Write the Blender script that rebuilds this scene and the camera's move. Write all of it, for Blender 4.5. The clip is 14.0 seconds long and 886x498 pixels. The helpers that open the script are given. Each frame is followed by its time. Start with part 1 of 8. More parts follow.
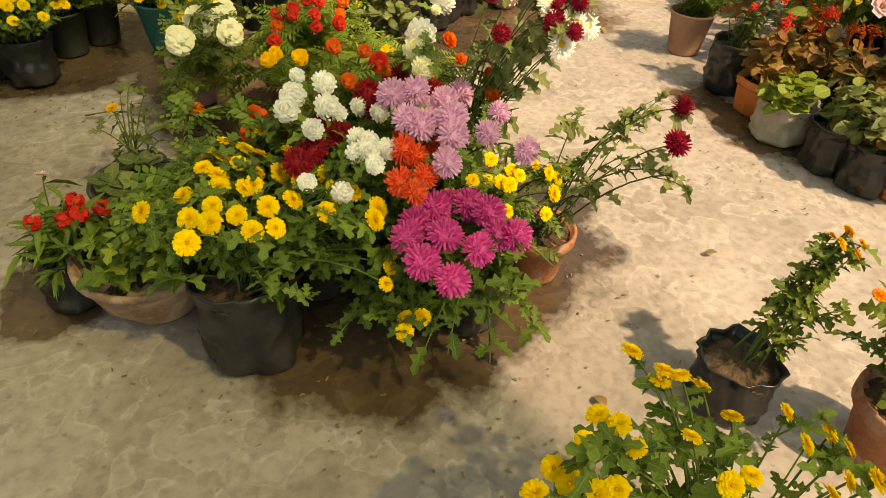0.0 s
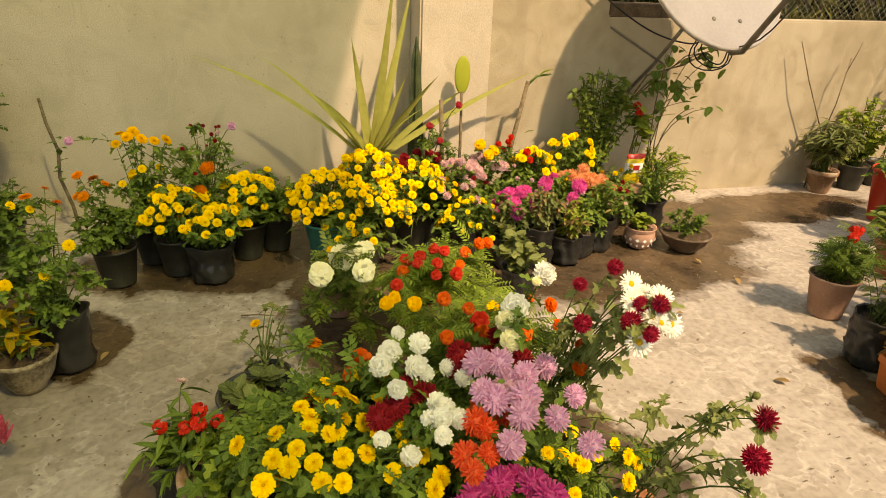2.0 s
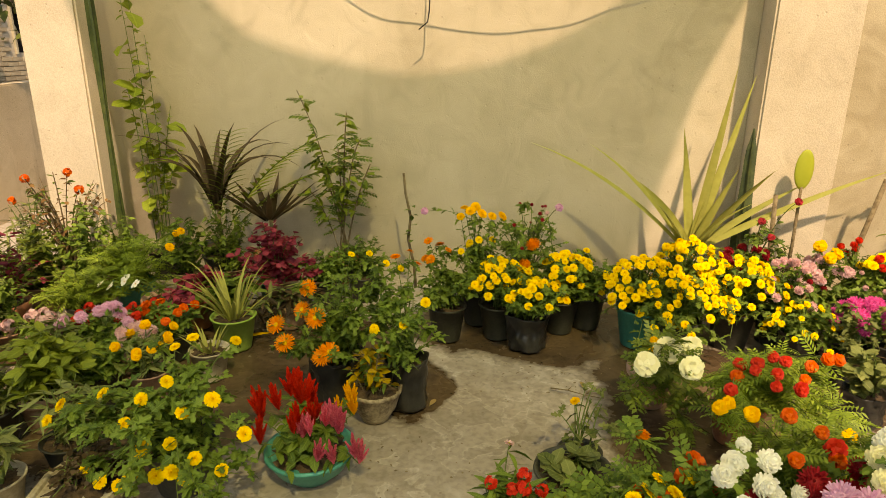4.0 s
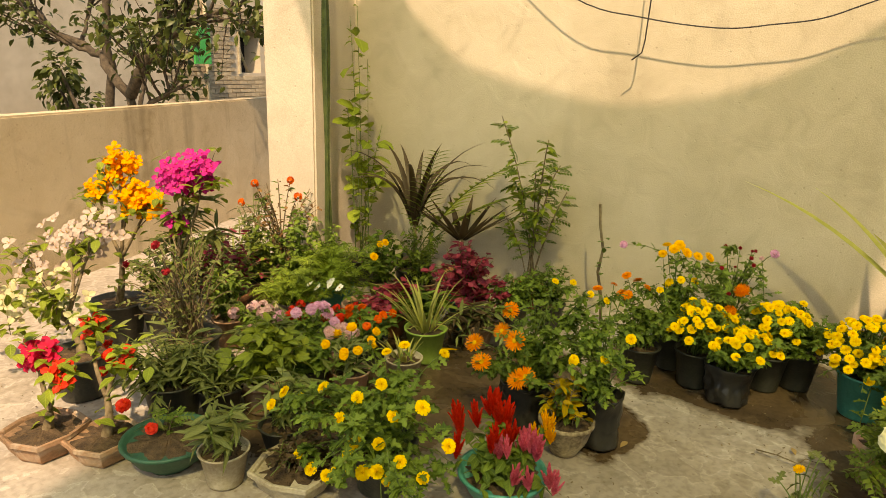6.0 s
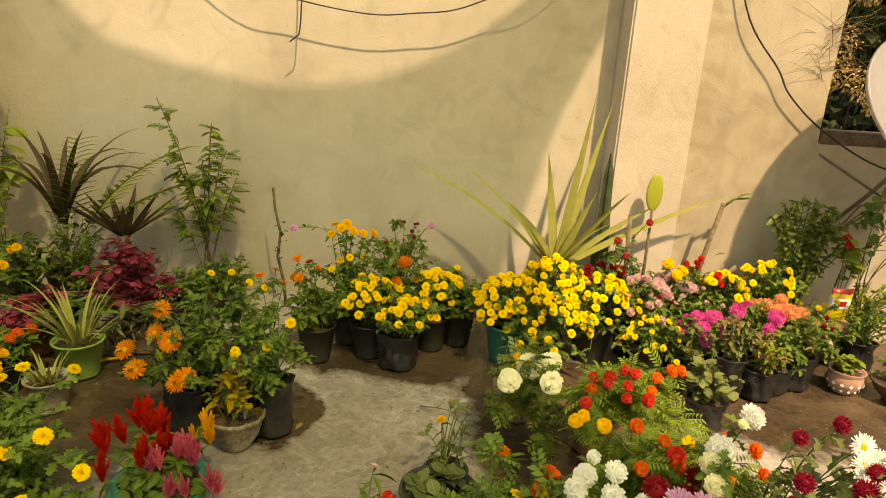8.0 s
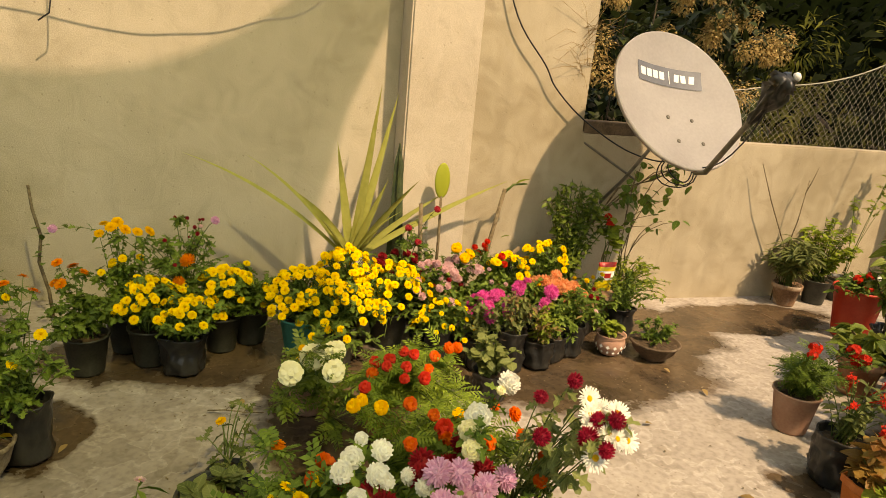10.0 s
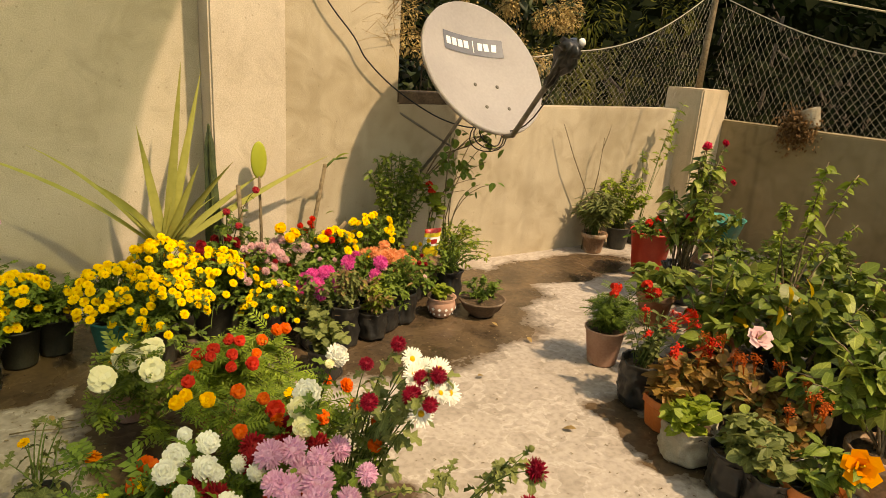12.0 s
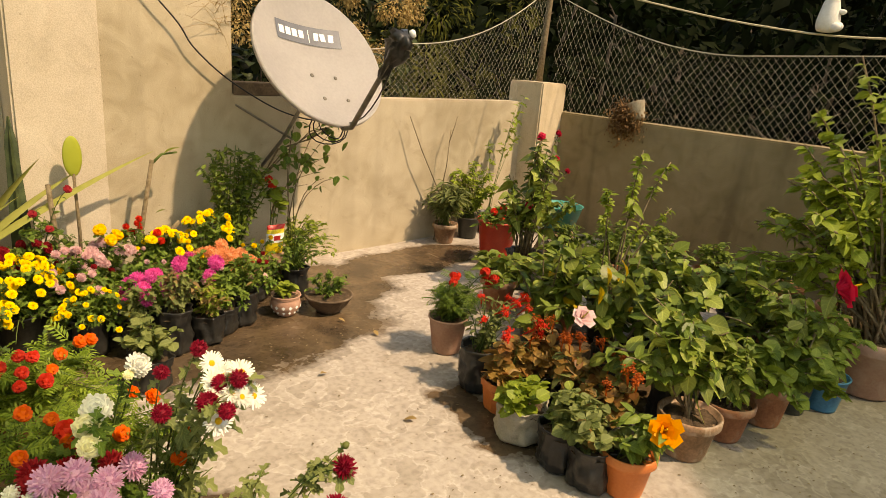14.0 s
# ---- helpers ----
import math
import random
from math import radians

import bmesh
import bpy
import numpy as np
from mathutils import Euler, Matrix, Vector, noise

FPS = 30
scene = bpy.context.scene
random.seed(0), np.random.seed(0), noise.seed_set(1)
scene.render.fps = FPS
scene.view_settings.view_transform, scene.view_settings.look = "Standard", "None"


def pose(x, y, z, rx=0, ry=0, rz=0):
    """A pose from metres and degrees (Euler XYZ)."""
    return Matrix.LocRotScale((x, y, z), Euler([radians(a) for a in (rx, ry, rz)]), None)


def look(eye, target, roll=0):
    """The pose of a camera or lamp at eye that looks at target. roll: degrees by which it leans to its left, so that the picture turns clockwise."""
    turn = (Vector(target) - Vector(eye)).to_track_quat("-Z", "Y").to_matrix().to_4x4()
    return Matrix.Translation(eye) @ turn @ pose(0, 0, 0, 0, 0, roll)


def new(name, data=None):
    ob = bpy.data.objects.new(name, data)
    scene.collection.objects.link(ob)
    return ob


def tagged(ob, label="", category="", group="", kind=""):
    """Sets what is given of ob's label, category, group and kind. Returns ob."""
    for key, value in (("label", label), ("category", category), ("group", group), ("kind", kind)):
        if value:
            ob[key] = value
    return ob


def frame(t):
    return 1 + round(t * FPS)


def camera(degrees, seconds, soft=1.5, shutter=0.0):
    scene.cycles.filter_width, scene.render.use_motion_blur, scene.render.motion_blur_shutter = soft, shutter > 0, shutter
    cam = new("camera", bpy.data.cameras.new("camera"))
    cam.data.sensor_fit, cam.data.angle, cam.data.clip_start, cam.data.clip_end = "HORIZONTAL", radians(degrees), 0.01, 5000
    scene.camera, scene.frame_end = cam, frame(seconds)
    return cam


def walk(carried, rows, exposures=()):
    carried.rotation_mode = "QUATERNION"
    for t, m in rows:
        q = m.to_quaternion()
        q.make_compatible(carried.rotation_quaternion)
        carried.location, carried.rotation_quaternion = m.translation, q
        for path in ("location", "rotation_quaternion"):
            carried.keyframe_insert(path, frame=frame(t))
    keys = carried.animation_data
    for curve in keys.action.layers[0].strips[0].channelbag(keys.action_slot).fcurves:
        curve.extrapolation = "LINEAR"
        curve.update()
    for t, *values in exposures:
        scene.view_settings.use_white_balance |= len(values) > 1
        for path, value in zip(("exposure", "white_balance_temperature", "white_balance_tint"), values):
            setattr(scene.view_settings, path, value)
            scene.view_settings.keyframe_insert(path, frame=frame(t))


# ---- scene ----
cam = camera(68.6, 14.0, soft=0.45)
PATH = [
    (0, (0.74, -3.796, 1.166), (1.587, -2.5, -0.101), 3.3),
    (0.5, (0.82, -3.82, 1.219), (1.635, -2.346, 0.14), 6.0),
    (1, (0.832, -3.879, 1.254), (1.575, -2.33, 0.23), 5.7),
    (1.5, (0.85, -3.85, 1.317), (1.508, -2.195, 0.408), 2.2),
    (2, (0.872, -3.841, 1.374), (1.409, -2.091, 0.569), 2.4),
    (2.5, (0.836, -3.844, 1.411), (1.211, -2.018, 0.685), 2.2),
    (3, (0.787, -3.864, 1.425), (0.97, -1.981, 0.776), 2.2),
    (3.5, (0.736, -3.886, 1.434), (0.689, -1.997, 0.778), 2.1),
    (4, (0.684, -3.894, 1.432), (0.395, -2.012, 0.821), 0.4),
    (4.2, (0.663, -3.898, 1.435), (0.301, -2.022, 0.844), 0.8),
    (6.3, (0.487, -3.946, 1.419), (-0.274, -2.177, 0.881), 1.9),
    (6.5, (0.493, -3.941, 1.427), (-0.23, -2.157, 0.883), 2.1),
    (7, (0.552, -3.923, 1.44), (0.019, -2.068, 0.917), 2.7),
    (7.5, (0.658, -3.901, 1.46), (0.406, -1.99, 0.928), 3.2),
    (8, (0.73, -3.868, 1.441), (0.802, -1.948, 0.886), 3.7),
    (8.2, (0.75, -3.862, 1.438), (0.934, -1.948, 0.889), 3.7),
    (10.3, (0.896, -3.896, 1.434), (1.62, -2.11, 0.901), 4.5),
    (10.5, (0.905, -3.892, 1.425), (1.726, -2.147, 0.894), 3.8),
    (11, (0.934, -3.884, 1.422), (1.861, -2.196, 0.881), 3.1),
    (11.5, (0.936, -3.888, 1.426), (1.898, -2.229, 0.857), 3.1),
    (12, (0.93, -3.931, 1.432), (1.981, -2.327, 0.863), 3.7),
    (12.5, (1.004, -3.943, 1.43), (2.228, -2.464, 0.87), 4.0),
    (13, (1.06, -3.935, 1.435), (2.241, -2.419, 0.881), 3.5),
    (13.5, (1.111, -3.949, 1.426), (2.382, -2.499, 0.892), 4.6),
    (14, (1.075, -4.005, 1.431), (2.43, -2.645, 0.871), 4.6),
]
walk(cam, [(t, look(eye, target, roll)) for t, eye, target, roll in PATH], exposures=[(t, e, k, 9) for t, e, k in ((0, 0.54, 10700), (0.8, 0.52, 9900), (2, 0.51, 10600), (4, 0.60, 11100), (6.5, 0.73, 11200), (8, 0.58, 11200), (10.5, 0.36, 10900), (12, 0.38, 10700), (14, 0.48, 10100))])

# world, sun and exposure
SUN_WAY = Vector((-0.225, 0.55, -0.81)).normalized()
world = bpy.data.worlds.new("sky")
scene.world = world
world.use_nodes = True
sky = world.node_tree.nodes.new("ShaderNodeTexSky")
sky.sky_type = "NISHITA"
sky.sun_disc = False
sky.sun_elevation = math.asin(-SUN_WAY.z)
sky.sun_rotation = math.atan2(-SUN_WAY.x, -SUN_WAY.y)
back = world.node_tree.nodes["Background"]
back.inputs["Strength"].default_value = 0.205
world.node_tree.links.new(sky.outputs[0], back.inputs["Color"])
sun = new("sun", bpy.data.lights.new("sun", "SUN"))
sun.data.energy, sun.data.angle, sun.data.color = 3.6, radians(1.6), (1.0, 0.875, 0.79)
sun.matrix_world = look((4, -6, 8), Vector((4, -6, 8)) + SUN_WAY)


# materials
def nodes_of(name):
    m = bpy.data.materials.new(name)
    m.use_nodes = True
    return m, m.node_tree.nodes, m.node_tree.links, m.node_tree.nodes["Principled BSDF"]


def noise_node(n, l, scale, detail=4.0, distort=0.0, source="Object"):
    co = n.new("ShaderNodeTexCoord")
    x = n.new("ShaderNodeTexNoise")
    x.inputs["Scale"].default_value, x.inputs["Detail"].default_value, x.inputs["Distortion"].default_value = scale, detail, distort
    l.new(co.outputs[source], x.inputs["Vector"])
    return x.outputs[0]


def ramp(n, l, source, stops):
    r = n.new("ShaderNodeValToRGB")
    e = r.color_ramp.elements
    e[0].position, e[1].position = stops[0][0], stops[-1][0]
    e[0].color, e[1].color = (*stops[0][1], 1), (*stops[-1][1], 1)
    for p, c in stops[1:-1]:
        e.new(p).color = (*c, 1)
    l.new(source, r.inputs[0])
    return r.outputs[0]


def maths(n, l, op, a, b=0.0, c=0.0):
    x = n.new("ShaderNodeMath")
    x.operation = op
    for k, v in enumerate((a, b, c)):
        if isinstance(v, (int, float)):
            x.inputs[k].default_value = v
        else:
            l.new(v, x.inputs[k])
    return x.outputs[0]


def mixed(n, l, f, a, b, kind="MIX"):
    x = n.new("ShaderNodeMix")
    x.data_type, x.blend_type = "RGBA", kind
    for socket, v in ((x.inputs[0], f), (x.inputs[6], a), (x.inputs[7], b)):
        if isinstance(v, (int, float)):
            socket.default_value = v
        elif isinstance(v, tuple):
            socket.default_value = (*v, 1)
        else:
            l.new(v, socket)
    return x.outputs[2]


def bumped(n, l, b, height, strength, distance=0.01):
    x = n.new("ShaderNodeBump")
    x.inputs["Strength"].default_value, x.inputs["Distance"].default_value = strength, distance
    l.new(height, x.inputs["Height"])
    l.new(x.outputs[0], b.inputs["Normal"])


def grainy(name, dark, light, scale=8.0, rough=0.8, bump=0.3, fine=90.0, metal=0.0, spec=0.4, vary=0.0, bloom=0.0):
    """A solid surface: blotches and fine grain between two colours, and relief; bloom: pale lime stains."""
    m, n, l, b = nodes_of(name)
    big, small = noise_node(n, l, scale), noise_node(n, l, fine, 2.0)
    v = maths(n, l, "MULTIPLY_ADD", small, 0.4, maths(n, l, "MULTIPLY", big, 0.8))
    color = ramp(n, l, v, ((0.4, dark), (0.8, light)))
    if bloom:
        lime = ramp(n, l, noise_node(n, l, 11.0, 8.0, 1.0), ((0.5, (0, 0, 0)), (0.68, (1, 1, 1))))
        color = mixed(n, l, maths(n, l, "MULTIPLY", lime, bloom), color, (0.52, 0.43, 0.33))
        soot = ramp(n, l, noise_node(n, l, 5.0, 8.0, 1.5), ((0.55, (0, 0, 0)), (0.7, (1, 1, 1))))
        color = mixed(n, l, maths(n, l, "MULTIPLY", soot, bloom), color, (0.06, 0.045, 0.03))
    if vary:
        info, hsv = n.new("ShaderNodeObjectInfo"), n.new("ShaderNodeHueSaturation")
        l.new(maths(n, l, "MULTIPLY_ADD", info.outputs["Random"], 2 * vary, 1 - vary), hsv.inputs["Value"])
        l.new(color, hsv.inputs["Color"])
        color = hsv.outputs[0]
    l.new(color, b.inputs["Base Color"])
    b.inputs["Roughness"].default_value, b.inputs["Metallic"].default_value, b.inputs["Specular IOR Level"].default_value = rough, metal, spec
    if bump:
        bumped(n, l, b, v, bump)
    return m


def living(name, dark, light, rough=0.5, through_light=0.3, vary=0.15, spec=0.22, veins=0.0):
    """Leaf or petal: colour differs from piece to piece, and some light passes through. veins: how pale the ribs are."""
    m, n, l, b = nodes_of(name)
    geo, info = n.new("ShaderNodeNewGeometry"), n.new("ShaderNodeObjectInfo")
    v = maths(n, l, "MULTIPLY_ADD", geo.outputs["Random Per Island"], 0.6, maths(n, l, "MULTIPLY", noise_node(n, l, 25.0, 2.0), 0.4))
    color = ramp(n, l, v, ((0.1, dark), (0.85, light)))
    if veins:
        uv, cut = n.new("ShaderNodeUVMap"), n.new("ShaderNodeSeparateXYZ")
        l.new(uv.outputs[0], cut.inputs[0])
        side = maths(n, l, "ABSOLUTE", cut.outputs[0])
        rib = ramp(n, l, side, ((0.03, (1, 1, 1)), (0.13, (0, 0, 0))))
        wave = maths(n, l, "SINE", maths(n, l, "MULTIPLY", maths(n, l, "MULTIPLY_ADD", side, -0.22, cut.outputs[1]), 40.0))
        line = maths(n, l, "MULTIPLY", ramp(n, l, wave, ((0.72, (0, 0, 0)), (0.98, (1, 1, 1)))), 0.55)
        net_ = maths(n, l, "MAXIMUM", rib, line)
        color = mixed(n, l, maths(n, l, "MULTIPLY", net_, veins), color, tuple(min(1.0, 1.7 * c + 0.02) for c in light))
        bumped(n, l, b, maths(n, l, "MULTIPLY", net_, -1.0), 0.35, 0.002)
    hsv = n.new("ShaderNodeHueSaturation")
    l.new(maths(n, l, "MULTIPLY_ADD", info.outputs["Random"], 2 * vary, 1 - vary), hsv.inputs["Value"])
    l.new(color, hsv.inputs["Color"])
    l.new(hsv.outputs[0], b.inputs["Base Color"])
    b.inputs["Roughness"].default_value, b.inputs["Specular IOR Level"].default_value = rough, spec
    t, mix = n.new("ShaderNodeBsdfTranslucent"), n.new("ShaderNodeMixShader")
    l.new(hsv.outputs[0], t.inputs["Color"])
    mix.inputs[0].default_value = through_light
    l.new(b.outputs[0], mix.inputs[1])
    l.new(t.outputs[0], mix.inputs[2])
    l.new(mix.outputs[0], n["Material Output"].inputs["Surface"])
    return m


def plaster(name, base, light, dark, run=0.5):
    """Hand-trowelled cement render: cloudy wash, pits, grime runs from the top and damp at the foot."""
    m, n, l, b = nodes_of(name)
    co = n.new("ShaderNodeTexCoord")
    cloud = noise_node(n, l, 1.1, 5.0, 0.6)
    fine = noise_node(n, l, 160.0, 2.0)
    wave = noise_node(n, l, 6.0, 6.0, 1.2)
    color = ramp(n, l, maths(n, l, "MULTIPLY_ADD", wave, 0.35, maths(n, l, "MULTIPLY", cloud, 0.7)), ((0.36, dark), (0.5, base), (0.68, light)))
    stretch = n.new("ShaderNodeMapping")
    stretch.inputs["Scale"].default_value = (7.0, 7.0, 0.5)
    l.new(co.outputs["Object"], stretch.inputs["Vector"])
    drip = n.new("ShaderNodeTexNoise")
    drip.inputs["Scale"].default_value, drip.inputs["Detail"].default_value = 1.0, 5.0
    l.new(stretch.outputs[0], drip.inputs["Vector"])
    streak = maths(n, l, "MULTIPLY", ramp(n, l, drip.outputs[0], ((0.56, (0, 0, 0)), (0.74, (1, 1, 1)))), run)
    color = mixed(n, l, streak, color, tuple(0.55 * c for c in dark))
    pits = n.new("ShaderNodeTexVoronoi")
    pits.inputs["Scale"].default_value = 26.0
    l.new(co.outputs["Object"], pits.inputs["Vector"])
    some = n.new("ShaderNodeSeparateColor")
    l.new(pits.outputs["Color"], some.inputs[0])
    spot = ramp(n, l, maths(n, l, "MULTIPLY_ADD", wave, 0.12, pits.outputs["Distance"]), ((0.13, (1, 1, 1)), (0.24, (0, 0, 0))))
    speck = maths(n, l, "MULTIPLY", spot, ramp(n, l, maths(n, l, "MULTIPLY_ADD", wave, 0.5, some.outputs[0]), ((0.88, (0, 0, 0)), (1.15, (1, 1, 1)))))
    color = mixed(n, l, maths(n, l, "MULTIPLY", speck, 0.3), color, (0.16, 0.11, 0.06))
    color = mixed(n, l, 1.0, color, ramp(n, l, fine, ((0.3, (0.86, 0.86, 0.85)), (0.7, (1.1, 1.1, 1.1)))), "MULTIPLY")
    blot = ramp(n, l, noise_node(n, l, 2.3, 8.0, 2.0), ((0.58, (0, 0, 0)), (0.72, (1, 1, 1))))
    color = mixed(n, l, maths(n, l, "MULTIPLY", blot, 0.35), color, tuple(0.72 * c for c in dark))
    l.new(color, b.inputs["Base Color"])
    b.inputs["Roughness"].default_value, b.inputs["Specular IOR Level"].default_value = 0.88, 0.25
    bumped(n, l, b, maths(n, l, "MULTIPLY_ADD", wave, 1.2, maths(n, l, "MULTIPLY_ADD", fine, 0.25, maths(n, l, "MULTIPLY", speck, -0.3))), 0.35, 0.012)
    return m


PILLAR_RENDER = plaster("pale_pillar_render", (0.55, 0.465, 0.36), (0.60, 0.515, 0.405), (0.48, 0.40, 0.30), 0.06)
PLASTER = plaster("cement_render", (0.49, 0.42, 0.31), (0.56, 0.485, 0.37), (0.41, 0.35, 0.25), 0.10)
# weathered render, darkened so the east parapet's shade is in its colour
OLD_SHADED_RENDER = plaster("old_render_shade_toned", (0.235, 0.175, 0.088), (0.31, 0.235, 0.13), (0.14, 0.10, 0.048), 0.35)
AGED = plaster("aged_render", (0.44, 0.365, 0.255), (0.51, 0.43, 0.31), (0.34, 0.275, 0.18), 0.22)
PARAPET = plaster("weathered_render", (0.54, 0.425, 0.28), (0.62, 0.50, 0.345), (0.38, 0.285, 0.17), 0.55)


def concrete_floor():
    """Worn screed: scaled-off patches, fine soiling, painted shade tone and the wet marks of watering."""
    m, n, l, b = nodes_of("worn_screed")
    co = n.new("ShaderNodeTexCoord")
    cloud, wave, fine = noise_node(n, l, 0.8, 5.0, 0.4), noise_node(n, l, 4.0, 8.0, 0.8), noise_node(n, l, 170.0, 3.0)
    color = ramp(n, l, maths(n, l, "MULTIPLY_ADD", wave, 0.5, maths(n, l, "MULTIPLY", cloud, 0.55)), ((0.36, (0.275, 0.232, 0.185)), (0.52, (0.345, 0.296, 0.246)), (0.68, (0.415, 0.36, 0.306))))
    # thin skin of cement that has scaled off in islands with sharp rims
    skin = maths(n, l, "MULTIPLY_ADD", noise_node(n, l, 1.4, 3.0), 0.45, maths(n, l, "MULTIPLY", noise_node(n, l, 9.5, 10.0, 0.3), 0.62))
    flake = ramp(n, l, skin, ((0.535, (0, 0, 0)), (0.555, (1, 1, 1))))
    rim = maths(n, l, "MULTIPLY", flake, ramp(n, l, skin, ((0.555, (1, 1, 1)), (0.575, (0, 0, 0)))))
    color = mixed(n, l, maths(n, l, "MULTIPLY", flake, 0.24), color, (0.50, 0.44, 0.38))
    color = mixed(n, l, maths(n, l, "MULTIPLY", rim, 0.26), color, (0.64, 0.58, 0.51))
    crust = ramp(n, l, noise_node(n, l, 6.0, 10.0, 1.2), ((0.60, (0, 0, 0)), (0.63, (1, 1, 1))))
    color = mixed(n, l, maths(n, l, "MULTIPLY", crust, 0.24), color, (0.22, 0.175, 0.125))
    speckle = noise_node(n, l, 38.0, 6.0, 0.3)
    color = mixed(n, l, 1.0, color, ramp(n, l, speckle, ((0.34, (0.82, 0.81, 0.80)), (0.52, (1, 1, 1)), (0.68, (1.09, 1.09, 1.09)))), "MULTIPLY")
    grit = n.new("ShaderNodeTexVoronoi")
    grit.inputs["Scale"].default_value = 34.0
    l.new(co.outputs["Object"], grit.inputs["Vector"])
    tone = n.new("ShaderNodeSeparateColor")
    l.new(grit.outputs["Color"], tone.inputs[0])
    pit = maths(n, l, "MULTIPLY", ramp(n, l, grit.outputs["Distance"], ((0.10, (1, 1, 1)), (0.22, (0, 0, 0)))), ramp(n, l, tone.outputs[0], ((0.70, (0, 0, 0)), (0.8, (1, 1, 1)))))
    color = mixed(n, l, maths(n, l, "MULTIPLY", pit, 0.5), color, (0.17, 0.12, 0.08))
    warp = n.new("ShaderNodeTexNoise")
    warp.inputs["Scale"].default_value, warp.inputs["Detail"].default_value = 4.5, 5.0
    l.new(co.outputs["Object"], warp.inputs["Vector"])
    shift = n.new("ShaderNodeVectorMath")
    shift.operation = "MULTIPLY_ADD"
    shift.inputs[1].default_value, shift.inputs[2].default_value = (0.35, 0.35, 0), (-0.175, -0.175, 0)
    l.new(warp.outputs["Color"], shift.inputs[0])
    moved = n.new("ShaderNodeVectorMath")
    l.new(co.outputs["Object"], moved.inputs[0])
    l.new(shift.outputs[0], moved.inputs[1])
    wet = None
    # centre and half-sizes of each watered stretch
    for cx, cy, rx, ry in ((0.75, -0.75, 0.85, 0.42), (1.35, -1.35, 0.45, 0.75), (2.55, -1.05, 0.95, 0.60), (3.35, -0.75, 0.45, 0.42), (4.15, -0.62, 0.75, 0.30),
                           (1.78, -2.56, 0.28, 0.38), (1.38, -2.74, 0.56, 0.33), (0.6, -2.3, 0.2, 0.2), (3.8, -2.4, 0.55, 0.5), (2.98, -2.5, 0.16, 0.42), (0.20, -1.48, 0.17, 0.26), (-0.3, -1.2, 0.4, 0.5), (-0.9, -1.5, 0.7, 0.9)):
        place = n.new("ShaderNodeMapping")
        place.vector_type = "TEXTURE"
        place.inputs["Location"].default_value, place.inputs["Scale"].default_value = (cx, cy, 0), (rx, ry, 10)
        l.new(moved.outputs[0], place.inputs["Vector"])
        far = n.new("ShaderNodeVectorMath")
        far.operation = "LENGTH"
        l.new(place.outputs[0], far.inputs[0])
        wet = far.outputs["Value"] if wet is None else maths(n, l, "MINIMUM", wet, far.outputs["Value"])
    # trodden soil round the bed, together with shade painted into the floor colour
    grime_and_shade = None
    for cx, cy, rx, ry in ((0.45, -2.95, 1.0, 0.75), (1.45, -3.1, 0.7, 0.42), (0.4, -1.7, 0.7, 0.6), (4.1, -3.5, 1.1, 0.6), (0.0, -1.9, 0.5, 0.5)):
        place = n.new("ShaderNodeMapping")
        place.vector_type = "TEXTURE"
        place.inputs["Location"].default_value, place.inputs["Scale"].default_value = (cx, cy, 0), (rx, ry, 10)
        l.new(moved.outputs[0], place.inputs["Vector"])
        far = n.new("ShaderNodeVectorMath")
        far.operation = "LENGTH"
        l.new(place.outputs[0], far.inputs[0])
        grime_and_shade = far.outputs["Value"] if grime_and_shade is None else maths(n, l, "MINIMUM", grime_and_shade, far.outputs["Value"])
    dirt_and_shade = maths(n, l, "MULTIPLY", ramp(n, l, maths(n, l, "MULTIPLY_ADD", wave, 0.8, maths(n, l, "SUBTRACT", grime_and_shade, 0.4)), ((0.55, (1, 1, 1)), (1.15, (0, 0, 0)))), 0.42)
    color = mixed(n, l, dirt_and_shade, color, mixed(n, l, 1.0, color, (0.42, 0.38, 0.30), "MULTIPLY"))
    edge = maths(n, l, "MULTIPLY_ADD", speckle, 0.16, maths(n, l, "SUBTRACT", wet, 0.08))
    soaked, drying = ramp(n, l, edge, ((0.84, (1, 1, 1)), (1.02, (0, 0, 0)))), ramp(n, l, edge, ((0.98, (1, 1, 1)), (1.32, (0, 0, 0))))
    damp = maths(n, l, "MAXIMUM", soaked, maths(n, l, "MULTIPLY", drying, 0.30))
    color = mixed(n, l, maths(n, l, "MULTIPLY", damp, 0.95), color, mixed(n, l, 1.0, color, ramp(n, l, noise_node(n, l, 3.0, 7.0, 0.8), ((0.35, (0.12, 0.085, 0.05)), (0.62, (0.29, 0.21, 0.13)))), "MULTIPLY"))
    l.new(color, b.inputs["Base Color"])
    l.new(maths(n, l, "MULTIPLY_ADD", damp, maths(n, l, "MULTIPLY_ADD", wave, 0.5, -0.86), 0.82), b.inputs["Roughness"])
    b.inputs["Specular IOR Level"].default_value = 0.35
    bumped(n, l, b, maths(n, l, "MULTIPLY_ADD", flake, -0.35, maths(n, l, "MULTIPLY_ADD", fine, 0.25, maths(n, l, "MULTIPLY_ADD", pit, -0.4, maths(n, l, "MULTIPLY", wave, 0.35)))), 0.30, 0.008)
    return m


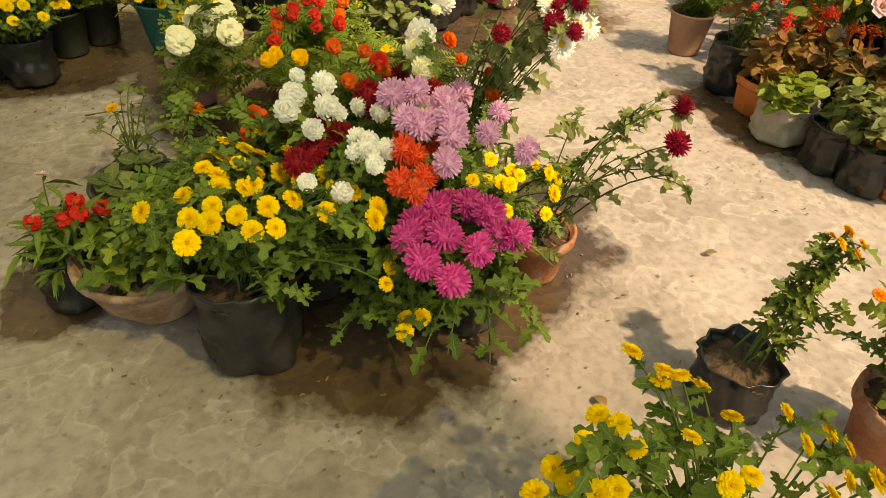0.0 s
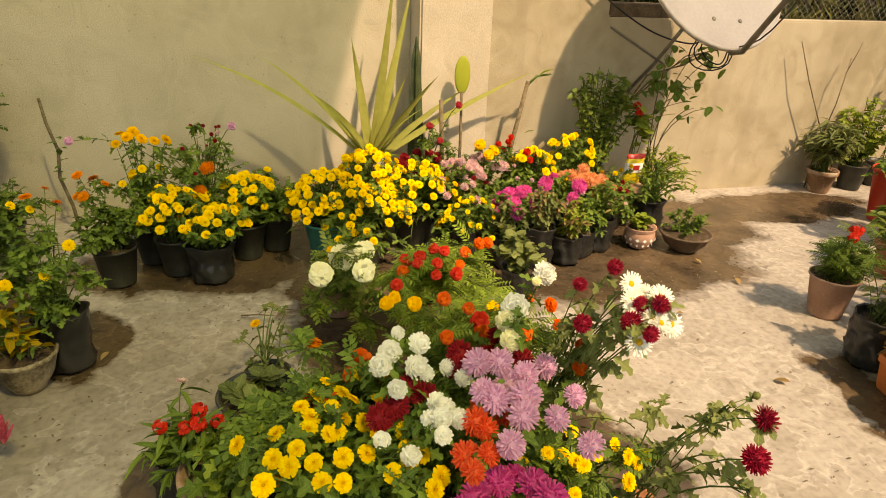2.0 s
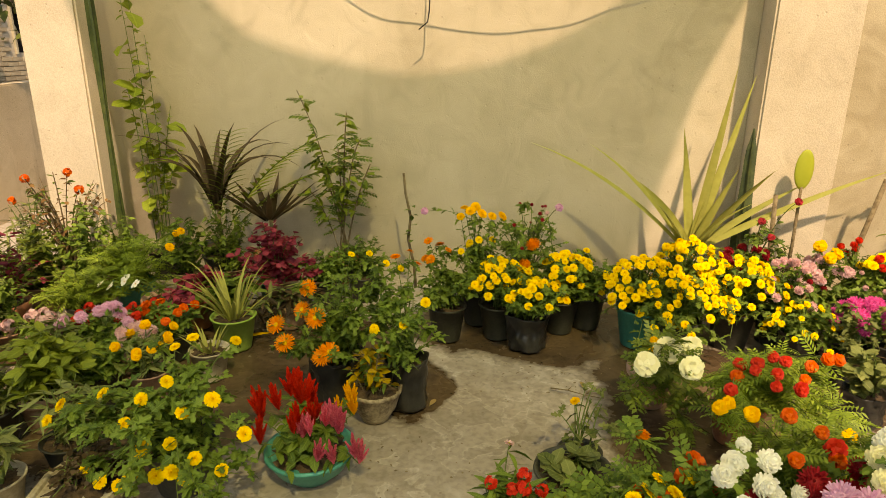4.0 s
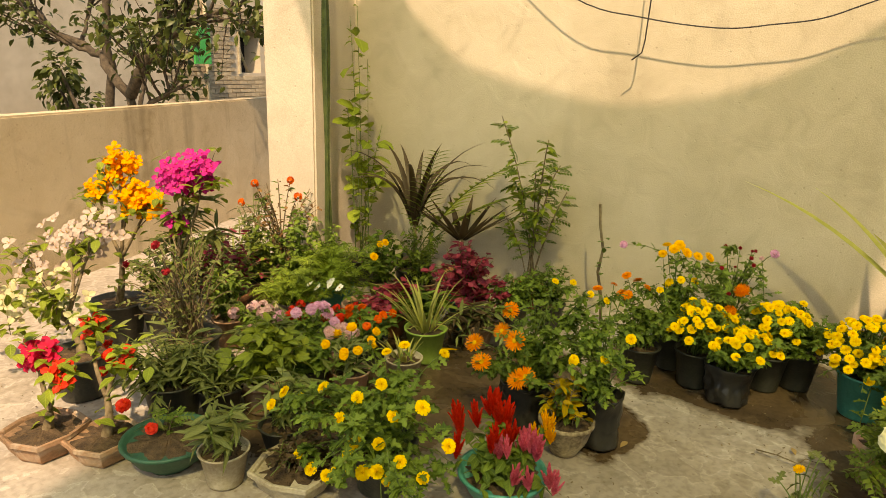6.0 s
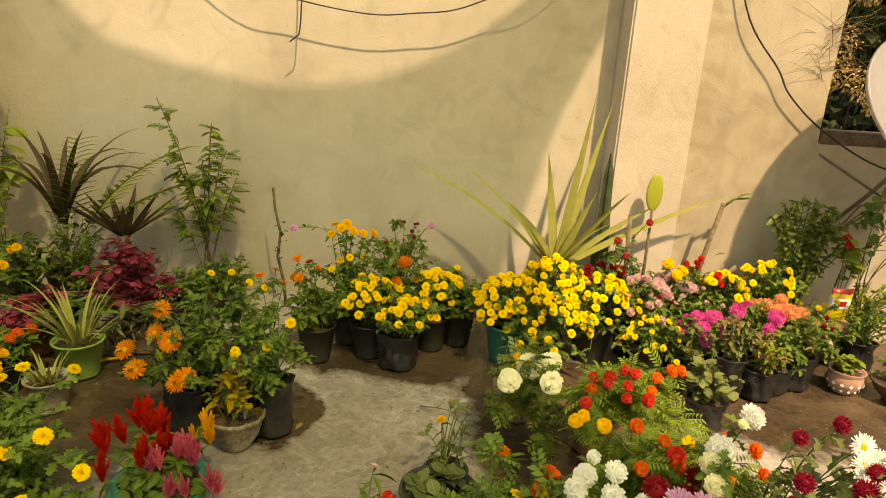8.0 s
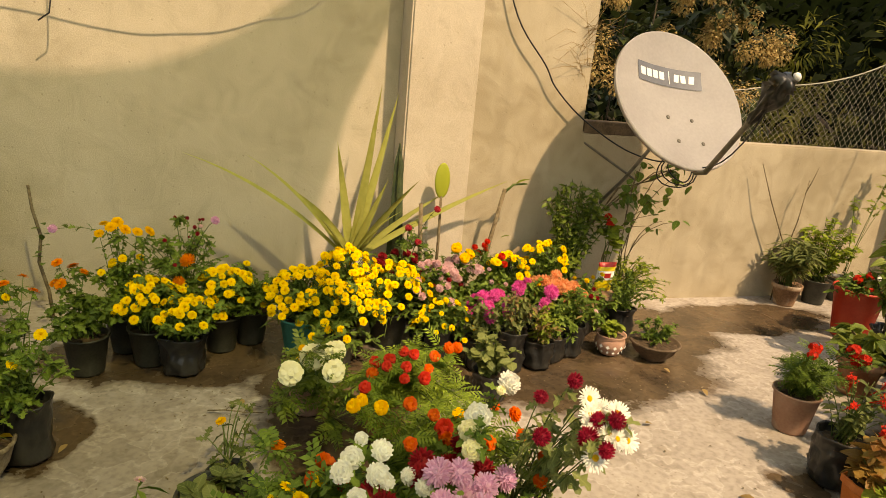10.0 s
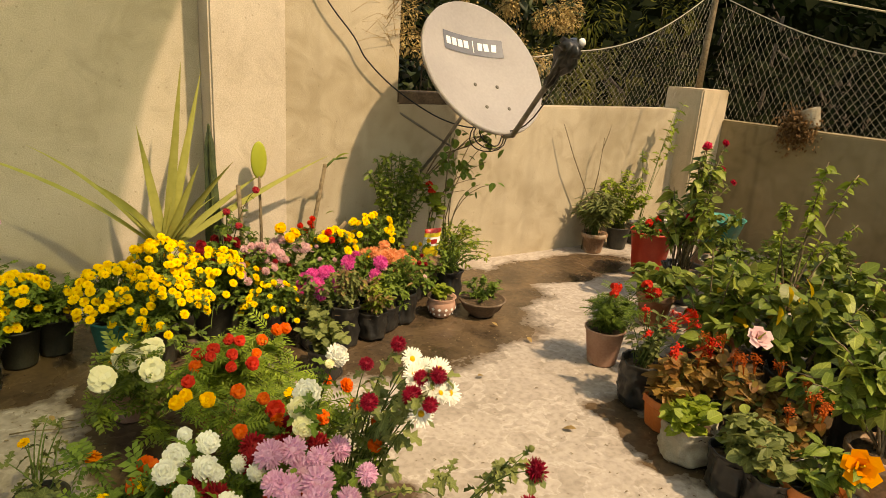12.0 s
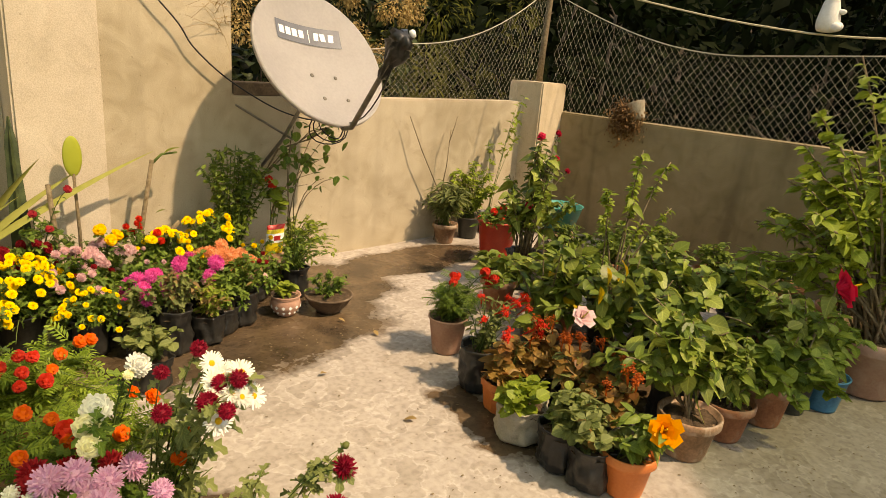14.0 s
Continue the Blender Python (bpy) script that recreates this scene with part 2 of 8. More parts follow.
SCREED = concrete_floor()
CLAY = grainy("terracotta", (0.24, 0.085, 0.038), (0.48, 0.2, 0.1), 7, 0.85, 0.4, vary=0.15, bloom=0.4)
GREEN_BASIN = grainy("dark_green_plastic", (0.012, 0.055, 0.035), (0.03, 0.115, 0.07), 8, 0.5, 0.2)
CLAY_DULL = grainy("mossy_terracotta", (0.15, 0.09, 0.045), (0.40, 0.23, 0.14), 7, 0.85, 0.4, vary=0.12, bloom=0.6)
PINK_CLAY = grainy("faded_terracotta", (0.34, 0.18, 0.12), (0.48, 0.28, 0.2), 9, 0.75, 0.2, vary=0.08, bloom=0.3)
ORANGE_PLASTIC = grainy("orange_plastic", (0.5, 0.13, 0.03), (0.62, 0.2, 0.06), 9, 0.5, 0.1)
RED_PLASTIC = grainy("red_plastic", (0.42, 0.03, 0.015), (0.55, 0.06, 0.03), 9, 0.45, 0.1)
TEAL = grainy("teal_plastic", (0.02, 0.17, 0.13), (0.05, 0.30, 0.23), 9, 0.45, 0.1)
LIME = grainy("lime_plastic", (0.2, 0.34, 0.05), (0.32, 0.46, 0.11), 9, 0.45, 0.1)
BLUE = grainy("blue_plastic", (0.02, 0.12, 0.22), (0.05, 0.22, 0.36), 9, 0.45, 0.1)
CREAM = grainy("cream_plastic", (0.26, 0.20, 0.12), (0.54, 0.48, 0.36), 7, 0.6, 0.2)
STAINED = grainy("stained_cement", (0.07, 0.045, 0.02), (0.44, 0.36, 0.24), 11, 0.8, 0.4)
DARK_CLAY = grainy("dark_clay", (0.055, 0.035, 0.02), (0.17, 0.11, 0.065), 7, 0.8, 0.4, bloom=0.25)
BLACK_BAG = grainy("black_polythene", (0.008, 0.008, 0.008), (0.034, 0.032, 0.027), 9, 0.3, 0.9, 26)
BLACK_POT = grainy("black_plastic", (0.014, 0.016, 0.012), (0.056, 0.056, 0.042), 8, 0.45, 0.25)
SACK = grainy("grey_sack", (0.25, 0.22, 0.16), (0.42, 0.38, 0.3), 16, 0.85, 0.6, 200)
SOIL = grainy("soil", (0.03, 0.018, 0.009), (0.12, 0.075, 0.04), 30, 0.95, 0.9, 160)
STEM = living("green_stem", (0.06, 0.10, 0.02), (0.14, 0.19, 0.05), 0.6, 0.0)
TWIG = grainy("woody_stem", (0.09, 0.06, 0.03), (0.25, 0.19, 0.11), 40, 0.9, 0.4)
BARK = grainy("bark", (0.035, 0.025, 0.016), (0.12, 0.09, 0.06), 20, 0.95, 0.7)
LEAF = living("mum_leaf", (0.042, 0.09, 0.015), (0.215, 0.305, 0.052), 0.5, 0.36, veins=0.28)
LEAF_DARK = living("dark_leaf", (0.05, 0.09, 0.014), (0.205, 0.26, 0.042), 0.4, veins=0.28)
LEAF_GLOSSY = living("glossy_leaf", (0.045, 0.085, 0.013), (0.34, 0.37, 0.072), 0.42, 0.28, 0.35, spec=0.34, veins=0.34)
LEAF_FRESH = living("fresh_leaf", (0.12, 0.17, 0.02), (0.30, 0.36, 0.05), 0.45, 0.38, veins=0.28)
LEAF_FERN = living("ferny_leaf", (0.09, 0.155, 0.018), (0.29, 0.38, 0.055))
LEAF_GREY = living("grey_green_leaf", (0.085, 0.115, 0.03), (0.26, 0.285, 0.095), 0.5, 0.36, veins=0.28)
LEAF_YELLOW = living("yellowed_leaf", (0.36, 0.21, 0.008), (0.50, 0.34, 0.02), veins=0.28)
LEAF_RED = living("coleus_leaf", (0.12, 0.010, 0.024), (0.40, 0.055, 0.085), veins=0.4)
LEAF_RUST = living("rusty_leaf", (0.17, 0.045, 0.012), (0.33, 0.22, 0.06), 0.4, vary=0.3, veins=0.15)
PADDLE = living("paddle_skin", (0.30, 0.35, 0.03), (0.44, 0.46, 0.07), 0.5, 0.15)
LEAF_PURPLE = living("purple_leaf", (0.035, 0.026, 0.014), (0.13, 0.085, 0.045), 0.4)
LEAF_AGAVE = living("agave_leaf", (0.16, 0.19, 0.025), (0.46, 0.43, 0.13), 0.5, 0.25)
# near-black: the shade inside the far crowns is put into the leaf colour
LEAF_WOODS = living("shade_toned_woods_leaf", (0.002, 0.004, 0.001), (0.009, 0.012, 0.003), 0.9, 0.04, spec=0.05)
LEAF_BAMBOO = living("bamboo_leaf", (0.022, 0.03, 0.005), (0.17, 0.165, 0.028), 0.8, 0.2, spec=0.1)
LEAF_LEATHER = living("leathery_leaf", (0.02, 0.036, 0.008), (0.115, 0.135, 0.032), 0.4, 0.2)
# darker copy of the leaf green: shade behind the dish is in the colour
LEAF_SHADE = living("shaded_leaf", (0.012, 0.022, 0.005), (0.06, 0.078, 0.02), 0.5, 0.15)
DRY_RUST = living("dried_rusty_leaf", (0.10, 0.05, 0.02), (0.27, 0.15, 0.06), 0.8)
BLOOM_DRY = living("dried_bloom", (0.26, 0.15, 0.06), (0.58, 0.44, 0.18), 0.8)
DRY = living("dry_leaf", (0.22, 0.13, 0.05), (0.42, 0.29, 0.12), 0.8)
PETAL = {k: living(k + "_petal", a, b, 0.55, 0.3, 0.1, spec=0.2) for k, a, b in (
    ("yellow", (0.88, 0.53, 0.010), (0.95, 0.72, 0.03)), ("golden", (0.84, 0.40, 0.006), (0.92, 0.56, 0.015)), ("orange", (0.78, 0.18, 0.008), (0.88, 0.32, 0.02)),
    ("white", (0.84, 0.82, 0.72), (0.93, 0.92, 0.85)), ("cream", (0.82, 0.77, 0.48), (0.92, 0.88, 0.64)), ("pink", (0.70, 0.33, 0.52), (0.88, 0.56, 0.74)), ("amber", (0.84, 0.23, 0.003), (0.92, 0.37, 0.008)),
    ("faded", (0.40, 0.30, 0.24), (0.58, 0.46, 0.40)), ("straw", (0.42, 0.40, 0.20), (0.60, 0.57, 0.34)), ("pale_pink", (0.62, 0.34, 0.36), (0.8, 0.56, 0.54)), ("magenta", (0.60, 0.03, 0.24), (0.82, 0.14, 0.42)), ("coral", (0.76, 0.06, 0.02), (0.90, 0.18, 0.075)),
    ("red", (0.52, 0.012, 0.008), (0.74, 0.045, 0.02)), ("dark_red", (0.22, 0.006, 0.012), (0.40, 0.02, 0.03)), ("maroon", (0.18, 0.003, 0.012), (0.34, 0.008, 0.035)), ("rose", (0.62, 0.07, 0.14), (0.84, 0.22, 0.30)), ("crimson", (0.50, 0.006, 0.035), (0.70, 0.02, 0.08)),
    ("rusty", (0.34, 0.05, 0.008), (0.56, 0.13, 0.02)), ("orange_red", (0.66, 0.07, 0.006), (0.80, 0.15, 0.012)), ("hot_pink", (0.44, 0.006, 0.15), (0.62, 0.025, 0.25)), ("peach", (0.72, 0.24, 0.08), (0.85, 0.42, 0.22)))}
EYE = grainy("flower_eye", (0.6, 0.3, 0.01), (0.8, 0.48, 0.02), 60, 0.9, 0.5)
EYE_GREEN = grainy("green_eye", (0.3, 0.3, 0.04), (0.55, 0.5, 0.1), 60, 0.9, 0.5)
BUD = living("bud", (0.10, 0.13, 0.03), (0.24, 0.25, 0.08))


# shapes
def part(name, bm, material, parent=None, label=""):
    """Links a bmesh as one mesh object under its thing."""
    me = bpy.data.meshes.new(name)
    bm.to_mesh(me)
    bm.free()
    if material:
        me.materials.append(material)
    ob = new(name, me)
    ob.parent = parent
    if label:
        ob["label"] = label
    return ob


def placed(name, me, parent, m, label=""):
    """An object of its own on a mesh that others share."""
    ob = new(name, me)
    ob.parent = parent
    ob.matrix_basis = m
    if label:
        ob["label"] = label
    return ob


def thing(name, at, label, category, group="", kind=""):
    ob = new(name)
    ob.location = at
    ob.empty_display_size = 0.05
    return tagged(ob, label, category, group, kind)


def mesh_of(name, verts, faces, materials, smooth=False, slots=None, uv=None):
    me = bpy.data.meshes.new(name)
    me.from_pydata(verts, [], faces)
    for m in materials:
        me.materials.append(m)
    if smooth:
        me.polygons.foreach_set("use_smooth", [True] * len(me.polygons))
    if slots is not None:
        me.polygons.foreach_set("material_index", slots)
    if uv is not None:
        at = np.empty(len(me.loops), int)
        me.loops.foreach_get("vertex_index", at)
        me.uv_layers.new(name="blade").data.foreach_set("uv", np.asarray(uv, float)[at].ravel())
    me.update()
    return me


def box(bm, x0, x1, y0, y1, z0, z1):
    m = Matrix.LocRotScale(((x0 + x1) / 2, (y0 + y1) / 2, (z0 + z1) / 2), None, (x1 - x0, y1 - y0, z1 - z0))
    return bmesh.ops.create_cube(bm, size=1, matrix=m)["verts"]


def lathe(profile, seg=28, wobble=0.0, freq=3.0, seed=0.0, square=0.0):
    """A turned bmesh from (radius, height) pairs; wobble crumples it, square pulls it towards a square plan."""
    bm = bmesh.new()
    rings = []
    for r, z in profile:
        ring = []
        for k in range(seg):
            a = 2 * math.pi * k / seg
            q = r
            if square:
                q = r * (1 - square + square / max(abs(math.cos(a)), abs(math.sin(a))) * 0.9)
            if wobble:
                q *= 1 + wobble * noise.noise((math.cos(a) * freq + seed, math.sin(a) * freq, z * 14 + seed))
            dz = wobble * 0.12 * r * noise.noise((math.cos(a) * 2 + seed, math.sin(a) * 2 + 7, z * 5)) if wobble and z > 0.02 else 0
            ring.append(bm.verts.new((q * math.cos(a), q * math.sin(a), z + dz)))
        rings.append(ring)
    for a, b in zip(rings, rings[1:]):
        for k in range(seg):
            bm.faces.new((a[k], a[(k + 1) % seg], b[(k + 1) % seg], b[k]))
    bm.faces.new(rings[0][::-1])
    bm.faces.new(rings[-1])
    for f in bm.faces:
        f.smooth = len(f.verts) == 4
    return bm


def tube(points, radius, sides=5, tip=0.5):
    """Vertices and faces of a tapering round stem along points."""
    pts = [Vector(p) for p in points]
    verts, faces = [], []
    side = Vector((0.3, 0.9, 0.2))
    for k, p in enumerate(pts):
        d = (pts[min(k + 1, len(pts) - 1)] - pts[max(k - 1, 0)])
        d = d.normalized() if d.length > 1e-9 else Vector((0, 0, 1))
        side = side - d * side.dot(d)
        side = side.normalized() if side.length > 1e-6 else d.orthogonal().normalized()
        up = d.cross(side)
        r = radius * (1 - (1 - tip) * k / (len(pts) - 1))
        for j in range(sides):
            a = 2 * math.pi * j / sides
            verts.append(p + (side * math.cos(a) + up * math.sin(a)) * r)
    for k in range(len(pts) - 1):
        for j in range(sides):
            a, b = k * sides + j, k * sides + (j + 1) % sides
            faces.append((a, b, b + sides, a + sides))
    faces.append(tuple(range(sides))[::-1])
    faces.append(tuple(range(len(verts) - sides, len(verts))))
    return verts, faces


def joined(pieces):
    verts, faces = [], []
    for v, f in pieces:
        n = len(verts)
        verts += v
        faces += [tuple(i + n for i in face) for face in f]
    return verts, faces


def tubes(name, lines, material, parent, sides=4, tip=0.5, label="", smooth=True):
    """One mesh of several stems: lines of (points, radius)."""
    v, f = joined([tube(p, r, sides, tip) for p, r in lines])
    ob = new(name, mesh_of(name, v, f, [material], smooth))
    ob.parent = parent
    if label:
        ob["label"] = label
    return ob


def bow(a, b, c, steps=6):
    a, b, c = Vector(a), Vector(b), Vector(c)
    return [a * (1 - u) ** 2 + b * 2 * u * (1 - u) + c * u * u for u in (k / steps for k in range(steps + 1))]


# leaf shapes, one unit long
def leaf_shape(widths, fold=0.25, droop=0.3):
    verts, faces = [], []
    for u, w in widths:
        z = -droop * u * u
        verts += [(-w, u, z + fold * w), (0, u, z), (w, u, z + fold * w)]
    for k in range(len(widths) - 1):
        a = 3 * k
        faces += [(a, a + 1, a + 4, a + 3), (a + 1, a + 2, a + 5, a + 4)]
    return verts, faces


OVAL = leaf_shape(((0, 0.02), (0.15, 0.16), (0.4, 0.29), (0.68, 0.24), (0.88, 0.1), (1, 0.005)))
ROUND = leaf_shape(((0, 0.03), (0.12, 0.26), (0.4, 0.42), (0.7, 0.36), (0.92, 0.16), (1, 0.02)), 0.15, 0.2)
BROAD = leaf_shape(((0, 0.03), (0.1, 0.2), (0.35, 0.38), (0.62, 0.34), (0.85, 0.18), (1, 0.005)), 0.2, 0.15)
LANCE = leaf_shape(((0, 0.02), (0.3, 0.1), (0.65, 0.085), (1, 0.003)), 0.3, 0.25)
LOBED = leaf_shape(((0, 0.02), (0.2, 0.05), (0.32, 0.31), (0.40, 0.10), (0.58, 0.40), (0.66, 0.13), (0.84, 0.23), (1, 0.01)), 0.3, 0.35)

SMALL_OVAL = leaf_shape(((0, 0.03), (0.3, 0.26), (0.68, 0.23), (1, 0.01)))
SMALL_ROUND = leaf_shape(((0, 0.05), (0.3, 0.4), (0.75, 0.34), (1, 0.05)), 0.15, 0.2)
SMALL_LOBED = leaf_shape(((0, 0.02), (0.26, 0.27), (0.38, 0.09), (0.60, 0.38), (0.70, 0.14), (0.9, 0.19), (1, 0.02)), 0.3, 0.35)


def blade_uv(shape):
    """Across (-1 to 1) and along (0 to 1) each leaf made by leaf_shape."""
    if len(shape[0]) % 3 or len(shape[1]) != 2 * (len(shape[0]) // 3 - 1):
        return np.full((len(shape[0]), 2), 0.5)
    return np.array([(k % 3 - 1, v[1]) for k, v in enumerate(shape[0])], float)


def bent(shape, droop, twist):
    """The same leaf, hanging more or less and twisted along its length."""
    return [(x, y, z - droop * y * y + twist * x * y) for x, y, z in shape[0]], shape[1]


LIGHTER = {id(OVAL): SMALL_OVAL, id(BROAD): SMALL_OVAL, id(ROUND): SMALL_ROUND, id(LOBED): SMALL_LOBED}


def fern_shape(pairs=6, width=0.05, length=0.34):
    verts, faces = [], []

    def blade(a, b, w):
        d = (Vector(b) - Vector(a))
        s = Vector((-d.y, d.x, 0)).normalized() * w
        n = len(verts)
        mid = (Vector(a) + Vector(b)) / 2
        verts.extend([Vector(a), mid - s, Vector(b) - Vector((0, 0, 0.05)), mid + s])
        faces.append((n, n + 1, n + 2, n + 3))

    for k in range(pairs):
        u = 0.15 + 0.75 * k / (pairs - 1)
        q = length * (1 - 0.5 * abs(u - 0.5))
        for s in (-1, 1):
            blade((0, u, -0.2 * u * u), (s * q, u + 0.18, -0.2 * u * u - 0.04), width)
    blade((0, 0, 0), (0, 1.05, -0.22), width * 0.5)
    return verts, faces


FERN = fern_shape()
PINNATE = fern_shape(5, 0.09, 0.3)


def aimed(p, d, size, roll=0.0):
    """The pose of a leaf at p that points along d, its face upward, turned by roll."""
    d = Vector(d).normalized()
    x = d.cross(Vector((0, 0, 1)))
    x = x.normalized() if x.length > 1e-4 else Vector((1, 0, 0))
    z = x.cross(d)
    m = Matrix(((x.x, d.x, z.x), (x.y, d.y, z.y), (x.z, d.z, z.z))).to_4x4()
    return Matrix.Translation(p) @ m @ Matrix.Rotation(roll, 4, "Y") @ Matrix.Scale(size, 4)


def scattered(name, shape, poses, material, parent, label="", kind=""):
    """Many leaves joined into one mesh."""
    v = np.array(shape[0], float)
    f = shape[1]
    ms = np.array([[list(r) for r in m] for m in poses])
    pts = np.einsum("nij,kj->nki", ms[:, :3, :3], v) + ms[:, None, :3, 3]
    pts = pts.reshape(-1, 3)
    faces = [tuple(i + k * len(v) for i in face) for k in range(len(poses)) for face in f]
    ob = new(name, mesh_of(name, pts.tolist(), faces, [material], True, uv=np.tile(blade_uv(shape), (len(poses), 1))))
    ob.parent = parent
    return tagged(ob, label, kind=kind)


# flower heads, one unit across, facing up
def petals_into(verts, faces, count, r0, length, width, rise, curl, rng, pointed=0.3, jitter=0.12, z0=0.0, phase=0.0):
    for k in range(count):
        a = 2 * math.pi * (k + phase) / count + rng.uniform(-jitter, jitter)
        q = length * rng.uniform(0.86, 1.08)
        e = rise + rng.uniform(-jitter, jitter)
        out, side = Vector((math.cos(a), math.sin(a), 0)), Vector((-math.sin(a), math.cos(a), 0))
        n = len(verts)
        p = out * r0 + Vector((0, 0, z0))
        for j, w in enumerate((0.45, 1.0, pointed)):
            verts.extend([p - side * width * w / 2, p + side * width * w / 2])
            p = p + (out * math.cos(e) + Vector((0, 0, math.sin(e)))) * q * 0.5
            e += curl
        faces.extend([(n, n + 1, n + 3, n + 2), (n + 2, n + 3, n + 5, n + 4)])


def ball_into(verts, faces, count, core, length, width, span, lean, curl, rng, flat=1.0, jitter=0.12, pointed=0.5):
    """Petals set all over a ball down to the angle span, each leaning out and curling back."""
    i, seg = len(verts), 10
    for j in range(6):
        b = span * j / 5
        for k in range(seg):
            a, q = 2 * math.pi * k / seg, core + 0.30 * length
            verts.append(Vector((q * math.sin(b + 0.02) * math.cos(a), q * math.sin(b + 0.02) * math.sin(a), q * math.cos(b) * flat)))
    for j in range(5):
        for k in range(seg):
            faces.append((i + j * seg + k, i + j * seg + (k + 1) % seg, i + (j + 1) * seg + (k + 1) % seg, i + (j + 1) * seg + k))
    for k in range(count):
        c = 1 - (1 - math.cos(span)) * (k + 0.5) / count
        a = 2.39996 * k + rng.uniform(-jitter, jitter)
        n = Vector((math.sqrt(max(0, 1 - c * c)) * math.cos(a), math.sqrt(max(0, 1 - c * c)) * math.sin(a), c))
        t = (Vector((0, 0, 1)) - n * c).normalized()
        s = n.cross(t).normalized()
        q = length * rng.uniform(0.85, 1.12)
        e = lean * (1 - 0.6 * c) + rng.uniform(-jitter, jitter)
        i, p = len(verts), n * core
        for w in (0.5, 1.0, pointed):
            verts.extend([Vector((v.x, v.y, v.z * flat)) for v in (p - s * width * w / 2, p + s * width * w / 2)])
            p = p + (n * math.cos(e) - t * math.sin(e)) * q * 0.5
            e -= curl
        faces.extend([(i, i + 1, i + 3, i + 2), (i + 2, i + 3, i + 5, i + 4)])


def dome_into(verts, faces, r, h, seg=10):
    n = len(verts)
    for q, z in ((1, 0), (0.75, 0.65), (0.35, 0.95)):
        for k in range(seg):
            a = 2 * math.pi * k / seg
            verts.append(Vector((r * q * math.cos(a), r * q * math.sin(a), h * z)))
    for j in range(2):
        for k in range(seg):
            faces.append((n + j * seg + k, n + j * seg + (k + 1) % seg, n + (j + 1) * seg + (k + 1) % seg, n + (j + 1) * seg + k))
    faces.append(tuple(range(n + 2 * seg, n + 3 * seg)))


HEADS = {}


